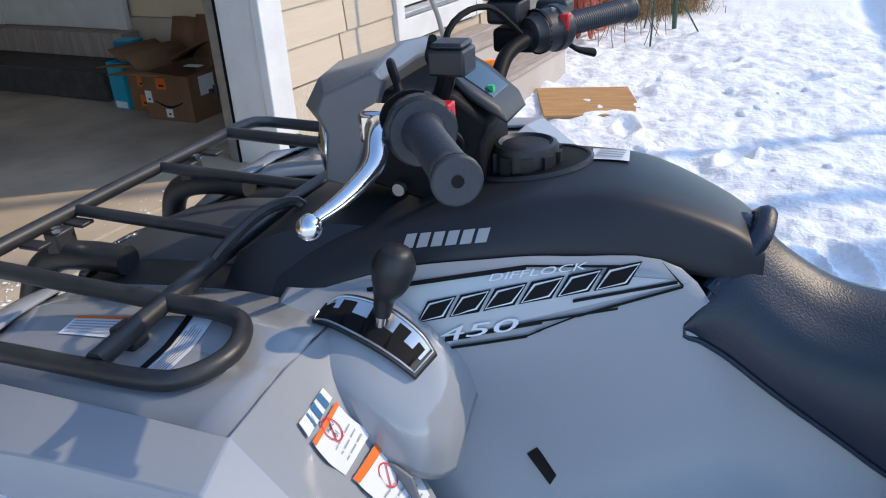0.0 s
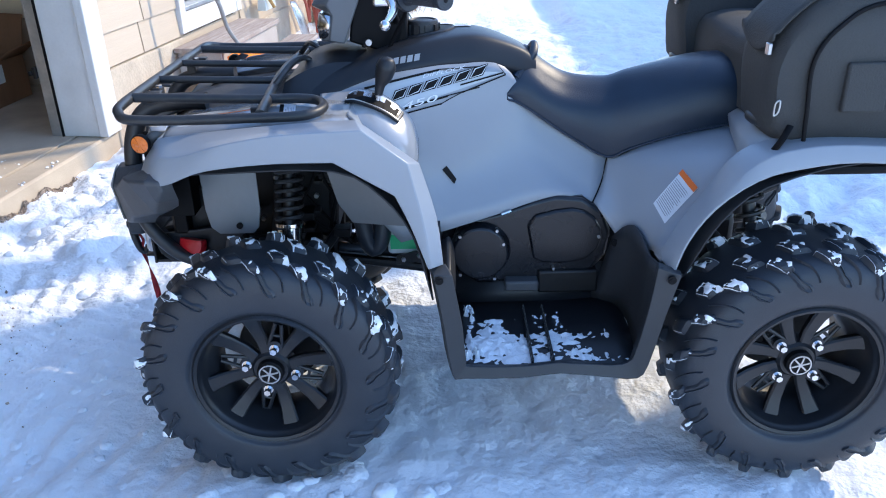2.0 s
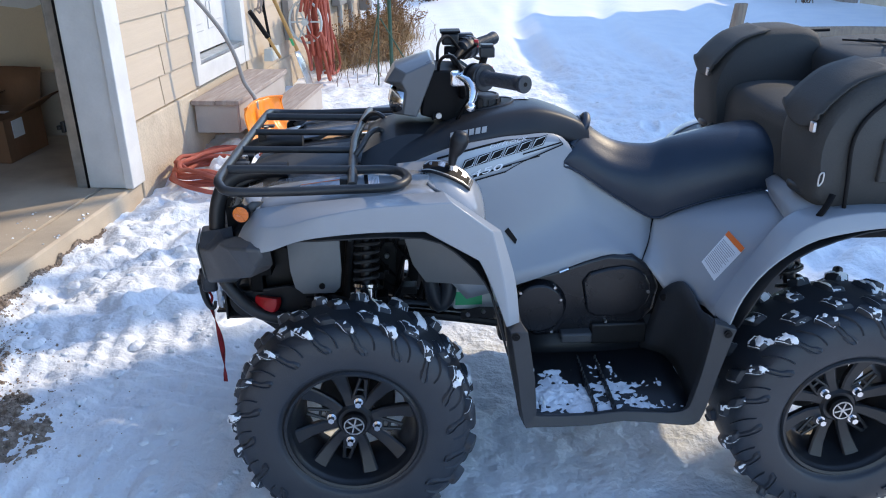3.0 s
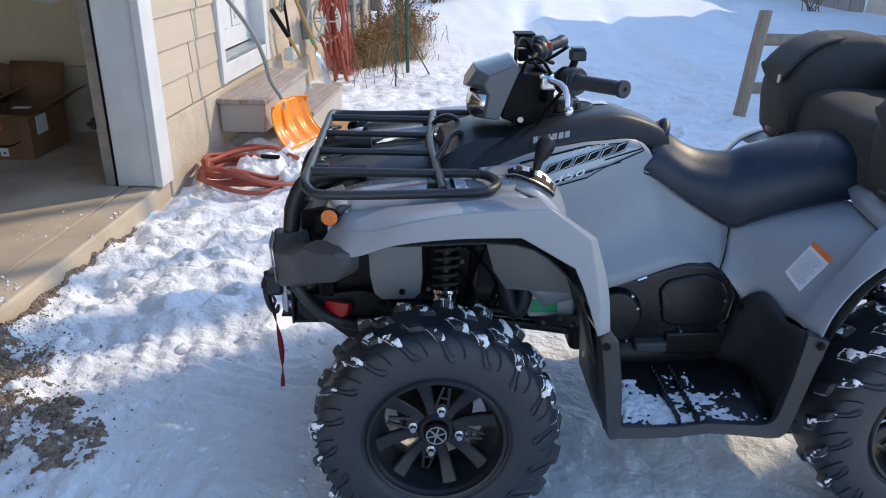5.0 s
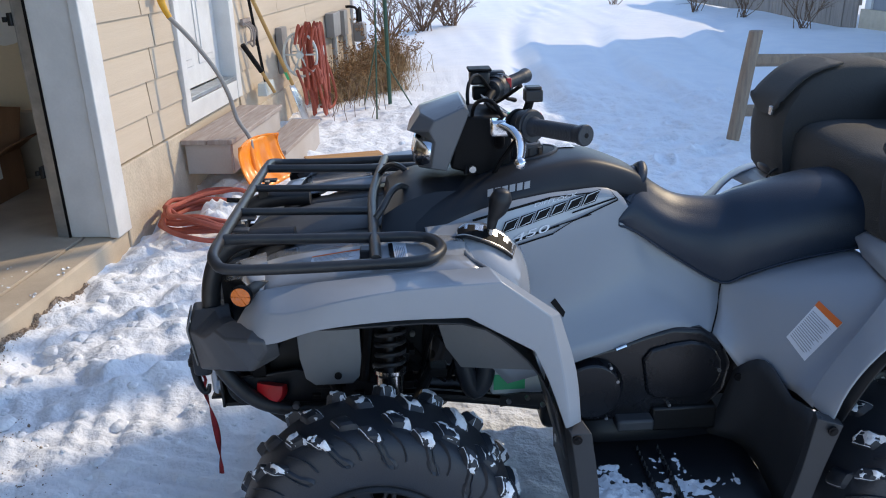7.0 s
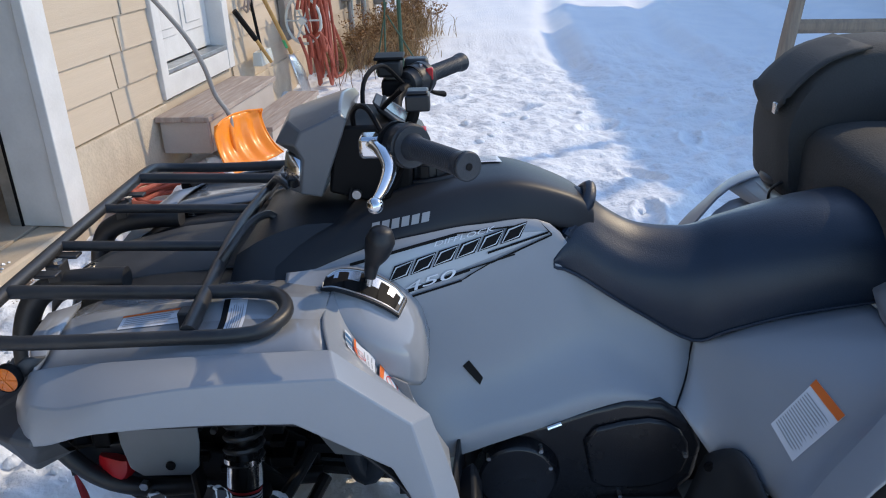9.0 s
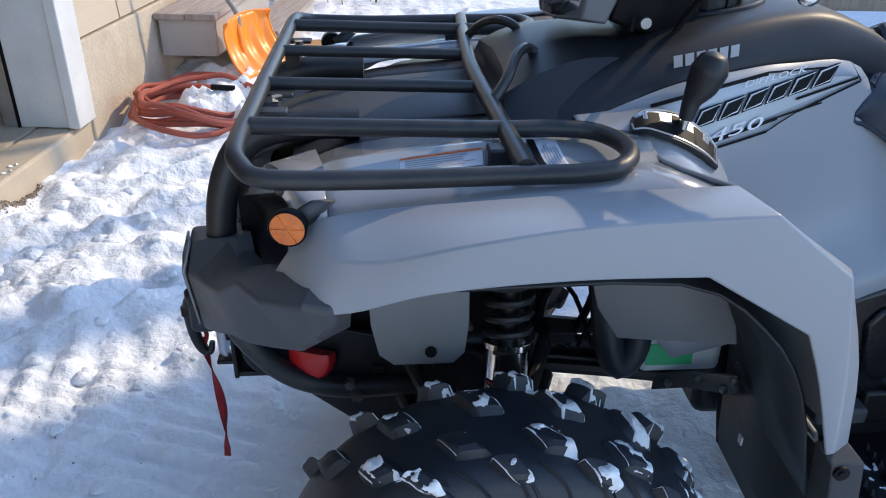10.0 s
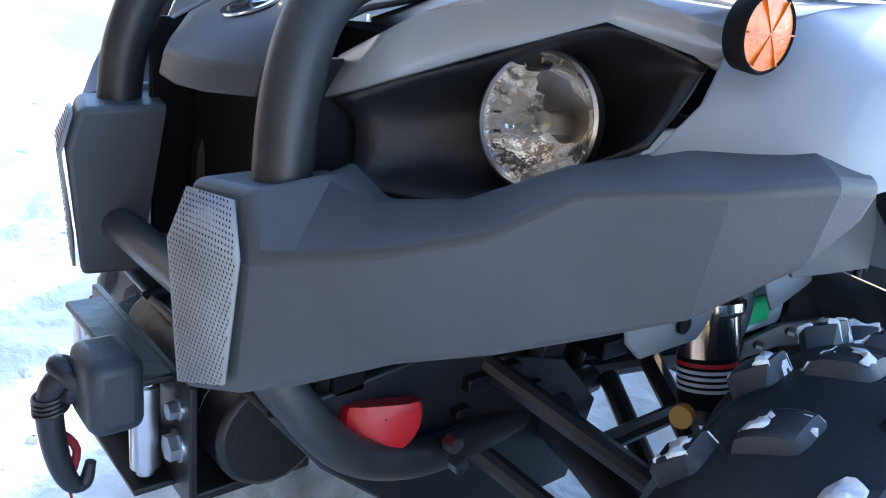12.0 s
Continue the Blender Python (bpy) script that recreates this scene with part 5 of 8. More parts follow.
def nose():
    # hood between the fenders, dropping to a sloped front with the badge
    hood = Shape().loft([
        [(-0.352, -0.09, 0.75), (-0.376, -0.045, 0.747), (-0.381, 0.0, 0.746), (-0.376, 0.045, 0.747), (-0.352, 0.09, 0.75)],
        [(-0.348, -0.094, 0.772), (-0.37, -0.047, 0.769), (-0.375, 0.0, 0.768), (-0.37, 0.047, 0.769), (-0.348, 0.094, 0.772)],
        [(-0.325, -0.104, 0.797), (-0.338, -0.05, 0.8), (-0.34, 0.0, 0.801), (-0.338, 0.05, 0.8), (-0.325, 0.104, 0.797)],
        [(-0.27, -0.115, 0.824), (-0.27, -0.06, 0.829), (-0.27, 0.0, 0.831), (-0.27, 0.06, 0.829), (-0.27, 0.115, 0.824)],
        [(-0.15, -0.12, 0.85), (-0.15, -0.06, 0.856), (-0.15, 0.0, 0.858), (-0.15, 0.06, 0.856), (-0.15, 0.12, 0.85)],
        [(0.06, -0.12, 0.868), (0.06, -0.06, 0.878), (0.06, 0.0, 0.88), (0.06, 0.06, 0.878), (0.06, 0.12, 0.868)]])
    part("hood", hood, "trim", quad, "dark grey hood with bevelled front", solid=0.006, bevel=0.003, angle=25)
    hs = Shape().loft([[(-0.265, -0.11, 0.815), (-0.265, -0.22, 0.81)], [(-0.15, -0.118, 0.85), (-0.15, -0.22, 0.84)], [(0.06, -0.118, 0.862), (0.06, -0.22, 0.862)]], n=3)
    both("hood_side", hs, "black", "black panel beside the hood", solid=0.004)
    tops = [BVHTree.FromPolygons([V(*q) for q in hood.v], hood.f).ray_cast(V(x, y, 1.2), V(0, 0, -1))[0] for x, y in ((-0.338, -0.004), (-0.296, -0.004), (-0.316, -0.004))]
    slope = (tops[1] - tops[0]).normalized()
    facing = V(-slope.z, 0, slope.x)
    bm_ = Matrix.Translation(tops[2] + facing * 0.0015) @ V(0, -1, 0).rotation_difference(facing).to_matrix().to_4x4() @ Matrix.Diagonal((0.88, 0.45, 0.88, 1))
    em = Shape().lathe([(0.001, -0.006), (0.026, -0.006), (0.03, -0.002), (0.031, 0.004)], 32, bm_)
    eb = part("badge", em, "ink", quad, "round dark badge with silver ring")
    em2 = Shape()
    mm = bm_
    em2.lathe([(0.03, -0.004), (0.03, -0.009), (0.024, -0.009), (0.024, -0.006)], 32, mm)
    for k in range(3):
        em2.box((-0.023, -0.009, -0.0014), (0.023, -0.006, 0.0014), mm @ Matrix.Rotation(math.pi / 3 * k + 0.5, 4, "Y"))
    part("badge_ring", em2, "chrome", eb, "chromed ring and bars")
    # solid near-black block stands for the deep shade between the bumper wings
    part("grille", Shape().box((-0.305, -0.15, 0.5), (-0.27, 0.15, 0.775)).box((-0.27, -0.16, 0.56), (-0.24, 0.16, 0.74)),
         "ink", quad, "near-black block for the deep shade in the front opening", bevel=0.003)
    both("grille_side", Shape().box((-0.345, 0.158, 0.56), (-0.24, 0.166, 0.79)), "ink", "dark side wall of the grille opening", bevel=0.002)
    # headlight bezel: a dark eye in the fender's front corner
    bz = Shape().loft([
        [(-0.332, -0.17, 0.763), (-0.302, -0.21, 0.784), (-0.272, -0.26, 0.805), (-0.252, -0.338, 0.834), (-0.222, -0.394, 0.818)],
        [(-0.318, -0.172, 0.75), (-0.268, -0.215, 0.775), (-0.232, -0.275, 0.8), (-0.222, -0.335, 0.817), (-0.226, -0.391, 0.812)],
        [(-0.315, -0.174, 0.735), (-0.252, -0.215, 0.755), (-0.215, -0.275, 0.772), (-0.212, -0.335, 0.785), (-0.236, -0.391, 0.8)],
        [(-0.318, -0.176, 0.715), (-0.262, -0.22, 0.722), (-0.225, -0.28, 0.722), (-0.222, -0.34, 0.745), (-0.25, -0.39, 0.785)],
        [(-0.328, -0.178, 0.7), (-0.312, -0.225, 0.704), (-0.294, -0.29, 0.714), (-0.272, -0.352, 0.75), (-0.262, -0.389, 0.772)]], n=3, m=4)
    both("headlight_bezel", bz, "black", "black headlight surround", solid=0.004, angle=40)
    brow = Shape().loft([
        [(-0.337, -0.166, 0.762), (-0.306, -0.21, 0.784), (-0.277, -0.258, 0.806), (-0.255, -0.34, 0.836), (-0.223, -0.396, 0.82)],
        [(-0.322, -0.158, 0.79), (-0.29, -0.205, 0.825), (-0.27, -0.26, 0.84), (-0.247, -0.342, 0.852), (-0.215, -0.41, 0.835)],
        [(-0.25, -0.165, 0.826), (-0.225, -0.22, 0.848), (-0.21, -0.30, 0.857), (-0.205, -0.36, 0.855), (-0.198, -0.428, 0.846)]])
    both("headlight_brow", brow, "gloss", "grey lip over the headlight", solid=0.005, angle=12)
    for sgn in (-1, 1):
        m = Matrix.Translation((-0.232, sgn * 0.29, 0.766)) @ Matrix.Rotation(radians(sgn * 79), 4, "Z") @ Matrix.Rotation(radians(-6), 4, "X") @ Matrix.Scale(0.76, 4)
        if sgn > 0:
            m = m @ Matrix.Rotation(math.pi, 4, "Z")
        bowl = Shape().lathe([(0.057, -0.03), (0.052, -0.012), (0.04, 0.01), (0.02, 0.025), (0.001, 0.03)], 40, m)
        hl = part("headlight", bowl, "bowl", quad, "round chrome headlight reflector bowl")
        bl = Shape().lathe([(0.001, -0.022), (0.009, -0.02), (0.011, 0.0), (0.011, 0.028)], 20, m)
        part("bulb_shield", bl, "steel", hl, "bright bulb shield")
        fa = Shape()
        for k in range(18):
            w = 2 * math.pi * k / 18
            fa.box((0.05, -0.024, -0.0012), (0.056, -0.012, 0.0012), m @ Matrix.Rotation(w, 4, "Y"))
        part("bowl_rib", fa, "chrome", hl)
        rg = Shape().lathe([(0.061, -0.02), (0.061, -0.032), (0.058, -0.034), (0.0565, -0.03)], 40, m)
        part("headlight_ring", rg, "steel", hl, "thin bright headlight ring")
        ln = Shape().lathe([(0.001, -0.044), (0.03, -0.042), (0.05, -0.036), (0.0575, -0.03), (0.0575, -0.027), (0.05, -0.032), (0.03, -0.038), (0.001, -0.04)], 40, m)
        lo = part("lens", ln, "lens", hl, "clear headlight lens")
        lo.visible_shadow = False
        # amber side reflector on its stem
        mr = Matrix.Translation((-0.241, sgn * 0.432, 0.84)) @ Matrix.Rotation(radians(sgn * 7), 4, "Z") @ Matrix.Scale(0.78, 4)
        if sgn > 0:
            mr = mr @ Matrix.Rotation(math.pi, 4, "Z")
        rf = part("side_reflector", Shape().lathe([(0.001, 0.012), (0.026, 0.012), (0.0275, -0.003), (0.026, -0.006), (0.0245, -0.004)], 36, mr), "ink", quad, "black round reflector housing")
        am = Shape().lathe([(0.001, -0.0065), (0.012, -0.006), (0.0245, -0.0045)], 36, mr)
        part("reflector_lens", am, "amber", rf, "amber ribbed reflector lens", angle=80)
        rb = Shape()
        for k in range(3):
            rb.box((-0.024, -0.0072, -0.0005), (0.024, -0.005, 0.0005), mr @ Matrix.Rotation(math.pi / 3 * k, 4, "Y"))
        part("reflector_rib", rb, "amber", rf)
        part("reflector_bracket", Shape().loft([[(-0.215, sgn * 0.42, 0.865), (-0.238, sgn * 0.419, 0.85)], [(-0.19, sgn * 0.41, 0.862), (-0.225, sgn * 0.416, 0.832)]]), "trim", quad, "dark reflector bracket", solid=0.006)


nose()


def bumper():
    # wing: from the meshed front plate round to the fender, in three bands
    # each station: inner top, top edge, crease, bottom edge, tucked-in bottom
    st = [
        [(-0.34, -0.128, 0.705), (-0.422, -0.134, 0.703), (-0.436, -0.132, 0.662), (-0.428, -0.128, 0.535), (-0.37, -0.13, 0.53)],
        [(-0.335, -0.185, 0.712), (-0.408, -0.192, 0.707), (-0.417, -0.217, 0.668), (-0.412, -0.186, 0.553), (-0.36, -0.17, 0.545)],
        [(-0.328, -0.19, 0.722), (-0.352, -0.205, 0.717), (-0.401, -0.238, 0.674), (-0.386, -0.226, 0.572), (-0.335, -0.205, 0.56)],
        [(-0.318, -0.225, 0.702), (-0.338, -0.235, 0.706), (-0.374, -0.297, 0.694), (-0.352, -0.288, 0.608), (-0.30, -0.26, 0.6)],
        [(-0.29, -0.28, 0.71), (-0.316, -0.30, 0.722), (-0.346, -0.352, 0.718), (-0.318, -0.345, 0.632), (-0.27, -0.31, 0.625)],
        [(-0.262, -0.34, 0.745), (-0.284, -0.352, 0.754), (-0.316, -0.389, 0.75), (-0.282, -0.386, 0.652), (-0.23, -0.34, 0.65)],
        [(-0.225, -0.40, 0.765), (-0.252, -0.405, 0.775), (-0.279, -0.456, 0.764), (-0.24, -0.425, 0.672), (-0.2, -0.38, 0.675)],
        [(-0.195, -0.44, 0.778), (-0.214, -0.452, 0.789), (-0.228, -0.487, 0.772), (-0.214, -0.472, 0.718), (-0.18, -0.43, 0.71)],
        [(-0.178, -0.46, 0.776), (-0.186, -0.478, 0.782), (-0.194, -0.494, 0.768), (-0.192, -0.487, 0.748), (-0.176, -0.46, 0.748)]]
    inn, top, mid, low, bot = ([q[k] for q in st] for k in range(5))
    w = Shape().loft([inn, top, mid, low, bot])
    w.add([inn[0], top[0], mid[0], low[0], bot[0]], [(0, 1, 2, 3, 4)])
    w.add([inn[-1], top[-1], mid[-1], low[-1], bot[-1]], [(4, 3, 2, 1, 0)])
    both("bumper_wing", w, "trim", "dark grey moulded bumper wing", bevel=0.006, angle=14, seg=3)
    # perforated plate on the wing's front, its holes in staggered rows
    cs = [V(-0.4245, -0.139, 0.697), V(-0.413, -0.186, 0.699), V(-0.4205, -0.211, 0.666), V(-0.4165, -0.184, 0.562), V(-0.4295, -0.134, 0.545), V(-0.437, -0.135, 0.66)]
    mp = Shape().add([c + V(-0.003, 0, 0) for c in cs], [(0, 1, 2, 5), (5, 2, 3, 4)])
    both("bumper_plate", mp, "mesh", "pale perforated front plate", solid=0.003)
    face = BVHTree.FromPolygons([c + V(-0.003, 0, 0) for c in cs], [(0, 1, 2, 5), (5, 2, 3, 4)])
    ho = Shape()
    for i in range(22):
        for j in range(44):
            y, z = -0.139 - 0.0036 * i - (0.0018 if j % 2 else 0), 0.55 + 0.0036 * j
            hit = face.ray_cast(V(-1, y, z), V(1, 0, 0))[0]
            if hit:
                ho.add([(hit.x - 0.0024, y + a, z + b) for a, b in ((0.0012, 0), (0, 0.0013), (-0.0012, 0), (0, -0.0013))], [(0, 1, 2, 3)])
    part("plate_hole", ho, "ink", quad, "dark perforations of the front plate", fix=False)
    part("plate_hole", ho.mirror(), "ink", quad, "dark perforations of the front plate", fix=False)
    # lower skid and frame
    sk = Shape().loft([[(-0.36, -0.13, 0.50), (-0.36, 0.13, 0.50)], [(-0.30, -0.15, 0.45), (-0.30, 0.15, 0.45)], [(-0.2, -0.12, 0.415), (-0.2, 0.12, 0.415)], [(-0.1, -0.05, 0.4), (-0.1, 0.05, 0.4)], [(0.34, -0.05, 0.35), (0.34, 0.05, 0.35)], [(0.48, -0.13, 0.31), (0.48, 0.13, 0.31)], [(0.9, -0.14, 0.29), (0.9, 0.14, 0.29)]], n=3)
    for sgn in (-1, 1):
        ck = Shape().prism([(-0.365, 0.5), (-0.31, 0.432), (-0.207, 0.345), (-0.1, 0.3), (0.04, 0.3), (0.07, 0.4), (0.0, 0.47), (-0.2, 0.52)], lambda x, z, d: (x, sgn * (0.138 + d), z), 0, 0.012)
        part("skid_cheek", ck, "black", quad, "black plastic side of the skid plate", bevel=0.003)
    part("skid_plate", sk, "black", quad, "black plastic skid plate", solid=0.008)
    fr = Shape()
    for sgn in (-1, 1):
        fr.tube([(-0.3, sgn * 0.13, 0.48), (-0.1, sgn * 0.1, 0.43), (0.1, sgn * 0.07, 0.39), (0.4, sgn * 0.08, 0.35), (0.55, sgn * 0.15, 0.34), (1.0, sgn * 0.15, 0.33), (1.4, sgn * 0.14, 0.5)], 0.016, 10, 4)
        fr.tube([(-0.3, sgn * 0.13, 0.48), (-0.28, sgn * 0.13, 0.7), (-0.1, sgn * 0.13, 0.78), (0.3, sgn * 0.13, 0.80)], 0.016, 10, 4)
        fr.tube([(-0.05, sgn * 0.135, 0.41), (0.0, sgn * 0.14, 0.78)], 0.014, 10, 1)
        fr.tube([(0.1, sgn * 0.08, 0.4), (0.14, sgn * 0.14, 0.8)], 0.014, 10, 1)
    fr.box((-0.28, -0.11, 0.48), (0.12, 0.11, 0.62))
    fr.box((-0.2, -0.12, 0.62), (0.1, 0.12, 0.8))
    part("frame", fr, "dark", quad, "black tubular steel frame")
    for sgn in (-1, 1):
        m = Matrix.Translation((-0.262, sgn * 0.168, 0.482)) @ Matrix.Rotation(radians(sgn * 20), 4, "Z")
        hk = Shape().lathe([(0.001, -0.010), (0.024, -0.009), (0.034, -0.005), (0.038, 0.002), (0.038, 0.014)], 32)
        for q in hk.v:
            q.z = min(q.z, 0.012)
        hm = m @ Matrix.Rotation(0 if sgn < 0 else math.pi, 4, "Z") @ Matrix.Rotation(radians(-12), 4, "X")
        hk.v = [hm @ q for q in hk.v]
        part("tow_hook", hk, "red", quad, "red recovery hook cover")


bumper()


def winch():
    rl = Shape().disc((-0.424, -0.034, 0.41), (0, 0, 1), 0.0135, 0.082, 20).disc((-0.424, -0.034, 0.402), (0, 0, 1), 0.0085, 0.1, 16)
    rl.disc((-0.424, -0.034, 0.494), (0, 0, 1), 0.012, 0.006, 6)
    wn = part("winch_roller", rl, "steel", quad, "bright steel winch fairlead roller", angle=30)
    part("winch_roller", Shape().disc((-0.424, 0.13, 0.402), (0, 0, 1), 0.0085, 0.1, 16).disc((-0.424, 0.13, 0.41), (0, 0, 1), 0.0135, 0.082, 20), "steel", wn)
    for z in (0.485, 0.425):
        part("cross_roller", Shape().tube([(-0.414, -0.018, z), (-0.414, 0.114, z)], 0.011, 14, 1), "steel", wn, "horizontal steel fairlead roller")
    fp = Shape().box((-0.404, -0.085, 0.385), (-0.396, 0.18, 0.505)).box((-0.44, -0.05, 0.497), (-0.396, 0.146, 0.504)).box((-0.44, -0.05, 0.39), (-0.396, 0.146, 0.397)).box((-0.4, -0.08, 0.385), (-0.28, 0.17, 0.395))
    part("fairlead_frame", fp, "dark", wn, "black fairlead frame", bevel=0.002)
    part("frame_tag", Shape().box((-0.4415, -0.047, 0.4975), (-0.4402, -0.018, 0.5035)), "paper", wn, "small pale maker's tag")
    for y, z, r in ((-0.063, 0.44, 0.0125), (-0.066, 0.478, 0.008), (0.16, 0.44, 0.0125)):
        part("fairlead_bolt", Shape().disc((-0.404, y, z), (-1, 0, 0), r * 1.25, 0.003, 16).disc((-0.407, y, z), (-1, 0, 0), r, 0.009, 6), "steel", wn, "large steel hex bolt", angle=25)
    part("winch_drum", Shape().disc((-0.33, -0.09, 0.45), (0, 1, 0), 0.045, 0.26, 24).disc((-0.33, -0.1, 0.45), (0, 1, 0), 0.055, 0.05, 24), "dark", wn, "black winch body", bevel=0.006)
    part("rope_stop", Shape().box((-0.475, -0.055, 0.458), (-0.428, 0.01, 0.528)), "rubber", wn, "black rubber rope stopper", bevel=0.012, seg=3)
    # rope eye, wound at the neck, and the long hook
    dz = -0.042
    hk = Shape().tube([(-0.455, -0.01, 0.54 + dz), (-0.48, 0.005, 0.535 + dz), (-0.49, 0.012, 0.51 + dz), (-0.487, 0.012, 0.46 + dz), (-0.477, 0.012, 0.425 + dz), (-0.464, 0.012, 0.42 + dz), (-0.458, 0.012, 0.44 + dz)], [0.010, 0.012, 0.012, 0.011, 0.009, 0.007, 0.005], 12, 4)
    hk.tube([(-0.472, -0.012, 0.535 + dz), (-0.484, 0.005, 0.548 + dz), (-0.472, 0.024, 0.535 + dz), (-0.476, 0.006, 0.518 + dz)], 0.009, 10, 4, closed=True)
    part("winch_hook", hk, "black", wn, "black winch hook")
    for k in range(4):
        w = Shape().tube([(-0.489 + 0.014 * math.cos(q), 0.012 + 0.014 * math.sin(q), 0.462 + 0.0045 * k + 0.003 * math.cos(q)) for q in [2 * math.pi * i / 12 for i in range(12)]], 0.002, 6, 2, closed=True)
        part("whipping", w, "rack", wn, "cord wound round the hook's neck")
    # twisted red pull strap
    rows = []
    for i in range(26):
        u = i / 25
        c = V(-0.478 + 0.012 * math.sin(u * 3), 0.014 + 0.05 * u, 0.405 - 0.325 * u)
        a = 0.6 + 5.5 * u
        w = 0.0085 if 0.06 < u < 0.94 else 0.007
        t = V(math.cos(a), math.sin(a), 0) * w
        rows.append([c - t, c + t])
    part("pull_strap", Shape().loft(rows), "strap", wn, "red webbing pull strap", solid=0.002)
    lp = Shape().tube([(-0.482, 0.02, 0.43), (-0.492, 0.012, 0.41), (-0.48, 0.012, 0.385), (-0.468, 0.018, 0.41)], 0.004, 8, 4, closed=True)
    part("strap_loop", lp, "strap", wn, "red strap loop")


winch()


def running_gear():
    for sgn in (-1, 1):
        co = Shape()
        pts = []
        top, bot = V(0.04, sgn * 0.235, 0.78), V(0.025, sgn * 0.315, 0.47)
        ax = (bot - top).normalized()
        a = ax.orthogonal().normalized()
        b = ax.cross(a)
        L = (bot - top).length
        for i in range(8 * 12 + 1):
            w = 2 * math.pi * i / 12
            pts.append(top + ax * (0.03 + (L - 0.14) * i / 96) + 0.031 * (math.cos(w) * a + math.sin(w) * b))
        co.tube(pts, 0.0055, 7, 1)
        sp = part("shock_spring", co, "rack", quad, "black coil spring of the shock absorber")
        bo = Shape().tube([tuple(top), tuple(top + ax * (L - 0.1))], 0.015, 12, 1).tube([tuple(bot - ax * 0.11), tuple(bot)], 0.02, 14, 1)
        part("damper", bo, "dark", sp, "dark damper body")
        part("spring_seat", Shape().disc(bot - ax * 0.12, ax, 0.036, 0.008, 28).disc(bot - ax * 0.112, ax, 0.031, 0.045, 28), "chrome", sp, "bright spring seat")
        part("spring_seat", Shape().disc(top + ax * 0.02, ax, 0.034, 0.01, 24), "rack", sp)
        part("damper_sleeve", Shape().disc(bot - ax * 0.067, ax, 0.0285, 0.05, 28), "ink", sp, "black damper sleeve")
        part("damper_label", Shape().disc(bot - ax * 0.062, ax, 0.0289, 0.004, 28), "inkred", sp, "red line round the damper")
        for k in range(4):
            part("damper_label", Shape().disc(bot - ax * (0.055 - 0.006 * k), ax, 0.0289, 0.0032, 28), "label", sp, "pale line round the damper")
        hub = V(0, sgn * 0.40, 0.31)
        for z0, z1 in ((0.40, 0.27), (0.50, 0.38)):
            aa = Shape()
            aa.tube([(-0.13, sgn * 0.12, z0), tuple(hub + V(0, 0, z1 - 0.31))], 0.013, 10, 1)
            aa.tube([(0.13, sgn * 0.12, z0), tuple(hub + V(0, 0, z1 - 0.31))], 0.013, 10, 1)
            aa.tube([(-0.06, sgn * 0.26, (z0 + z1) / 2), (0.06, sgn * 0.26, (z0 + z1) / 2)], 0.01, 8, 1)
            part("control_arm", aa, "rack", quad, "black welded steel control arm")
        part("knuckle", Shape().box((-0.035, sgn * 0.40 - 0.03, 0.24), (0.035, sgn * 0.40 + 0.03, 0.41)).disc((0, sgn * 0.38, 0.31), (0, sgn, 0), 0.1, 0.03, 32), "dark", quad, "dark brake disc and knuckle", bevel=0.005)
        part("arm_bolt", Shape().disc((-0.02, sgn * 0.315, 0.49), (-1, sgn * 0.3, 0.1), 0.011, 0.012, 12), "yellow", quad, "yellow-capped bolt")
        ax_ = Shape().tube([(0.0, sgn * 0.1, 0.42), (0.0, sgn * 0.2, 0.37), (0.0, sgn * 0.38, 0.31)], [0.035, 0.022, 0.03], 14, 3)
        part("drive_shaft", ax_, "rubber", quad, "black drive shaft with rubber boots")
        ra = Shape()
        for z0, z1 in ((0.40, 0.27), (0.52, 0.38)):
            ra.tube([(WB - 0.15, sgn * 0.14, z0), (WB, sgn * 0.38, z1)], 0.014, 10, 1)
            ra.tube([(WB + 0.15, sgn * 0.14, z0), (WB, sgn * 0.38, z1)], 0.014, 10, 1)
        ra.disc((WB, sgn * 0.32, 0.31), (0, sgn, 0), 0.1, 0.05, 28)
        part("rear_arm", ra, "rack", quad, "black rear suspension arms")
        rs = Shape()
        top, bot = V(WB - 0.09, sgn * 0.24, 0.78), V(WB - 0.06, sgn * 0.33, 0.45)
        ax2 = (bot - top).normalized()
        a2 = ax2.orthogonal().normalized()
        b2 = ax2.cross(a2)
        rs.tube([tuple(top + ax2 * (0.03 + 0.0028 * i) + 0.032 * (math.cos(2 * math.pi * i / 12) * a2 + math.sin(2 * math.pi * i / 12) * b2)) for i in range(97)], 0.006, 7, 1)
        rs.tube([tuple(top), tuple(bot)], 0.016, 12, 1)
        part("rear_shock", rs, "rack", quad, "black rear shock absorber")
        # grey splash flaps ahead of and behind the front shock
        fa = Shape().loft([[(-0.165, sgn * 0.31, 0.76), (-0.03, sgn * 0.31, 0.77)], [(-0.16, sgn * 0.32, 0.64), (-0.028, sgn * 0.32, 0.64)], [(-0.15, sgn * 0.325, 0.595), (-0.034, sgn * 0.325, 0.595)],
                           [(-0.13, sgn * 0.325, 0.578), (-0.05, sgn * 0.325, 0.578)]])
        part("splash_flap", fa, "flap", quad, "grey plastic splash flap", solid=0.005, bevel=0.002)
        part("flap_rivet", Shape().disc((-0.08, sgn * 0.328, 0.60), (0, sgn, 0), 0.008, 0.004, 14), "ink", quad, "black rivet")
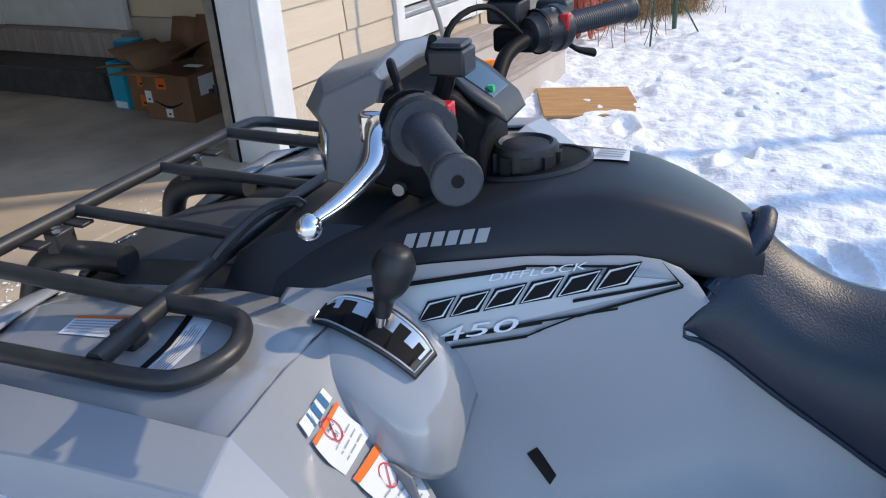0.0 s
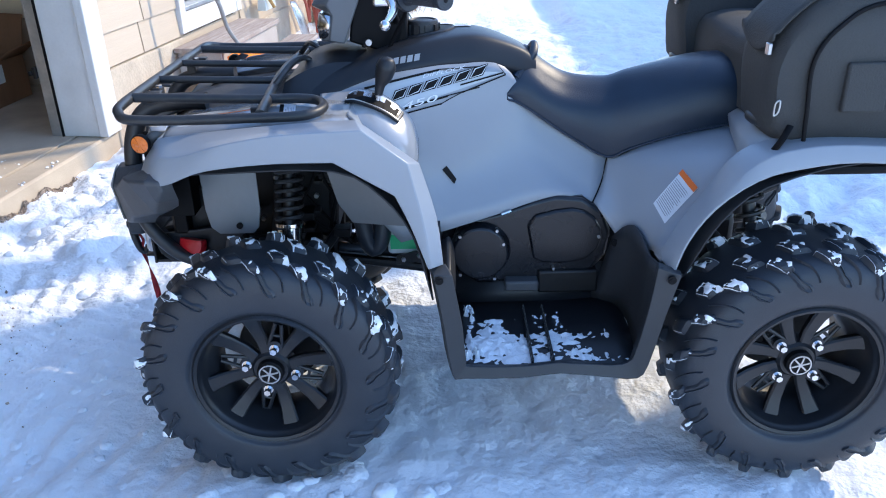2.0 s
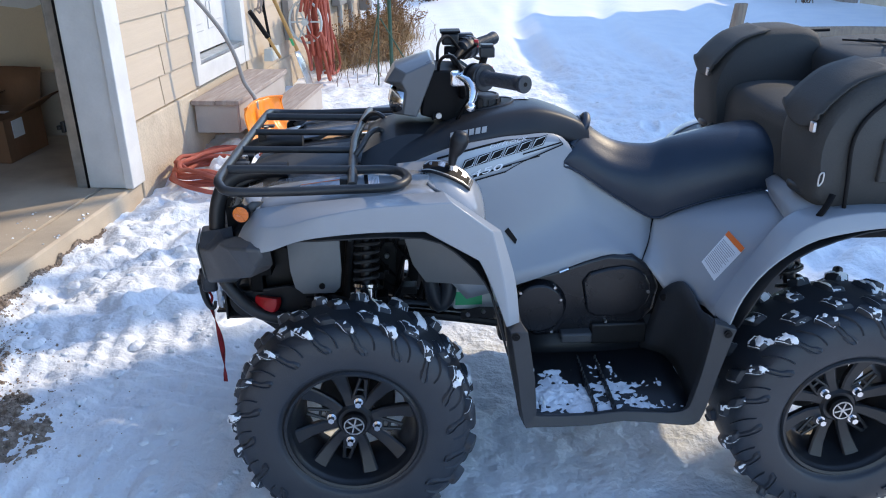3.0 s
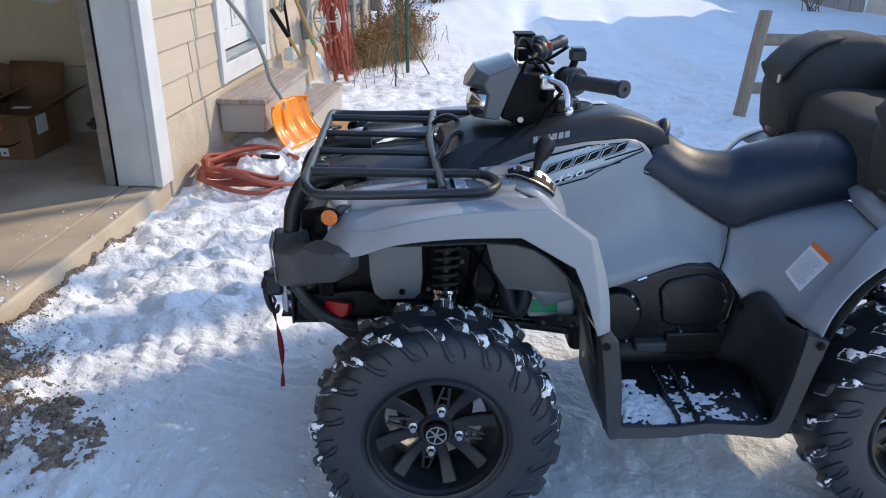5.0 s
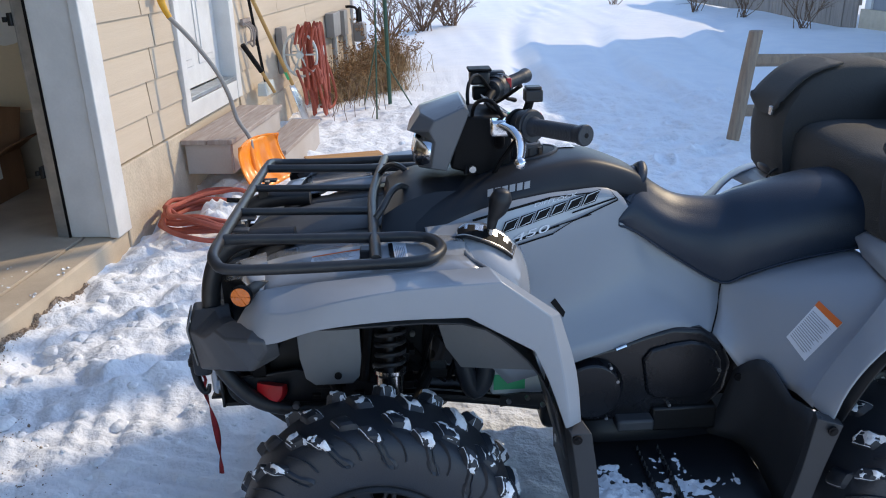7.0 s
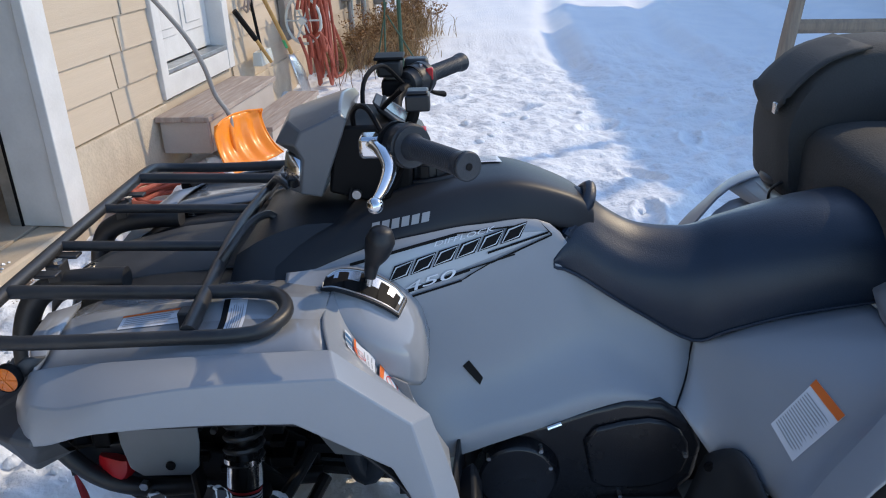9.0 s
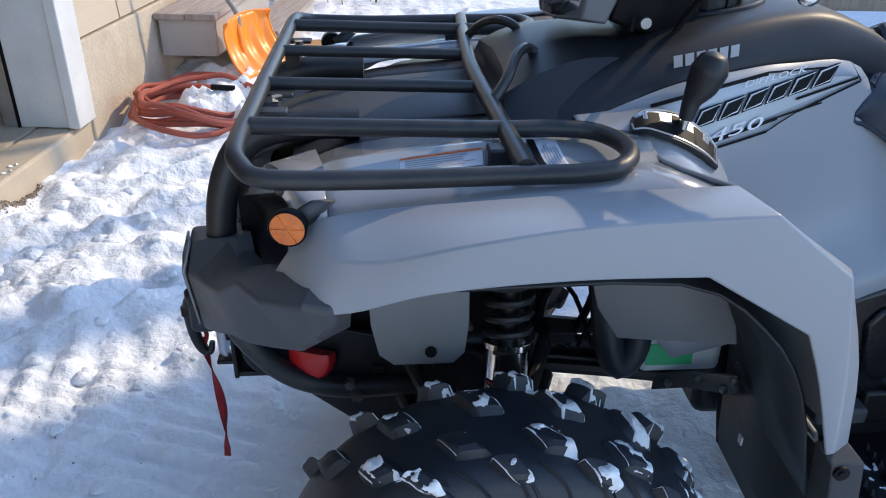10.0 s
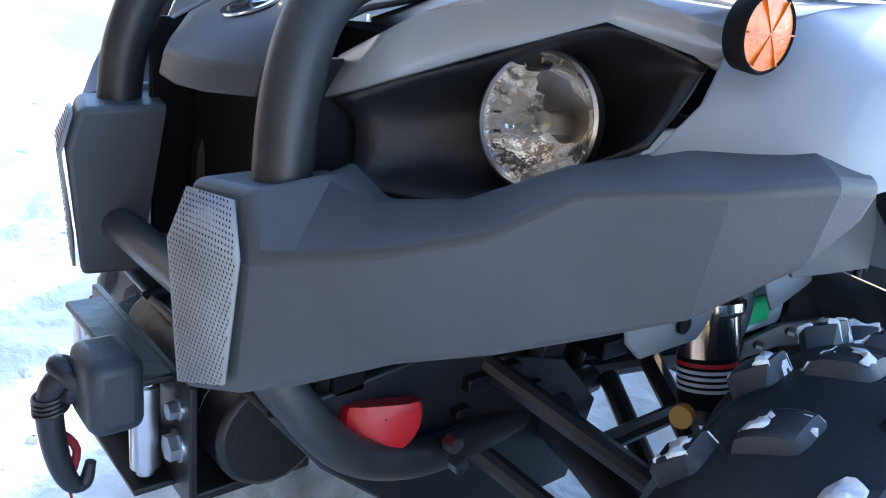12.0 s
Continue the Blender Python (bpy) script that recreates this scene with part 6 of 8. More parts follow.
        fb = Shape().loft([[(0.12, sgn * 0.285, 0.77), (0.23, sgn * 0.29, 0.775), (0.32, sgn * 0.3, 0.73)], [(0.135, sgn * 0.285, 0.71), (0.235, sgn * 0.29, 0.7), (0.335, sgn * 0.3, 0.67)], [(0.155, sgn * 0.285, 0.635), (0.25, sgn * 0.29, 0.63), (0.352, sgn * 0.3, 0.615)], [(0.188, sgn * 0.288, 0.585), (0.265, sgn * 0.29, 0.578), (0.36, sgn * 0.3, 0.575)]])
        part("splash_flap", fb, "flap", quad, "grey plastic splash flap", solid=0.005, bevel=0.002)
        hs = Shape().tube([(0.19, sgn * 0.17, 0.64), (0.205, sgn * 0.2, 0.52), (0.225, sgn * 0.205, 0.475), (0.25, sgn * 0.2, 0.51), (0.255, sgn * 0.18, 0.60)], 0.023, 12, 4)
        part("intake_duct", hs, "rubber", quad, "black rubber air duct")
    rv = Shape().box((0.262, -0.2, 0.452), (0.395, -0.13, 0.585))
    part("coolant_bottle", rv, "tank", quad, "milky plastic coolant bottle", bevel=0.012, seg=3)
    part("bottle_label", Shape().box((0.27, -0.2025, 0.47), (0.345, -0.2005, 0.51)), "green", quad, "green bottle label")
    br = Shape().loft([[(0.285, -0.205, 0.452), (0.285, -0.205, 0.425)], [(0.335, -0.225, 0.475), (0.335, -0.225, 0.442)], [(0.4, -0.26, 0.488), (0.4, -0.26, 0.45)]])
    bo = part("bottle_bracket", br, "rack", quad, "black bracket below the coolant bottle", solid=0.006, bevel=0.002)
    for x, y, z in ((0.303, -0.214, 0.448), (0.345, -0.231, 0.466), (0.378, -0.25, 0.458), (0.39, -0.257, 0.478)):
        part("bracket_bolt", Shape().disc((x, y - 0.003, z), (0.3, -1, 0), 0.006, 0.008, 6), "steel", bo, "bright bolt")
    part("white_tag", Shape().box((0.402, -0.30, 0.383), (0.4045, -0.288, 0.398)), "paper", quad, "small white sticker")
    rng = random.Random(8)
    for k in range(9):
        cb = Shape()
        y = -0.12 - 0.02 * rng.random()
        x = rng.uniform(0.02, 0.28)
        cb.tube([(x, y, 0.78), (x + rng.uniform(-0.06, 0.06), y - 0.03 * rng.random(), 0.66), (x + rng.uniform(-0.08, 0.1), y, 0.56), (x + rng.uniform(-0.05, 0.1), y + 0.02, 0.45)], rng.uniform(0.003, 0.008), 7, 4)
        part("cable", cb, "ink", quad, "black cable")
    for k in range(26):
        mt = Shape()
        x, z = rng.uniform(-0.2, 0.35), rng.uniform(0.44, 0.72)
        s = rng.uniform(0.008, 0.022)
        mt.box((x, -0.15 - rng.random() * 0.03, z), (x + s * 2, -0.12, z + s))
        part("fitting", mt, "dark", quad, "small dark fitting", bevel=0.002)
    for k in range(7):
        x, z = rng.uniform(-0.15, 0.3), rng.uniform(0.46, 0.7)
        part("frame_bolt", Shape().disc((x, -0.158, z), (0, -1, 0), 0.0065, 0.012, 6), "steel", quad, "bright bolt")
    for x, z in ((-0.2, 0.45), (-0.19, 0.425)):
        part("frame_bolt", Shape().disc((x, -0.19, z), (0, -1, 0), 0.009, 0.012, 6), "steel", quad, "bright bolt")


running_gear()


def handlebar():
    # headlight pod
    side = {0.106: ((0.138, 1.078), (0.15, 1.1), (0.219, 1.13), (0.229, 1.117), (0.176, 0.985), (0.14, 0.992), (0.15, 1.052)),
            0.06: ((0.095, 1.072), (0.12, 1.109), (0.215, 1.138), (0.228, 1.12), (0.173, 0.978), (0.112, 0.985), (0.13, 1.056)),
            0.0: ((0.088, 1.06), (0.115, 1.115), (0.212, 1.144), (0.228, 1.124), (0.173, 0.975), (0.106, 0.98), (0.122, 1.046))}
    pod = Shape().loft([[(x, y, z) for x, z in side[abs(y)]] for y in (-0.106, -0.06, 0.0, 0.06, 0.106)], ring=True, ends=True)
    pd = part("headlight_pod", pod, "pod", quad, "angular grey headlight pod on the handlebar", bevel=0.003, angle=18)
    ln = Shape().loft([[(0.145, -0.098, 1.05), (0.113, -0.056, 1.053), (0.105, 0, 1.044), (0.113, 0.056, 1.053), (0.145, 0.098, 1.05)],
                       [(0.14, -0.097, 1.02), (0.106, -0.056, 1.02), (0.099, 0, 1.016), (0.106, 0.056, 1.02), (0.14, 0.097, 1.02)],
                       [(0.138, -0.094, 0.996), (0.11, -0.055, 0.99), (0.104, 0, 0.986), (0.11, 0.055, 0.99), (0.138, 0.094, 0.996)]])
    part("pod_lamp", ln, "chrome", pd, "clear chrome-backed pod lamp", solid=0.004)
    bk = Shape().loft([
        [(0.205, -0.092, 1.105), (0.205, 0.092, 1.105), (0.185, 0.085, 0.985), (0.185, -0.085, 0.985)],
        [(0.30, -0.075, 1.1), (0.30, 0.075, 1.1), (0.255, 0.07, 0.96), (0.255, -0.07, 0.96)],
        [(0.335, -0.05, 1.06), (0.335, 0.05, 1.06), (0.30, 0.05, 0.95), (0.30, -0.05, 0.95)]], ring=True, ends=True)
    part("pod_back", bk, "ink", pd, "black back of the headlight pod", bevel=0.006, angle=25)
    mt = Shape().prism([(-0.045, -0.06), (0.045, -0.06), (0.055, 0.0), (0.04, 0.055), (-0.04, 0.055), (-0.055, 0.0)],
                       lambda a, b, d: (0.285 - b * 0.72 - d * 0.5 + 0.03, a, 1.085 + b * 0.5 + d), 0, 0.022)
    me = part("meter", mt, "black", quad, "black digital instrument pod", bevel=0.006)
    sc = Shape().prism([(-0.03, -0.045), (0.03, -0.045), (0.034, 0.0), (0.024, 0.03), (-0.024, 0.03), (-0.034, 0.0)],
                       lambda a, b, d: (0.285 - b * 0.72 - d * 0.5 + 0.03, a, 1.085 + b * 0.5 + d), 0.0225, 0.024)
    part("screen", sc, "screen", me, "dark blue display glass")
    part("indicator", Shape().box((0.325, -0.02, 1.085), (0.333, -0.012, 1.096)), "green", me, "green indicator light")
    bar = Shape().tube([(0.30, 0.0, 1.03), (0.30, -0.07, 1.035), (0.295, -0.12, 1.075), (0.30, -0.17, 1.10), (0.335, -0.24, 1.113), (0.38, -0.31, 1.118), (0.42, -0.378, 1.12)], 0.011, 12, 4)
    bb = part("handlebar", bar, "ink", quad, "black steel handlebar")
    part("bar_half", bar.mirror(), "ink", bb)
    part("bar_mount", Shape().box((0.27, -0.05, 0.93), (0.33, 0.05, 1.045)), "ink", bb, bevel=0.006)
    for sgn in (-1, 1):
        S = lambda x, y, z: (x, sgn * y, z)
        e0, e1 = V(*S(0.345, 0.262, 1.114)), V(*S(0.424, 0.385, 1.12))
        d = (e1 - e0).normalized()
        us = [0.0, 0.03, 0.1] + [0.1 + 0.01 * i for i in range(1, 76)] + [0.9, 0.94, 1.0]
        rad = [0.0215, 0.0205, 0.0175] + [0.0166 + 0.0007 * (i % 3 == 1) for i in range(75)] + [0.0168, 0.0195, 0.0205]
        gr = Shape().tube([tuple(e0.lerp(e1 - d * 0.002, u)) for u in us], rad, 24, 1)
        g = part("grip", gr, "rubber", bb, "ribbed black rubber grip", angle=25)
        part("grip_end", Shape().disc(e1 - d * 0.002, d, 0.0205, 0.006, 24), "rubber", g, bevel=0.002)
        part("grip_hole", Shape().disc(e1 + d * 0.0042, d, 0.005, 0.0008, 12), "ink", g)
        sw = Shape().tube([tuple(e0 - d * q) for q in (0.066, 0.062, 0.05, 0.046, 0.02, 0.016, 0.004, 0.0)], [0.017, 0.024, 0.026, 0.029, 0.031, 0.034, 0.034, 0.028], 24, 1)
        so = part("switch_box", sw, "black", bb, "black handlebar switch housing", angle=30)
        part("clamp", Shape().disc(e0 - d * 0.042 + V(-0.004, 0, 0), d, 0.0325, 0.006, 24), "ink", so)
        part("clamp_screw", Shape().disc(e0 - d * 0.03 + V(0.012, 0, 0.028), (0.3, 0, 1), 0.004, 0.004, 10), "steel", so)
        part("flange", Shape().disc(e0 - d * 0.002, d, 0.031, 0.005, 28), "rubber", so)
        sb = e0 - d * 0.028 + V(0.026, 0, 0.012)
        part("switch", Shape().box((sb.x - 0.004, sb.y - 0.009, sb.z - 0.012), (sb.x + 0.01, sb.y + 0.009, sb.z + 0.012)), "red", so, "red kill switch", bevel=0.002)
        # brake lever ahead of the grip
        lv = Shape().tube([S(0.276, 0.2, 1.106), S(0.288, 0.24, 1.112), S(0.304, 0.275, 1.11), S(0.313, 0.302, 1.097), S(0.312, 0.33, 1.089), S(0.306, 0.365, 1.081), S(0.299, 0.392, 1.077)],
                          [0.013, 0.0125, 0.012, 0.0105, 0.0095, 0.008, 0.006], 12, 4, flat=0.7)
        lo = part("brake_lever", lv, "chrome" if sgn < 0 else "ink", bb, "polished brake lever" if sgn < 0 else "black brake lever")
        part("lever_ball", Shape().ball(S(0.30, 0.402, 1.075), 0.0115), "chrome" if sgn < 0 else "ink", lo)
        part("lever_perch", Shape().box((0.262, sgn * 0.215 - 0.02, 1.088), (0.325, sgn * 0.215 + 0.02, 1.122)), "chrome" if sgn < 0 else "ink", lo, bevel=0.006)
    # fluid reservoir and mirror-like box on the right, small box on a stalk on the left
    rs = Shape().box((0.255, 0.19, 1.128), (0.305, 0.25, 1.162))
    part("reservoir", rs, "black", bb, "black brake fluid reservoir", bevel=0.006)
    part("reservoir_cap", Shape().box((0.25, 0.186, 1.162), (0.31, 0.254, 1.169)), "ink", bb, bevel=0.003)
    st = Shape().tube([(0.335, -0.2, 1.12), (0.345, -0.2, 1.145), (0.352, -0.2, 1.17)], 0.009, 10, 2)
    ph = part("accessory_stalk", st, "ink", bb, "thin black stalk")
    part("accessory_box", Shape().box((0.335, -0.22, 1.155), (0.372, -0.184, 1.18)).box((0.337, -0.218, 1.18), (0.37, -0.186, 1.186)), "black", ph, "small black accessory box", bevel=0.004)
    # throttle box and thumb lever on the right
    part("throttle_box", Shape().box((0.3, 0.265, 1.095), (0.36, 0.315, 1.15), taper=0.006), "black", bb, "black throttle housing", bevel=0.006)
    part("thumb_lever", Shape().tube([(0.335, 0.285, 1.1), (0.36, 0.3, 1.075), (0.385, 0.318, 1.065)], [0.006, 0.007, 0.011], 10, 4, flat=0.6), "ink", bb, "black thumb throttle")
    part("cable", Shape().tube([(0.30, -0.2, 1.11), (0.27, -0.16, 1.15), (0.24, -0.1, 1.13), (0.235, -0.06, 1.06), (0.22, -0.08, 0.97)], 0.0045, 8, 5), "ink", bb, "black control cable")
    part("cable", Shape().tube([(0.31, 0.2, 1.11), (0.27, 0.15, 1.16), (0.24, 0.08, 1.14), (0.24, 0.05, 1.05)], 0.0045, 8, 5), "ink", bb, "black control cable")
    part("cable", Shape().tube([(0.33, -0.19, 1.10), (0.33, -0.13, 1.06), (0.30, -0.09, 1.0), (0.27, -0.08, 0.94)], 0.005, 8, 5), "ink", bb, "black control cable")
    part("cable", Shape().tube([(0.33, -0.19, 1.185), (0.30, -0.13, 1.15), (0.285, -0.05, 1.125), (0.28, 0.05, 1.12)], 0.0045, 8, 5), "ink", bb, "black control cable")
    for c, ax, r in (((0.262, -0.085, 0.955), (0, -1, 0), 0.009), ((0.235, -0.09, 0.985), (0, -1, 0), 0.008), ((0.1, -0.163, 0.878), (0.2, -1, 0.4), 0.008)):
        part("shroud_bolt", Shape().disc(c, ax, r, 0.01, 12), "steel", quad, "bright button-head bolt")


handlebar()


def rear_bag():
    """A soft dark lounger bag strapped on the rear rack."""
    bag = thing("rack_bag", pose(1.13, 0, 0.8), "dark grey fabric lounger bag with padded arms on the rear rack", "bag")

    def arm(y0, y1, tilt):
        rows = []
        prof = [(0.0, 0.02), (-0.025, 0.10), (-0.03, 0.19), (0.0, 0.265), (0.05, 0.318), (0.12, 0.345), (0.19, 0.35), (0.26, 0.345), (0.3, 0.31), (0.31, 0.15), (0.3, 0.0), (0.14, -0.02)]
        for k, (u, g) in enumerate(((0, 0.035), (0.12, 0.008), (0.3, 0.0), (0.7, 0.0), (0.88, 0.008), (1, 0.035))):
            y = y0 + (y1 - y0) * u
            rows.append([(0.15 + (a - 0.15) * (1 - g * 2.2) + 0.006 * noise.noise(V(a * 9, y * 9, b * 9)), y + tilt * b + 0.008 * noise.noise(V(a * 7, 3, b * 7)),
                          0.16 + (b - 0.16) * (1 - g * 3.0)) for a, b in prof])
        return Shape().loft(rows, ring=True, ends=True, n=2, m=3)

    part("armrest", arm(-0.44, -0.23, -0.03), "fabric", bag, "rounded dark fabric armrest", angle=60)
    part("armrest", arm(0.24, 0.45, 0.03), "fabric", bag, "rounded dark fabric armrest", angle=60)
    cu = []
    for x, z0, z1 in ((0.015, 0.02, 0.15), (0.03, 0.0, 0.185), (0.10, 0.0, 0.20), (0.2, 0.0, 0.195), (0.30, 0.0, 0.19)):
        row = []
        for i in range(9):
            y = -0.25 + 0.5 * i / 8
            row.append((x, y, z1 + 0.012 * noise.noise(V(x * 12, y * 14, 2)) - 0.02 * (abs(y) > 0.22)))
        cu.append([(x, -0.25, z0)] + row + [(x, 0.25, z0)])
    # a flap that folds over the front of each arm, and a pocket on its side
    for y0, y1, side in ((-0.43, -0.245, -1), (0.254, 0.435, 1)):
        rows = []
        for i in range(9):
            u = i / 8
            y = y0 + (y1 - y0) * u
            low = 0.2 + 0.035 * (2 * u - 1) ** 2
            rows.append([(-0.033, y, low), (-0.033, y, low + 0.012), (-0.024, y, 0.25), (-0.003, y, 0.276), (0.05, y, 0.32), (0.13, y, 0.345)])
        part("flap", Shape().loft(rows, m=3), "fabric", bag, "folded fabric flap of the armrest", solid=0.005, angle=50)
    part("side_pocket", Shape().box((0.12, -0.458, 0.085), (0.21, -0.44, 0.19)), "fabric", bag, "flat dark side pocket", bevel=0.005)
    part("cushion", Shape().loft(cu, n=3, m=2, ends=True), "fabric", bag, "wrinkled dark fabric seat cushion", angle=70)
    bk = Shape().loft([[(x, -0.45, -0.01), (x + 0.01, -0.452, zt * 0.6), (x, -0.40, zt - 0.015), (x, -0.2, zt), (x, 0.2, zt), (x, 0.40, zt - 0.015), (x + 0.01, 0.462, zt * 0.6), (x, 0.46, -0.01)] for x, zt in ((0.27, 0.27), (0.3, 0.3), (0.42, 0.315), (0.6, 0.31), (0.72, 0.25))], n=3, m=3, ends=True)
    part("backrest", bk, "fabric", bag, "dark fabric backrest", angle=60)
    for y in (-0.4535, 0.462):
        ed = Shape().tube([(0.055, y, 0.0), (0.05, y, 0.09), (0.047, y, 0.195), (0.09, y, 0.265), (0.175, y, 0.308), (0.42, y, 0.315)], 0.005, 8, 5)
        part("piping", ed, "ink", bag, "black seam piping")
    lo = Shape().tube([(-0.03, -0.46, -0.03), (0.1, -0.465, -0.035), (0.45, -0.465, -0.035)], 0.012, 10, 4)
    part("ring", Shape().tube([(-0.016, -0.448, 0.105), (-0.008, -0.45, 0.112), (-0.008, -0.45, 0.09), (-0.016, -0.448, 0.08)], 0.002, 8, 4, closed=True), "steel", bag, "small steel strap ring")
    part("base_welt", lo, "ink", bag, "thick black welt along the base")
    for x, y, z in ((-0.038, 0.287, 0.218), (-0.038, -0.42, 0.215)):
        gm = Shape().box((x - 0.003, y - 0.009, z - 0.012), (x + 0.006, y + 0.009, z + 0.012))
        part("buckle", gm, "steel", bag, "small steel turn buckle", bevel=0.002)
    for ln in ([(0.02, -0.455, 0.06), (0.0, -0.468, 0.03), (-0.02, -0.46, -0.01), (-0.01, -0.43, -0.04)], [(0.0, 0.26, 0.07), (-0.03, 0.27, 0.04), (-0.02, 0.3, 0.0)]):
        part("strap", Shape().tube(ln, 0.008, 8, 4, flat=0.35), "ink", bag, "black webbing strap")
    for k in range(4):
        cr = Shape().tube([(0.33 + 0.05 * k, -0.22, 0.318), (0.36 + 0.03 * k, 0.0, 0.33), (0.34 + 0.05 * (3 - k), 0.22, 0.318)], 0.003, 6, 4)
        part("bungee", cr, "ink", bag, "black elastic cord over the top")
    # the rack under it
    r = Shape()
    for sgn in (-1, 1):
        r.tube([(1.16, sgn * 0.26, 0.845), (1.115, sgn * 0.32, 0.845), (1.14, sgn * 0.40, 0.845), (1.22, sgn * 0.42, 0.845), (1.75, sgn * 0.42, 0.845)], 0.0125, 12, 4)
    r.tube([(1.16, -0.26, 0.845), (1.16, 0.26, 0.845)], 0.0125, 12, 1).tube([(1.75, -0.42, 0.845), (1.75, 0.42, 0.845)], 0.0125, 12, 1)
    for sgn in (-1, 1):
        r.box((1.2, sgn * 0.3 - 0.02, 0.805), (1.24, sgn * 0.3 + 0.02, 0.845)).box((1.5, sgn * 0.3 - 0.02, 0.79), (1.54, sgn * 0.3 + 0.02, 0.845))
    part("rear_rack", r, "rack", quad, "black tubular rear rack")


rear_bag()


# -- lettering and stickers on the quad --


def tree_of(*names):
    sh = Shape()
    for ob in quad.children:
        if ob.name in names:
            sh.add([v.co for v in ob.data.vertices], [tuple(p.vertices) for p in ob.data.polygons])
    return BVHTree.FromPolygons(sh.v, sh.f)


def letters(body, size):
    """Flat letters as a shape in x and y."""
    cu = bpy.data.curves.new("text", "FONT")
    cu.body, cu.size, cu.resolution_u = body, size, 3
    ob = bpy.data.objects.new("text", cu)
    me = bpy.data.meshes.new_from_object(ob)
    sh = Shape().add([v.co for v in me.vertices], [tuple(p.vertices) for p in me.polygons])
    bpy.data.objects.remove(ob)
    bpy.data.meshes.remove(me)
    return sh


def quad_grid(a, b, c, d, n=6, m=3):
    """A patch between four corners, split so that it can follow a curved skin."""
    a, b, c, d = (Vector(q) for q in (a, b, c, d))
    return Shape().loft([[a.lerp(b, i / n).lerp(d.lerp(c, i / n), j / m) for j in range(m + 1)] for i in range(n + 1)])


def press(shape, tree, eye, off):
    """Lays a shape onto a skin, seen from eye, or onto its nearest point."""
    for i, q in enumerate(shape.v):
        way = (q - Vector(eye)).normalized() if eye else V(0, 0.6, -0.8)
        hit, nrm, _, _ = tree.ray_cast(Vector(eye), way) if eye else (None,) * 4
        if hit is None:
            hit, nrm, _, _ = tree.find_nearest(q)
        if nrm.dot(way) > 0:
            nrm = -nrm
        shape.v[i] = hit + nrm * off
    return shape


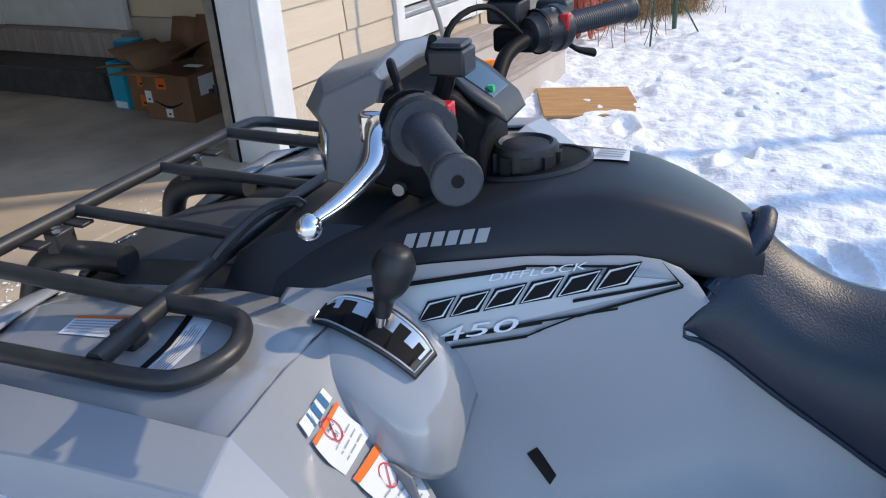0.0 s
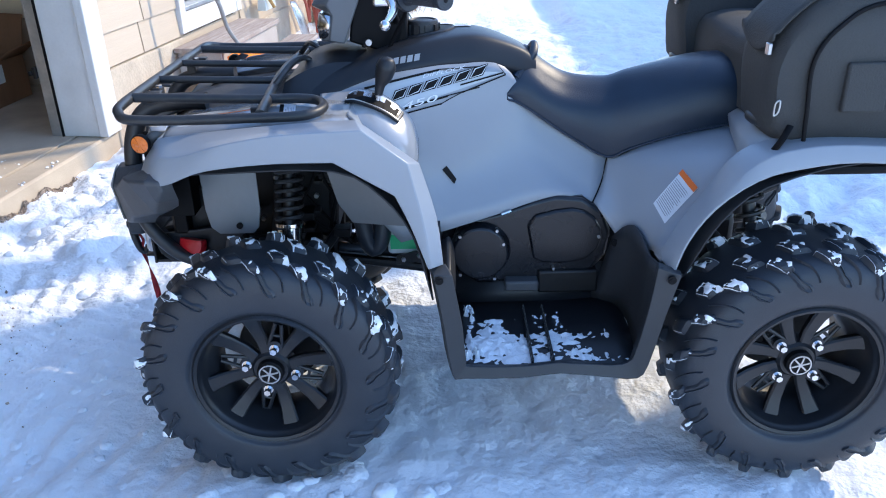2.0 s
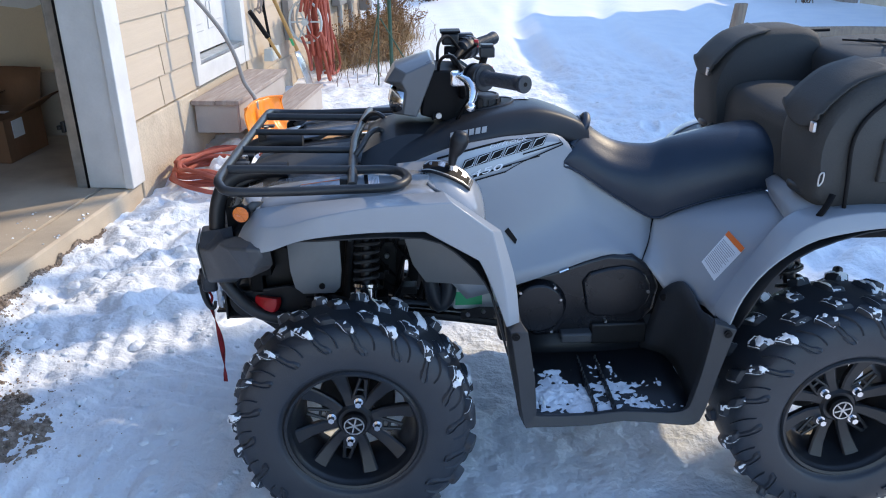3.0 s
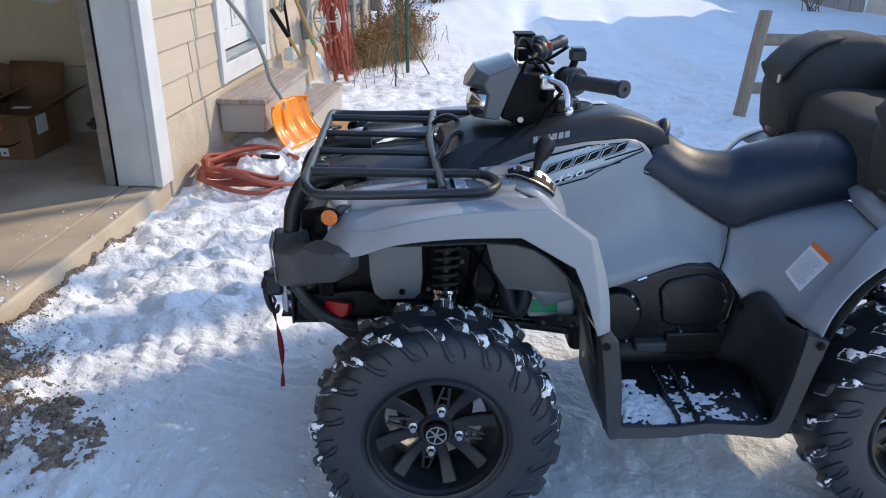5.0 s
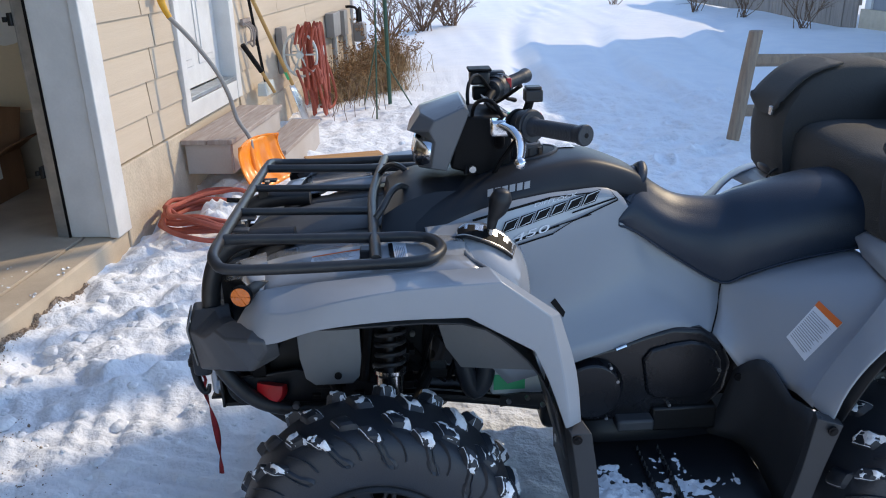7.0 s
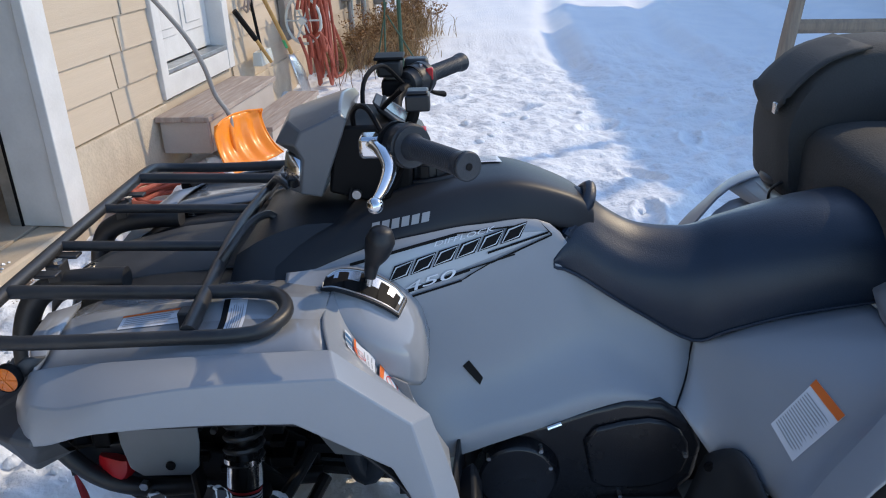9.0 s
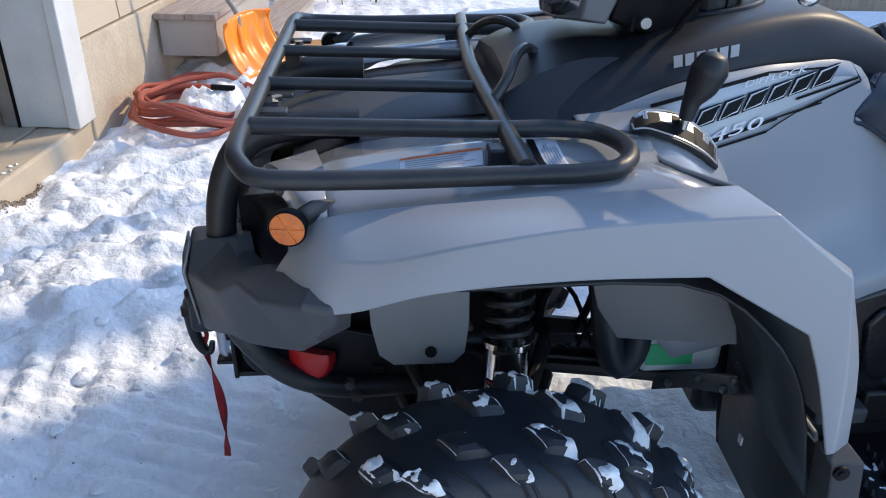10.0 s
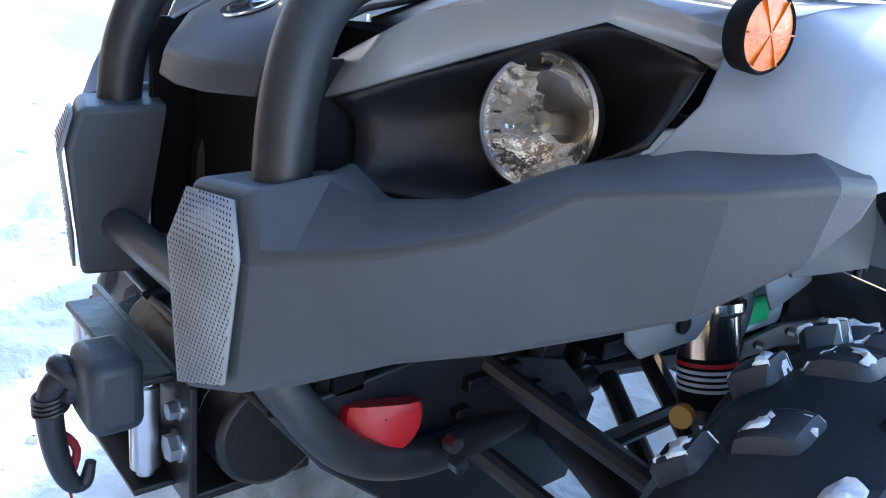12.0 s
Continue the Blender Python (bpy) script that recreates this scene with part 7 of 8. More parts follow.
def decals():
    P = lambda x, z: V(x, -0.18, z)
    eye = (0.402, -1.376, 1.404)
    tr = tree_of("side_panel")
    panel = Shape()
    for q in (((0.232, 0.888), (0.40, 0.936), (0.375, 0.862), (0.305, 0.822)), ((0.40, 0.936), (0.57, 0.94), (0.47, 0.90), (0.375, 0.862))):
        panel.join(quad_grid(*[P(*c) for c in q], n=8, m=6))
    gp = part("side_graphic", press(panel, tr, eye, 0.0032), "silver", quad, "pale silver side graphic", fix=False)
    for a, b, w in (((0.225, 0.893), (0.405, 0.942), 0.006), ((0.405, 0.942), (0.50, 0.952), 0.003), ((0.32, 0.842), (0.425, 0.878), 0.0055), ((0.425, 0.878), (0.50, 0.902), 0.003),
                    ((0.315, 0.828), (0.41, 0.858), 0.004), ((0.41, 0.858), (0.46, 0.888), 0.0025), ((0.46, 0.888), (0.575, 0.942), 0.0035), ((0.455, 0.906), (0.555, 0.94), 0.004)):
        ln = Shape().join(quad_grid(P(*a), P(*b), P(b[0], b[1] - w), P(a[0], a[1] - w), n=8, m=1))
        part("graphic_line", press(ln, tr, eye, 0.0055), "ink", gp, "black speed line of the graphic", fix=False)
    # model mark as six plain slanted blocks with a pale rim
    for k, mat, g, off in ((0, "ink", 0.0, 0.0062), (1, "label", 0.0022, 0.0075), (2, "ink", 0.0038, 0.0088)):
        for i in range(6):
            bl = Shape()
            x0, wd = 0.287 + 0.0375 * i, 0.0335
            zb = lambda x: 0.856 + (x - 0.287) * 0.335
            h = 0.029
            sl = 0.012
            bl.join(quad_grid(P(x0 + g, zb(x0) + g), P(x0 + wd - g, zb(x0 + wd) + g), P(x0 + wd + sl - g, zb(x0 + wd) + h - g), P(x0 + sl + g, zb(x0) + h - g), n=3, m=2))
            part("model_mark", press(bl, tr, eye, off), mat, gp, "slanted block lettering shape", fix=False)

    def word(body, size, x0, z0, slope, mat, label, width):
        sh = letters(body, size)
        wmax = max(v.x for v in sh.v)
        sh.v = [P(x0 + v.x / wmax * width + v.y * 0.35, z0 + v.y + (v.x / wmax * width) * slope) for v in sh.v]
        part("lettering", press(sh, tr, eye, 0.0068), mat, gp, label, fix=False)

    word("450", 0.026, 0.312, 0.836, 0.3, "label", "pale outlined number 450", 0.085)
    word("DIFFLOCK", 0.0135, 0.365, 0.9175, 0.26, "label", "pale small word DIFFLOCK", 0.10)
    # maker's name on the tank cover as plain blocks
    tt = tree_of("tank_cover")
    for i in range(6):
        nm = Shape()
        a = V(0.262 + 0.0168 * i, -0.142, 0.931 + 0.003 * i)
        nm.join(quad_grid(a, a + V(0.0128, 0, 0.0027), a + V(0.0148, 0, 0.0197), a + V(0.002, 0, 0.017), n=2, m=2))
        part("name_mark", press(nm, tt, (0.277, -1.311, 1.305), 0.002), "lightgrey", quad, "plain grey block shape", fix=False)
    # stickers
    e2 = (0.402, -1.376, 1.404)
    fit = lambda x0, y0, x1, y1, z: (V(x0, y0, z), V(x1, y0, z), V(x1, y1, z), V(x0, y1, z))
    tl = quad_grid(V(0.447, 0.012, 1.0), V(0.492, 0.012, 1.0), V(0.485, 0.058, 1.01), V(0.44, 0.058, 1.01), 4, 3)
    lb = part("tank_label", press(tl, tt, (0.466, 0.035, 1.6), 0.0025), "label", quad, "pale tank label", fix=False)
    bars = Shape()
    for k in range(4):
        bars.join(quad_grid(V(0.449, 0.018 + 0.01 * k, 1.0), V(0.483, 0.018 + 0.01 * k, 1.0), V(0.483, 0.022 + 0.01 * k, 1.0), V(0.449, 0.022 + 0.01 * k, 1.0), 2, 1))
    part("label_print", press(bars, tt, (0.466, 0.035, 1.6), 0.004), "inkgrey", lb, fix=False)

    def sticker(name, tree, eye, c, band, label, rows=7, deep=0.13):
        """A white warning label with a coloured band along its first edge and bars of print."""
        a, b, cc, d = (Vector(q) for q in c)
        at = lambda u, v: a.lerp(b, u).lerp(d.lerp(cc, u), v)
        st = part(name, press(quad_grid(a, b, cc, d, 6, 4), tree, eye, 0.0035), "label", quad, label, fix=False)
        part("label_band", press(quad_grid(at(0, 0), at(1, 0), at(1, deep), at(0, deep), 6, 1), tree, eye, 0.005), band, st, fix=False)
        pr = Shape()
        rng = random.Random(rows)
        for k in range(rows):
            v0 = deep + 0.1 + (0.84 - deep) * k / rows
            pr.join(quad_grid(at(0.06, v0), at(0.94 - 0.2 * rng.random(), v0), at(0.94 - 0.2 * rng.random(), v0 + 0.26 / rows), at(0.06, v0 + 0.26 / rows), 5, 1))
        part("label_print", press(pr, tree, eye, 0.0046), "inkgrey", st, fix=False)
        return st

    sticker("warning_label", tree_of("rear_panel"), e2, ((0.936, -0.38, 0.767), (0.991, -0.38, 0.703), (0.923, -0.38, 0.619), (0.879, -0.38, 0.690)), "inkorange", "white warning label with orange band", 15)
    ff = tree_of("front_fender", "fender_deck")
    up = (0, -0.3, 3.0)
    sticker("deck_label", ff, up, ((-0.117, -0.30, 0.86), (-0.015, -0.292, 0.86), (-0.018, -0.328, 0.86), (-0.117, -0.331, 0.86)), "inkorange", "white deck label with orange band", 5)
    sticker("load_label", ff, up, ((0.05, -0.386, 0.87), (0.04, -0.282, 0.87), (0.077, -0.283, 0.87), (0.086, -0.385, 0.87)), "ink", "white load label with black band", 6, 0.26)
    # strip of labels down the inside of the fender
    A = [V(0.214, -0.30, 0.825), V(0.245, -0.30, 0.792), V(0.31, -0.297, 0.745), V(0.35, -0.30, 0.66)]
    B = [V(0.222, -0.365, 0.825), V(0.262, -0.382, 0.80), V(0.31, -0.375, 0.755), V(0.36, -0.38, 0.66)]
    la, lb2 = catmull(A, 8), catmull(B, 8)
    ey = (0.627, -0.901, 1.329)
    for i0, i1, nm_ in ((0, 3, "bar_label"), (4, 11, "age_label"), (12, 20, "rider_label")):
        sh = Shape().loft([[la[i].lerp(lb2[i], j / 3) for j in range(4)] for i in range(i0, i1 + 1)])
        st = part(nm_, press(sh, ff, ey, 0.0078), "label", quad, "white warning label on the fender", fix=False)
        if i0:
            bd = Shape().loft([[la[i].lerp(lb2[i], j / 3) for j in range(4)] for i in range(i0, i0 + 2)])
            part("label_band", press(bd, ff, ey, 0.009), "inkorange", st, fix=False)
            c = la[(i0 + i1) // 2 - 1].lerp(lb2[(i0 + i1) // 2 - 1], 0.5)
            ax = (la[i1] - la[i0]).normalized()
            ay = (lb2[i0] - la[i0]).normalized()
            rg = Shape()
            for k in range(20):
                w0, w1 = 2 * math.pi * k / 20, 2 * math.pi * (k + 1) / 20
                p = lambda w, r: c + r * (math.cos(w) * ax + math.sin(w) * ay)
                rg.add([p(w0, 0.0145), p(w1, 0.0145), p(w1, 0.0128), p(w0, 0.0128)], [(0, 1, 2, 3)])
            rg.add([c + ax * 0.009 + ay * 0.0102, c + ax * 0.0102 + ay * 0.009, c - ax * 0.009 - ay * 0.0102, c - ax * 0.0102 - ay * 0.009], [(0, 1, 2, 3)])
            part("prohibition_sign", press(rg, ff, ey, 0.0092), "inkred", st, "red crossed circle", fix=False)
            if nm_ == "age_label":
                for body, dy, s in (("UNDER", 0.003, 0.006), ("16", -0.007, 0.009)):
                    tx = letters(body, s)
                    wm = max(v.x for v in tx.v)
                    tx.v = [c + ay * ((v.x - wm / 2)) * 1.0 + ax * (-(v.y + dy - 0.002)) for v in tx.v]
                    part("lettering", press(tx, ff, ey, 0.0095), "ink", st, "small black words UNDER 16", fix=False)
            pr = Shape()
            for k in range(i0 + 4, i1):
                for j in (0.15, 0.4, 0.65):
                    pr.add([la[k].lerp(lb2[k], j), la[k].lerp(lb2[k], j + 0.2), la[k].lerp(la[k + 1], 0.22).lerp(lb2[k].lerp(lb2[k + 1], 0.22), j + 0.2), la[k].lerp(la[k + 1], 0.22).lerp(lb2[k].lerp(lb2[k + 1], 0.22), j)], [(0, 1, 2, 3)])
            part("label_print", press(pr, ff, ey, 0.0088), "inkgrey", st, fix=False)
        else:
            pr = Shape()
            for k in range(i0, i1):
                for j in range(3):
                    u = 0.15 + j * 0.28
                    pr.add([la[k].lerp(lb2[k], u), la[k].lerp(lb2[k], u + 0.16), la[k + 1].lerp(lb2[k + 1], u + 0.16), la[k + 1].lerp(lb2[k + 1], u)], [(0, 1, 2, 3)])
            part("label_print", press(pr, ff, ey, 0.0088), "blue", st, fix=False)


decals()


# -- things by the house --
def carton(name, m, w, dp, h, label, open_=True, mat="cardboard"):
    """A cardboard carton with four flaps; w along its face, dp deep."""
    bx = thing(name, m, label, "box")
    t = 0.006
    sh = Shape().box((0, 0, 0), (w, t, h)).box((0, dp - t, 0), (w, dp, h)).box((0, t, 0), (t, dp - t, h)).box((w - t, t, 0), (w, dp - t, h)).box((t, t, 0), (w - t, dp - t, t))
    part("carton", sh, mat, bx)
    if open_:
        for (a, b), out, tilt in (((V(0, 0, h), V(w, 0, h)), V(-0.25, -0.95, 0), 0.2), ((V(w, dp, h), V(0, dp, h)), V(0, 1, 0), 1.2), ((V(w, dp * 0.35, h), V(w, dp, h)), V(1, 0, 0), 0.55), ((V(0, dp, h), V(0, 0, h)), V(-0.9, 0.2, 0), 0.5)):
            ln = dp * (0.58 if out.y > 0.5 else 0.46)
            o = (out * math.cos(tilt) + V(0, 0, 1) * math.sin(tilt)) * ln
            mid = (a + b) / 2 + o * 0.5 + V(0, 0, 0.015)
            fl = Shape().loft([[a, a.lerp(b, 0.5), b], [a + o * 0.5 + V(0, 0, 0.01), mid, b + o * 0.5 + V(0, 0, 0.008)], [a + o + V(0, 0, -0.01), a.lerp(b, 0.5) + o, b + o]])
            part("flap", fl, mat, bx, solid=0.005)
    return bx


def garage_things():
    f = HOUSE @ pose(0, 0, SLAB + 0.002)
    # box frames: x along d, y along s
    b = carton("cardboard_box", f @ pose(-1.337, 0.3, 0, 0, 0, 2), 0.36, 0.45, 0.27, "large open brown cardboard box with sagging flaps")
    face = lambda a, c, d: (a, -d, c)
    sm = Shape()
    arc = [(0.08 + 0.21 * k / 12, 0.115 - 0.03 * math.sin(math.pi * k / 12)) for k in range(13)]
    for k in range(12):
        (x0, z0), (x1, z1) = arc[k], arc[k + 1]
        wd = 0.005 + 0.004 * math.sin(math.pi * k / 12)
        sm.prism([(x0, z0 - wd), (x1, z1 - wd), (x1, z1 + wd * 0.4), (x0, z0 + wd * 0.4)], face, 0.001, 0.003)
    part("printed_curve", sm, "ink", b, "black printed curve")
    for x, z, w, h, mt in ((0.01, 0.1, 0.05, 0.07, "paper"), (0.15, 0.02, 0.05, 0.05, "paper"), (0.11, 0.185, 0.075, 0.065, "inkorange")):
        part("box_label", Shape().prism([(x, z), (x + w, z), (x + w, z + h), (x, z + h)], face, 0.001, 0.003), mt, b, "printed box label")
        part("label_print", Shape().prism([(x + 0.02, z + 0.015), (x + w - 0.015, z + 0.015), (x + w - 0.015, z + 0.026), (x + 0.02, z + 0.026)], face, 0.003, 0.0042), "ink", b)
    part("shipping_label", Shape().box((0.362, 0.08, 0.14), (0.366, 0.2, 0.25)), "paper", b, "whitish shipping label")
    part("torn_tape", Shape().box((0.15, 0.2, 0.272), (0.26, 0.25, 0.276)), "paper", b, "strip of pale torn tape")
    b3 = carton("cardboard_box", f @ pose(-1.6, 0.42, 0, 0, 0, 3), 0.235, 0.4, 0.27, "narrow open cardboard box with orange tape")
    for z0, z1 in ((0.15, 0.23), (0.03, 0.1)):
        part("tape", Shape().box((0.08, -0.004, z0), (0.16, -0.001, z1)), "inkorange", b3, "orange printed tape")
        part("label_print", Shape().box((0.1, -0.006, z0 + 0.015), (0.14, -0.0045, z0 + 0.025)), "ink", b3)
    b4 = carton("teal_box", f @ pose(-1.75, 0.41, 0, 0, 0, -4), 0.14, 0.3, 0.29, "bright teal printed carton", False, "teal")
    part("side_print", Shape().box((0.02, -0.004, 0.01), (0.125, -0.001, 0.05)), "paper", b4, "white printed mark")
    b5 = carton("blue_box", f @ pose(-1.9, 0.62, 0, 0, 0, 12), 0.14, 0.12, 0.36, "small dark blue and teal carton", False, "blue")
    part("lid", Shape().box((0.0, 0, 0.362), (0.14, 0.12, 0.372)), "teal", b5, "teal open lid flap")
    pp = thing("crumpled_paper", f @ pose(-1.49, 0.58, 0.2), "crumpled white packing paper", "paper")
    sh = Shape()
    for k in range(3):
        g = [[V(0.07 * i - 0.1, 0.05 * j - 0.08 + 0.03 * k, 0.02 * k + 0.05 * abs(noise.noise(V(i * 1.3, j * 1.7, k * 3)))) for j in range(4)] for i in range(4)]
        sh.loft(g, n=2, m=2)
    part("sheet", sh, "paper", pp, solid=0.001)
    ma = thing("door_step", f, "low dark carpeted step below the inner door", "step")
    part("tread", Shape().box((-4.2, 0.5, 0), (-1.92, 1.015, 0.19)), "carpet", ma, bevel=0.01)
    sl = thing("wood_sill", f, "bare wooden sill below the white inner door", "sill")
    part("plank", Shape().box((-3.6, 0.86, 0.192), (-2.1, 1.016, 0.36)), "stepwood", sl, bevel=0.004)
    di = tagged(part("door_2", Shape().box((-3.5, 0.985, 0.364), (-2.25, 1.012, 2.4)), "white", bevel=0.004), "white inner house door", "door", kind="structure")
    di.matrix_basis = f
    dc = tagged(part("door_trim", Shape().box((-3.6, 0.97, 0.364), (-3.51, 1.013, 2.5)).box((-2.24, 0.97, 0.364), (-2.15, 1.013, 2.5)), "white", bevel=0.003), "white door trim in the garage", "trim", kind="structure")
    dc.matrix_basis = f
    co = thing("power_cord", f, "black cord lying by the garage curb", "cord")
    part("cord", Shape().tube([(-0.75, 0.93, 0.008), (-0.6, 0.96, 0.008), (-0.5, 0.9, 0.008), (-0.42, 0.97, 0.012), (-0.4, 1.01, 0.1)], 0.006, 8, 4), "ink", co)


garage_things()


def snow_shovel():
    sv = thing("snow_shovel", HOUSE, "orange plastic snow shovel leaning on the entry steps", "shovel")
    # blade: wide, curved, with pressed ribs; u across, v up
    base, across, upv = V(0.478, 0.62, 0.075), V(0.14, 0.45, 0.0), V(-0.155, 0.125, 0.265)
    nrm = across.cross(upv).normalized()
    if nrm.x < 0:
        nrm = -nrm
    rows = []
    for i in range(25):
        u = i / 24
        row = []
        for j in range(11):
            v = j / 10
            sc = 0.055 * (4 * (v - 0.45) ** 2) + 0.03 * (2 * u - 1) ** 2
            rib = 0.011 * math.cos(u * math.pi * 8 + 0.8 * v) * (0.15 + 0.85 * min(1, max(0, 1.2 - abs(v - 0.45) * 2)))
            pinch = 1 - 0.12 * v
            p = base + across * ((u - 0.5) * pinch + 0.5) + upv * v + nrm * (sc + rib)
            if v == 1:
                p = p - upv * 0.12 * (2 * u - 1) ** 2
            row.append(p)
        rows.append(row)
    bl = part("blade", Shape().loft(rows), "orange", sv, "orange ribbed scoop blade", solid=0.005, angle=60)
    rim = Shape().tube([tuple(r[-1]) for r in rows[::3]], 0.006, 8, 3).tube([tuple(q) for q in rows[0][::2]], 0.006, 8, 2).tube([tuple(q) for q in rows[-1][::2]], 0.006, 8, 2)
    part("blade_rim", rim, "orange", bl)
    sh = Shape().tube([tuple(rows[10][6] - nrm * 0.02), tuple(rows[10][10] - nrm * 0.012), (0.362, 0.915, 0.5), (0.338, 0.88, 0.66), (0.285, 0.845, 0.82), (0.18, 0.8, 1.0), (0.07, 0.77, 1.14)], 0.0135, 12, 6)
    part("shaft", sh, "box", sv, "dark grey bent shaft")
    part("socket", Shape().tube([tuple(rows[10][4] - nrm * 0.018), tuple(rows[10][9] - nrm * 0.016)], 0.02, 12, 1), "orange", sv, "orange shaft socket")
    part("hand_grip", Shape().tube([(0.08, 0.772, 1.13), (0.055, 0.765, 1.19), (0.045, 0.76, 1.24)], [0.017, 0.02, 0.024], 12, 4).tube([(0.045, 0.705, 1.26), (0.045, 0.815, 1.26)], 0.016, 12, 1), "yellow", sv, "yellow D-shaped grip")


snow_shovel()


def hose_coil():
    ho = thing("garden_hose", HOUSE, "coiled faded red rubber hose half buried in snow", "hose")
    rng = random.Random(12)
    for k in range(7):
        a, b = rng.uniform(0.22, 0.4), rng.uniform(0.24, 0.34)
        cs, cd = 0.33 + rng.uniform(-0.09, 0.09), 0.03 + b + rng.uniform(0.0, 0.12)
        z = 0.01 + 0.015 * k
        pts = []
        for i in range(14):
            w = 2 * math.pi * i / 14
            p = H(cd + b * math.sin(w), cs + a * math.cos(w), 0)
            pts.append((cd + b * math.sin(w), cs + a * math.cos(w), max(0.02, ground_z(p.x, p.y) + 0.015) + (z if math.sin(w) < 0.3 else z * 0.4) + 0.012 * rng.random() - 0.022 * (math.sin(w) > 0.5)))
        part("hose_loop", Shape().tube(pts, 0.0135, 10, 4, closed=True), "hose", ho)
    part("hose_tail", Shape().tube([(0.12, 0.5, 0.1), (0.2, 0.68, 0.11), (0.34, 0.74, 0.1), (0.5, 0.62, 0.1), (0.62, 0.5, 0.1)], 0.0135, 10, 5), "hose", ho)
    part("coupling", Shape().tube([(0.42, 0.4, 0.135), (0.53, 0.42, 0.125)], 0.014, 10, 1), "ink", ho, "black hose coupling")
    # snow fallen over the middle of the coil and against the steps
    mo = Shape()
    for md, ms, rd, rs_, hh in ((0.4, 0.4, 0.22, 0.22, 0.12), (0.66, 0.3, 0.13, 0.16, 0.1), (0.42, 0.68, 0.2, 0.2, 0.13), (0.6, 0.6, 0.16, 0.16, 0.1), (0.22, 0.7, 0.12, 0.12, 0.08)):
        rows = []
        for i in range(25):
            row = []
            for j in range(25):
                u, v = i / 12 - 1, j / 12 - 1
                d, s = md + rd * v, ms + rs_ * u
                p = H(d, s, 0)
                q = V(s, d, ms) * 1.0
                rim_ = 1 - (u * u + v * v) * (1 + 0.5 * noise.noise(q * 9))
                h = (hh * min(1.0, 1.6 * rim_) + 0.05 * noise.noise(q * 16) + 0.025 * noise.noise(q * 38) if rim_ > 0 else 0.0) - 0.025
                row.append((d, s, ground_z(p.x, p.y) + h))
            rows.append(row)
        mo.loft(rows)
    o = tagged(part("snow_mound", mo, "snow", angle=180, fix=False), "lumpy snow heaped over the hose", "snow", kind="stuff")
    o.matrix_basis = HOUSE


hose_coil()


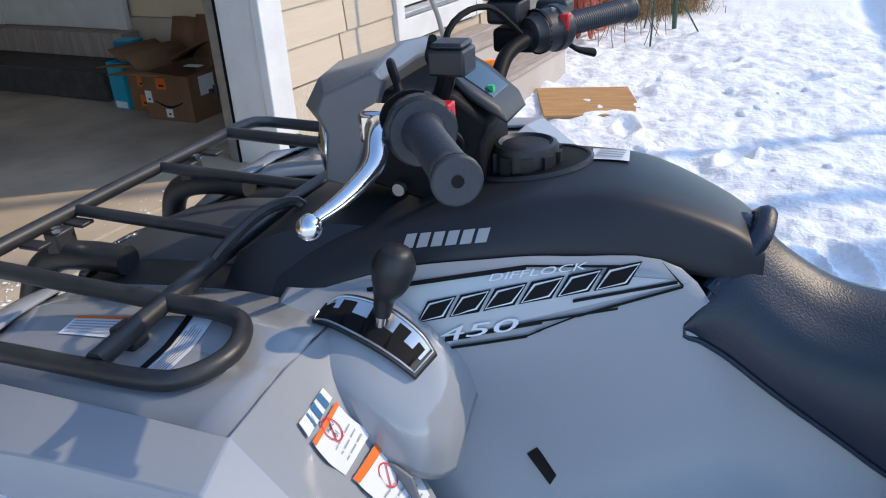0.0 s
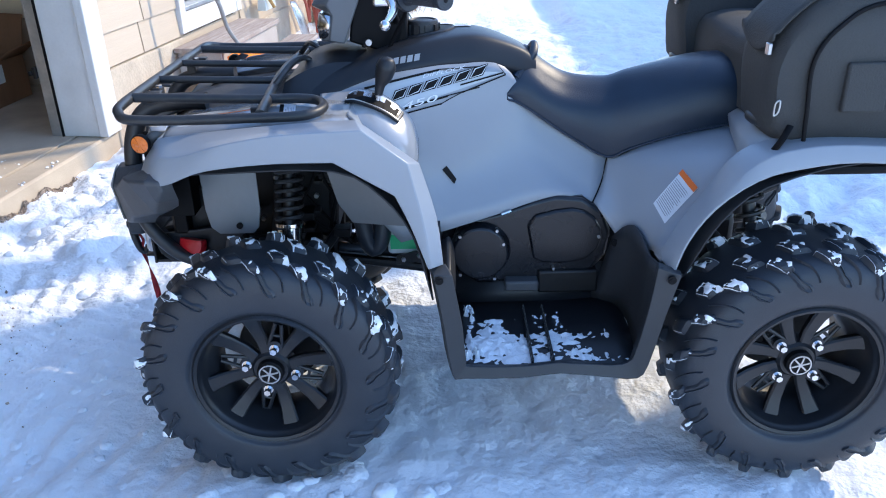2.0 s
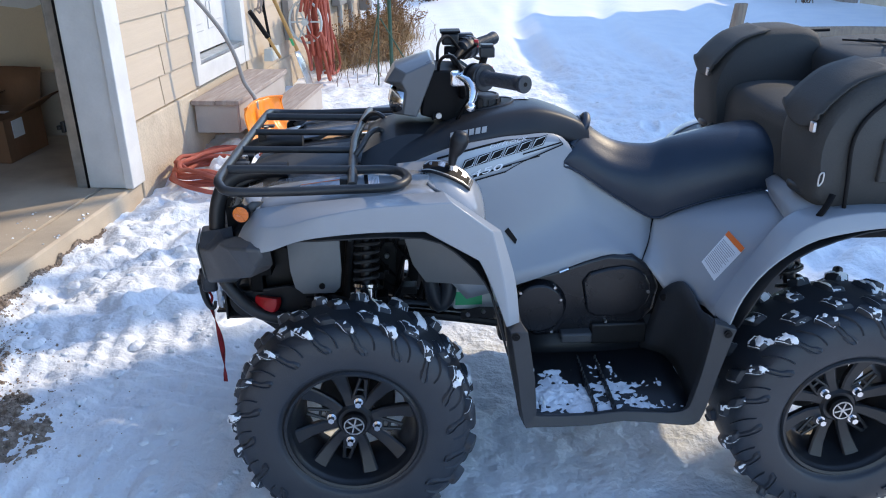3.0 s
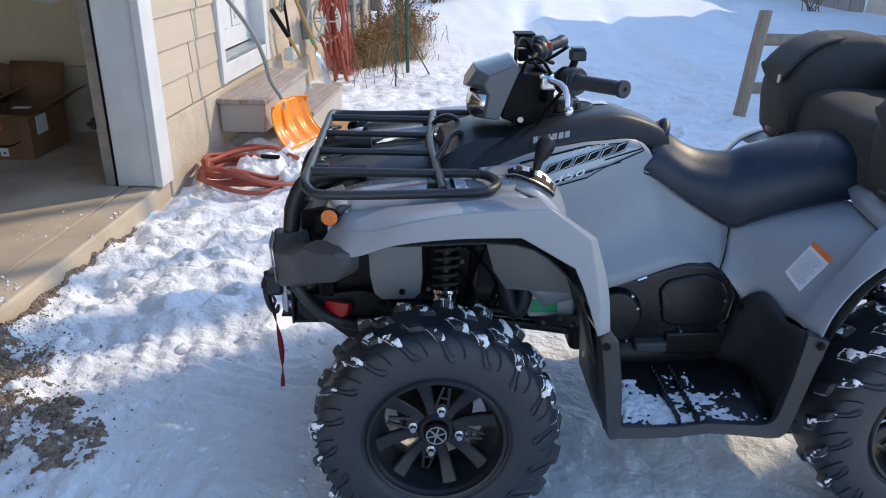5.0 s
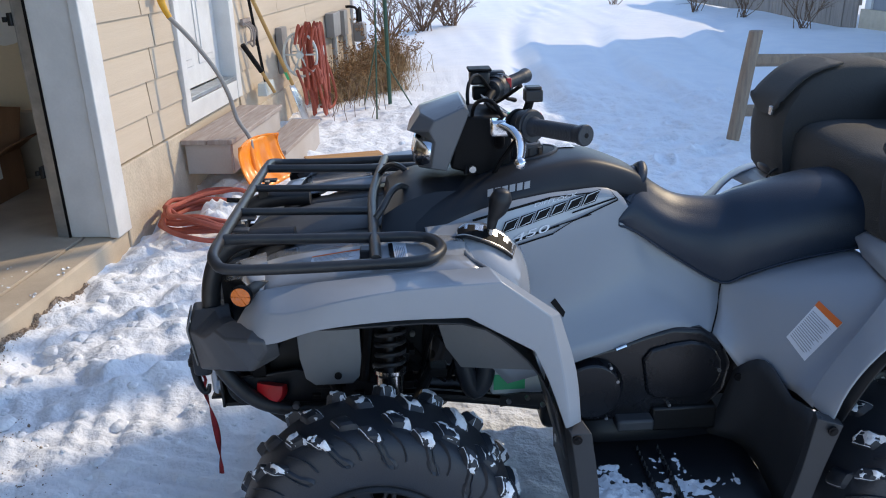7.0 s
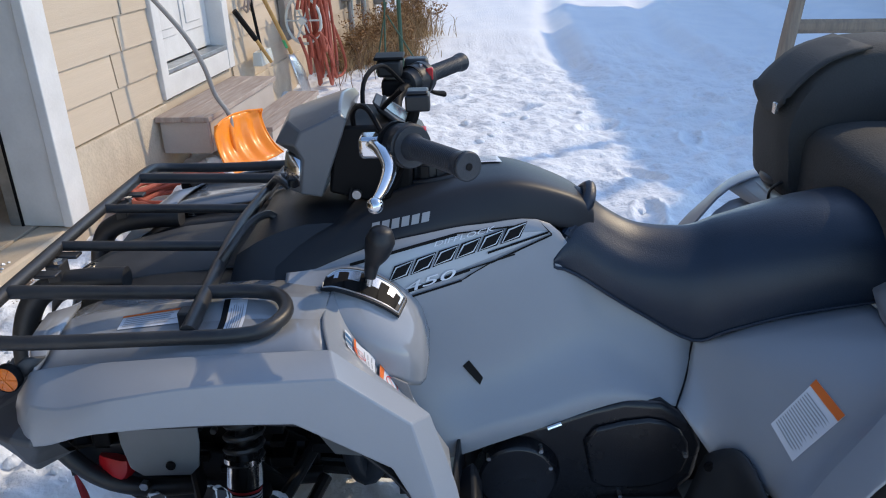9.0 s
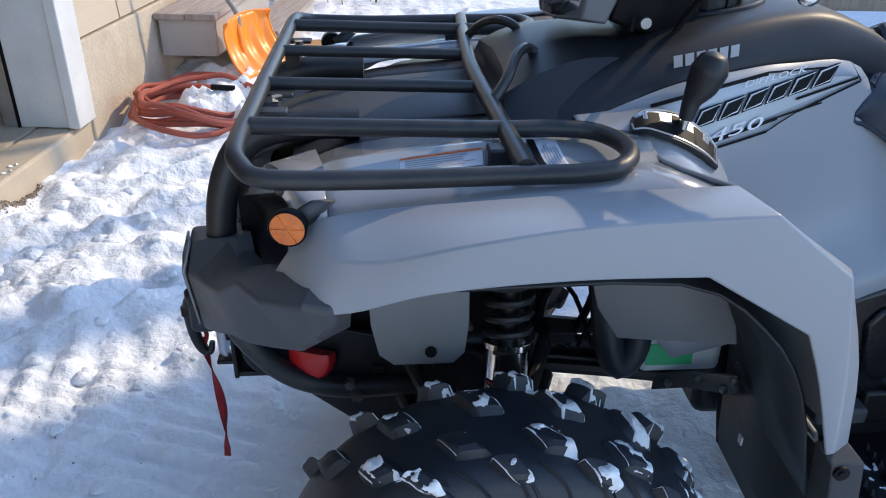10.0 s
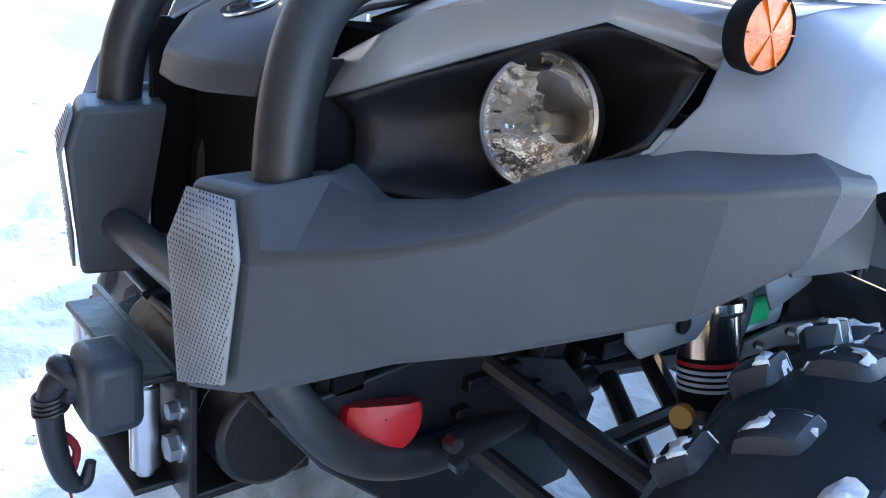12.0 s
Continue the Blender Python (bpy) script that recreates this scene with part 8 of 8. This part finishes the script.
def wall_things():
    re = thing("hose_reel", HOUSE, "wall hose reel hung with long red hose", "hose reel")
    c = V(0.22, 3.32, 0.62)
    part("reel_hub", Shape().tube([(c.x, 3.15, c.z), (c.x, 3.52, c.z)], 0.03, 12, 1), "tank", re, "pale grey plastic reel hub")
    for y in (3.2, 3.46):
        ring = [(c.x + 0.15 * math.cos(2 * math.pi * k / 16), y, c.z + 0.19 * math.sin(2 * math.pi * k / 16)) for k in range(16)]
        wl = part("reel_wheel", Shape().tube(ring, 0.012, 8, 2, closed=True), "tank", re, "pale grey plastic reel wheel")
        for k in range(3):
            w = math.pi * k / 3
            part("spoke", Shape().tube([(c.x - 0.15 * math.cos(w), y, c.z - 0.19 * math.sin(w)), (c.x + 0.15 * math.cos(w), y, c.z + 0.19 * math.sin(w))], 0.008, 6, 1), "tank", wl)
    part("crank", Shape().tube([(c.x, 3.5, c.z), (c.x + 0.1, 3.55, c.z + 0.05)], 0.01, 8, 1).tube([(c.x + 0.1, 3.55, c.z + 0.05), (c.x + 0.1, 3.66, c.z + 0.05)], 0.014, 8, 1), "box", re, "grey crank handle")
    part("wall_bracket", Shape().box((0.0, 3.24, 0.45), (0.06, 3.42, 0.85)), "box", re, bevel=0.005)
    rng = random.Random(5)
    for k in range(15):
        s0 = 3.1 + 0.32 * rng.random()
        w = rng.uniform(0.05, 0.14)
        bot = 0.06 + 0.35 * rng.random() ** 2
        d = 0.2 + 0.14 * rng.random()
        part("hose_loop", Shape().tube([(d, s0, 0.72), (d + 0.05, s0 - w * 0.3, 0.86 + 0.03 * rng.random()), (d + 0.03, s0 + w, 0.72), (d + 0.04, s0 + w * 1.3, bot + 0.2), (d + 0.05, s0 + w * 0.6, bot), (d + 0.05, s0 - w * 0.3, bot + 0.16), (d, s0 - 0.02, 0.5)], 0.0135, 8, 5), "hose", re)
    part("hose_loop", Shape().tube([(0.33, 3.5, 0.7), (0.36, 3.75, 0.4), (0.37, 3.9, 0.16), (0.36, 3.86, 0.07), (0.35, 3.7, 0.06), (0.3, 3.5, 0.1)], 0.0135, 8, 5), "hose", re)
    sp = thing("garden_shovel", HOUSE, "garden shovel with ochre wooden handle leaning on the wall", "shovel")
    part("handle", Shape().tube([(0.05, 2.25, 1.35), (0.2, 2.5, 0.75), (0.28, 2.62, 0.45)], 0.016, 10, 3), "ash", sp, "ochre wooden handle")
    part("band", Shape().tube([(0.245, 2.575, 0.56), (0.26, 2.6, 0.50)], 0.0185, 10, 1), "green", sp, "green painted band")
    bl = Shape().loft([[(0.27, 2.56, 0.45), (0.29, 2.62, 0.44), (0.27, 2.68, 0.45)], [(0.32, 2.54, 0.3), (0.34, 2.65, 0.28), (0.32, 2.76, 0.3)], [(0.35, 2.6, 0.13), (0.36, 2.7, 0.1), (0.35, 2.8, 0.13)]], n=3, m=3)
    part("blade", bl, "steel", sp, "worn steel blade", solid=0.004)
    ra = thing("rake", HOUSE, "short black-headed hand tool leaning on the wall", "tool")
    part("handle", Shape().tube([(0.03, 2.2, 0.82), (0.12, 2.32, 0.6)], 0.02, 10, 1), "ink", ra, "black grip")
    part("shank", Shape().tube([(0.12, 2.32, 0.6), (0.18, 2.42, 0.42)], 0.014, 10, 1), "ash", ra)
    br = thing("broom", HOUSE, "dark-handled broom standing against the wall", "broom")
    part("handle", Shape().tube([(0.03, 2.42, 1.3), (0.1, 2.46, 0.5)], 0.012, 10, 1), "ink", br)
    part("head", Shape().box((0.06, 2.34, 0.40), (0.14, 2.6, 0.5), taper=0.01), "tank", br, "pale broom head", bevel=0.005)
    sg = thing("wall_hook", HOUSE, "rusty hook rack on the house wall", "hook")
    hk = Shape().box((0.0, 2.3, 0.95), (0.02, 2.5, 1.0))
    for k in range(4):
        hk.tube([(0.02, 2.32 + 0.05 * k, 0.97), (0.07, 2.32 + 0.05 * k, 0.92), (0.06, 2.33 + 0.05 * k, 0.84 - 0.05 * (k % 2)), (0.03, 2.33 + 0.05 * k, 0.82)], 0.008, 7, 4)
    part("hooks", hk, "stepwood", sg)
    for s0, z0, s1, z1, d in ((5.35, 0.55, 5.75, 0.82, 0.1), (6.1, 0.5, 6.32, 0.8, 0.08)):
        mb = thing("meter_box", HOUSE, "grey metal utility box on the house wall", "utility box")
        part("case", Shape().box((0.0, s0, z0), (d, s1, z1)), "box", mb, bevel=0.008)
        part("conduit", Shape().tube([(0.05, (s0 + s1) / 2 - 0.06, z0), (0.05, (s0 + s1) / 2 - 0.06, 0.0)], 0.022, 10, 1), "box", mb)
        part("conduit", Shape().tube([(0.05, (s0 + s1) / 2 + 0.07, z0), (0.05, (s0 + s1) / 2 + 0.07, 0.0)], 0.016, 10, 1), "tank", mb)
    gm = thing("gas_meter", HOUSE, "dark gas meter with pipes by the wall", "gas meter")
    part("body", Shape().box((0.1, 6.5, 0.38), (0.25, 6.72, 0.62)), "box", gm, bevel=0.03, seg=3)
    part("pipe", Shape().tube([(0.16, 6.55, 0.6), (0.16, 6.55, 0.78), (0.1, 6.5, 0.82), (0.03, 6.5, 0.82)], 0.018, 8, 3).tube([(0.16, 6.66, 0.6), (0.16, 6.68, 0.75), (0.16, 6.8, 0.72), (0.16, 6.82, 0.0)], 0.018, 8, 3), "ink", gm)


wall_things()


def stems(rng, n, base, height, spread, r0, kinds=2, bend=0.3):
    """Thin branching twigs from a common foot."""
    sh = Shape()
    tips = []

    def grow(p, d, ln, r, depth):
        q = p + d * ln * 0.5 + V(rng.gauss(0, bend * ln * 0.2), rng.gauss(0, bend * ln * 0.2), 0)
        e = p + d * ln + V(rng.gauss(0, bend * ln * 0.3), rng.gauss(0, bend * ln * 0.3), 0)
        sh.tube([tuple(p), tuple(q), tuple(e)], [r, r * 0.8, r * 0.55], 5, 2, caps=False)
        tips.append((q, e))
        if depth:
            for _ in range(rng.choice((2, 3))):
                a = p.lerp(e, rng.uniform(0.4, 1.0))
                nd = (d + V(rng.gauss(0, 0.45), rng.gauss(0, 0.45), rng.gauss(0.05, 0.3))).normalized()
                grow(a, nd, ln * rng.uniform(0.4, 0.7), r * 0.55, depth - 1)

    for _ in range(n):
        d = V(rng.gauss(0, spread), rng.gauss(0, spread), 1).normalized()
        b = Vector(base) + V(rng.gauss(0, 0.06), rng.gauss(0, 0.06), 0)
        grow(b, d, height * rng.uniform(0.5, 0.8), r0, kinds)
    return sh, tips


def shrubs():
    rng = random.Random(21)
    for k, (d, s, h, sp) in enumerate(((0.45, 4.5, 0.42, 0.6), (0.35, 5.1, 0.5, 0.6), (0.6, 5.3, 0.45, 0.7), (0.4, 5.9, 0.55, 0.6), (0.7, 6.1, 0.5, 0.6), (0.45, 6.8, 0.6, 0.5), (0.7, 4.9, 0.36, 0.8), (0.25, 4.2, 0.35, 0.5))):
        p = H(d, s, 0)
        z = ground_z(p.x, p.y)
        sb = thing("dry_shrub", pose(p.x, p.y, z - 0.02), "dense dry shrub of tan grass and brown twigs by the wall", "shrub", "dry shrubs along the wall")
        tw, tips = stems(rng, 10, (0, 0, 0), h, sp, 0.005, 2)
        part("twig_work", tw, "twig", sb, fix=False)
        lf = Shape()
        for _ in range(420):
            q, e = rng.choice(tips)
            c = q.lerp(e, rng.random()) + V(rng.gauss(0, 0.025), rng.gauss(0, 0.025), rng.gauss(0, 0.02))
            if c.z < 0.01:
                continue
            m = Matrix.Translation(c) @ Euler((rng.random() * 6, rng.random() * 6, rng.random() * 6)).to_matrix().to_4x4()
            a = rng.uniform(0.012, 0.026)
            lf.add([m @ V(0, -a, 0), m @ V(a * 0.45, 0, a * 0.3), m @ V(0, a, 0), m @ V(-a * 0.45, 0, a * 0.3)], [(0, 1, 2), (0, 2, 3)])
        part("foliage", lf, "leaf", sb, fix=False)
        gr = Shape()
        for _ in range(620):
            w, rr = rng.random() * 6.28, abs(rng.gauss(0, 0.17))
            b0 = V(rr * math.cos(w), rr * math.sin(w), 0.0)
            lean = V(rng.gauss(0, 0.12), rng.gauss(0, 0.12), 0)
            hh = h * rng.uniform(0.25, 0.85)
            sd = V(math.cos(w * 5), math.sin(w * 5), 0) * rng.uniform(0.0015, 0.004)
            mid, tip = b0 + lean * 0.4 + V(0, 0, hh * 0.65), b0 + lean * 1.4 + V(0, 0, hh * rng.uniform(0.7, 1.0))
            gr.add([b0 - sd, b0 + sd, mid + sd, mid - sd, tip], [(0, 1, 2, 3), (3, 2, 4)])
        part("dry_grass", gr, "straw", sb, "tan dry grass blades", fix=False)
    for k, (d, s, h) in enumerate(((0.5, 11.6, 1.25), (1.0, 12.4, 1.1), (0.1, 9.6, 0.9))):
        p = H(d, s, 0)
        sb = thing("bare_bush", pose(p.x, p.y, ground_z(p.x, p.y) - 0.02), "bare many-stemmed bush in the snow", "bush", "bare bushes")
        tw, tips = stems(rng, 26, (0, 0, 0), h, 0.55, 0.011, 2)
        part("twig_work", tw, "twig", sb, fix=False)
    for x, y, h in ((7.2, 12.4, 0.8), (7.0, 14.6, 0.8), (6.6, 16.2, 0.7), (5.6, 19.5, 0.9)):
        sb = thing("bare_bush", pose(x, y, ground_z(x, y) - 0.02), "small bare bush by the board fence", "bush", "bare bushes")
        tw, tips = stems(rng, 12, (0, 0, 0), h, 0.4, 0.009, 2)
        part("twig_work", tw, "twig", sb, fix=False)
    # thin dead stalks in the snow near the stakes
    st = thing("dead_stalk", H(0, 0, 0) and pose(*H(0.62, 3.9, 0.0)), "thin dead plant stalks in the snow", "plant")
    for _ in range(26):
        x, y = rng.uniform(-0.35, 0.3), rng.uniform(-0.7, 0.5)
        h = rng.uniform(0.12, 0.34)
        sh = Shape().tube([(x, y, -0.03), (x + rng.gauss(0, 0.04), y + rng.gauss(0, 0.04), h * 0.6), (x + rng.gauss(0, 0.1), y + rng.gauss(0, 0.1), h)], 0.003, 5, 3)
        part("stalk", sh, "twig", st, fix=False)
    sk = thing("plant_stakes", HOUSE, "green metal garden stakes tied in a tripod", "stake")
    for a, b, r in (((0.85, 3.38, 0.0), (0.88, 3.46, 1.15), 0.008), ((1.18, 3.72, 0.0), (0.88, 3.46, 0.62), 0.007), ((0.62, 4.05, 0.0), (0.87, 3.5, 0.72), 0.007), ((0.9, 3.95, 0.0), (0.9, 3.9, 1.2), 0.02)):
        part("stake", Shape().tube([a, b], r, 8, 1), "stake", sk)


shrubs()


def rail_fence():
    fe = thing("rail_fence", pose(2.62, 4.12, 0), "weathered split-rail fence in the snow", "fence")

    def post(x, y, lean):
        rows = []
        for i in range(7):
            z = -0.1 + 0.94 * i / 6
            rows.append([(x + lean * z + 0.052 * math.cos(w) * (1 + 0.15 * noise.noise(V(w, z * 2, x))), y + 0.05 * math.sin(w) * (1 + 0.2 * noise.noise(V(w, z * 2, 9))), z) for w in [2 * math.pi * k / 9 for k in range(9)]])
        part("post", Shape().loft(rows, ring=True, ends=True), "wood", fe, "leaning split log post", bevel=0.006)

    def rail(a, b):
        a, b = Vector(a), Vector(b)
        rows = []
        for i in range(9):
            c = a.lerp(b, i / 8)
            rows.append([c + V(0, 0.03 * math.cos(w), 0.05 * math.sin(w)) * (1 + 0.2 * noise.noise(V(i * 0.6, w, a.z))) for w in [2 * math.pi * k / 7 for k in range(7)]])
        part("rail", Shape().loft(rows, ring=True, ends=True), "wood", fe, bevel=0.004)

    post(0, 0, 0.11)
    post(2.5, -0.15, -0.03)
    post(5.0, -0.3, 0.02)
    for z in (0.62, 0.24):
        rail((0.08 * z, 0.0, z), (2.5, -0.15, z - 0.03))
        rail((2.5, -0.15, z - 0.03), (5.0, -0.3, z))


rail_fence()


def yard_bits():
    pb = thing("plywood_board", pose(-0.34, 3.77, ground_z(-0.34, 3.77) - 0.012, 3, 2, 20), "tan plywood board half buried in the snow", "board")
    part("sheet", Shape().box((-0.28, -0.28, -0.008), (0.3, 0.26, 0.008)), "ply", pb, bevel=0.002)
    # unseen bare trees added towards the sun, to band snow and wall with shadow
    rng = random.Random(31)
    # the first trunk is added only to darken sunlit snow by the bike
    for q, far, h, r0 in ((-0.83, 8.5, 12.0, 0.08), (0.53, 9.5, 12.0, 0.19), (1.11, 9.0, 12.0, 0.165), (1.66, 11.0, 13.0, 0.06), (2.38, 10.0, 13.0, 0.05)):
        x, y = far * SUN_AZ.x - q * SUN_AZ.y, far * SUN_AZ.y + q * SUN_AZ.x
        tr = thing("bare_tree", pose(x, y, 0), "unseen tall bare tree added for the shadow it casts", "tree")
        tk = Shape().tube([(0, 0, -0.1), (0.02, 0.01, h * 0.3), (0.0, 0.03, h * 0.6), (0.03, 0.02, h)], [r0 * 1.1, r0 * 1.05, r0, r0 * 0.7], 10, 4)
        part("trunk", tk, "bark", tr)
        sh = Shape()

        def limb(p, d, ln, r, depth):
            e = p + d * ln
            m = p.lerp(e, 0.5) + V(rng.gauss(0, 0.06), rng.gauss(0, 0.06), 0.06) * ln
            sh.tube([tuple(p), tuple(m), tuple(e)], [r, r * 0.8, r * 0.5], 6, 2, caps=False)
            if depth:
                for _ in range(3):
                    limb(p.lerp(e, rng.uniform(0.35, 1)), (d + V(rng.gauss(0, 0.5), rng.gauss(0, 0.5), rng.gauss(0.1, 0.3))).normalized(), ln * rng.uniform(0.4, 0.65), r * 0.55, depth - 1)

        for k in range(6):
            z = h * (0.8 + 0.035 * k)
            w = k * 2.4 + x
            limb(V(0.03, 0.06, z), V(math.cos(w), math.sin(w), 0.7).normalized(), 1.5 - 0.09 * k, 0.022, 2)
        part("crown", sh, "bark", tr, fix=False)


yard_bits()


def snow_bits():
    """Snow left in the footwell, on the tyres and in lumps on the ground."""
    rng = random.Random(17)

    def clump(sh, c, a, b, h, seed):
        rows = []
        for i in range(5):
            t = i / 4
            r = math.cos(t * math.pi / 2) ** 0.7
            row = []
            for k in range(12):
                w = 2 * math.pi * k / 12
                q = r * (1 + 0.35 * noise.noise(V(math.cos(w) * 1.6, math.sin(w) * 1.6, seed)) + 0.2 * noise.noise(V(math.cos(w) * 5, math.sin(w) * 5, seed)))
                row.append(V(c[0] + a * q * math.cos(w), c[1] + b * q * math.sin(w), c[2] + h * math.sin(t * math.pi / 2) * (1 + 0.3 * noise.noise(V(w, t * 3, seed)))))
            rows.append(row)
        sh.loft(rows, ring=True, ends=True)

    # a broken crust on the footwell floor, thickest at its front
    fw, rows = Shape(), []
    for i in range(78):
        row = []
        for j in range(52):
            x, y = 0.452 + 0.0054 * i, -0.478 + 0.0052 * j
            p = V(x, y, 1)
            cover = 0.95 - 1.2 * (x - 0.452) / 0.42 + 0.35 * math.exp(-((x - 0.70) / 0.05) ** 2)
            edge = min(1.0, (x - 0.452) / 0.02, (y + 0.478) / 0.02, (0.868 - x) / 0.02, (-0.213 - y) / 0.02)
            lift = cover + 0.9 * noise.noise(p * 14) + 0.8 * noise.noise(p * 36) + 0.8 * noise.noise(p * 80)
            z = 0.2805 + (0.011 * min(1.6, lift) + 0.004 * noise.noise(p * 110) * (lift > 0)) * max(0, edge) if lift > 0 else 0.279 + 0.004 * max(-1, lift)
            row.append(V(x, y, z))
        rows.append(row)
    fw.loft(rows)
    for x, y, a, b, h, n in ((0.47, -0.24, 0.02, 0.03, 0.035, 14), (0.48, -0.44, 0.02, 0.03, 0.03, 12)):
        for k in range(n):
            r = rng.uniform(0.004, 0.01)
            clump(fw, (x + rng.gauss(0, a * 0.55), y + rng.gauss(0, b * 0.55), 0.281), r, r * rng.uniform(0.6, 1.4), h * rng.uniform(0.3, 1), rng.random() * 50)
    tagged(part("footwell_snow", fw, "snow", fix=False, angle=60), "crusted snow left on the black footwell floor", "snow", kind="stuff")
    ty = Shape()
    for key, (m, spin) in WHEEL_AT.items():
        for side in (0, 1):
            for k in range(18):
                ang = 2 * math.pi * (k + 0.5 * side) / 18 - spin
                up = math.sin(ang + 0.2)
                ahead = -math.cos(ang + 0.2)
                if (up < 0.1 and (ahead < 0.6 or up < -0.7)) or rng.random() > 0.55 + 0.6 * max(up, ahead * 0.7):
                    continue
                turn = Matrix.Rotation(-2 * math.pi * (k + 0.5 * side) / 18, 4, "Y")
                mm = m @ (turn if not side else turn @ Matrix.Rotation(math.pi, 4, "X") @ Matrix.Rotation(-0.36, 4, "Y"))
                rows, seed = [], V(k * 3.1, side * 5.7, len(key))
                lug = LUGS[key][k % 2]
                bias = rng.uniform(-0.4, 0.12) + 0.15 * up
                for i in range(29):
                    u = 1 + i / 28 * 15
                    a = int(u)
                    r = [lug[a][c].lerp(lug[a + 1][c], u - a) for c in range(4)]
                    out = (r[1] + r[2] - r[0] - r[3]).normalized()
                    row = []
                    for j in range(8):
                        p = r[0].lerp(r[3], j / 7)
                        lift = bias + noise.noise(p * 55 + seed) + 0.6 * noise.noise(p * 130 + seed)
                        edge = min(i, 28 - i, j, 7 - j) > 0
                        row.append(p + out * (0.0015 + 0.009 * min(0.8, lift) if lift > 0 and edge else -0.0045))
                    rows.append(row)
                ty.join(Shape().loft(rows), mm)
    tagged(part("tyre_snow", ty, "snow", fix=False, angle=60), "bits of snow caught on the tyre lugs", "snow", kind="stuff")
    lp = Shape()
    for k in range(430):
        if k >= 150:
            x, y = rng.uniform(-1.7, -0.3), rng.uniform(-0.5, 1.0)
        elif k < 30:
            x, y = rng.gauss(0.05, 0.25), -0.62 + rng.gauss(0, 0.06)
        elif k < 90:
            p = H(0.12 + abs(rng.gauss(0, 0.25)), rng.uniform(-2.6, 0.2), 0)
            x, y = p.x, p.y
        else:
            x, y = rng.uniform(-1.0, 3.0), rng.uniform(0.9, 4.5)
        r = rng.uniform(0.012, 0.04) if k < 150 else rng.uniform(0.006, 0.02)
        clump(lp, (x, y, ground_z(x, y) - 0.004), r, r * rng.uniform(0.7, 1.3), r * rng.uniform(0.4, 0.8), rng.random() * 90)
    tagged(part("snow_lumps", lp, "snow", fix=False, angle=60), "loose crumbs and lumps of snow", "snow", kind="stuff")


snow_bits()
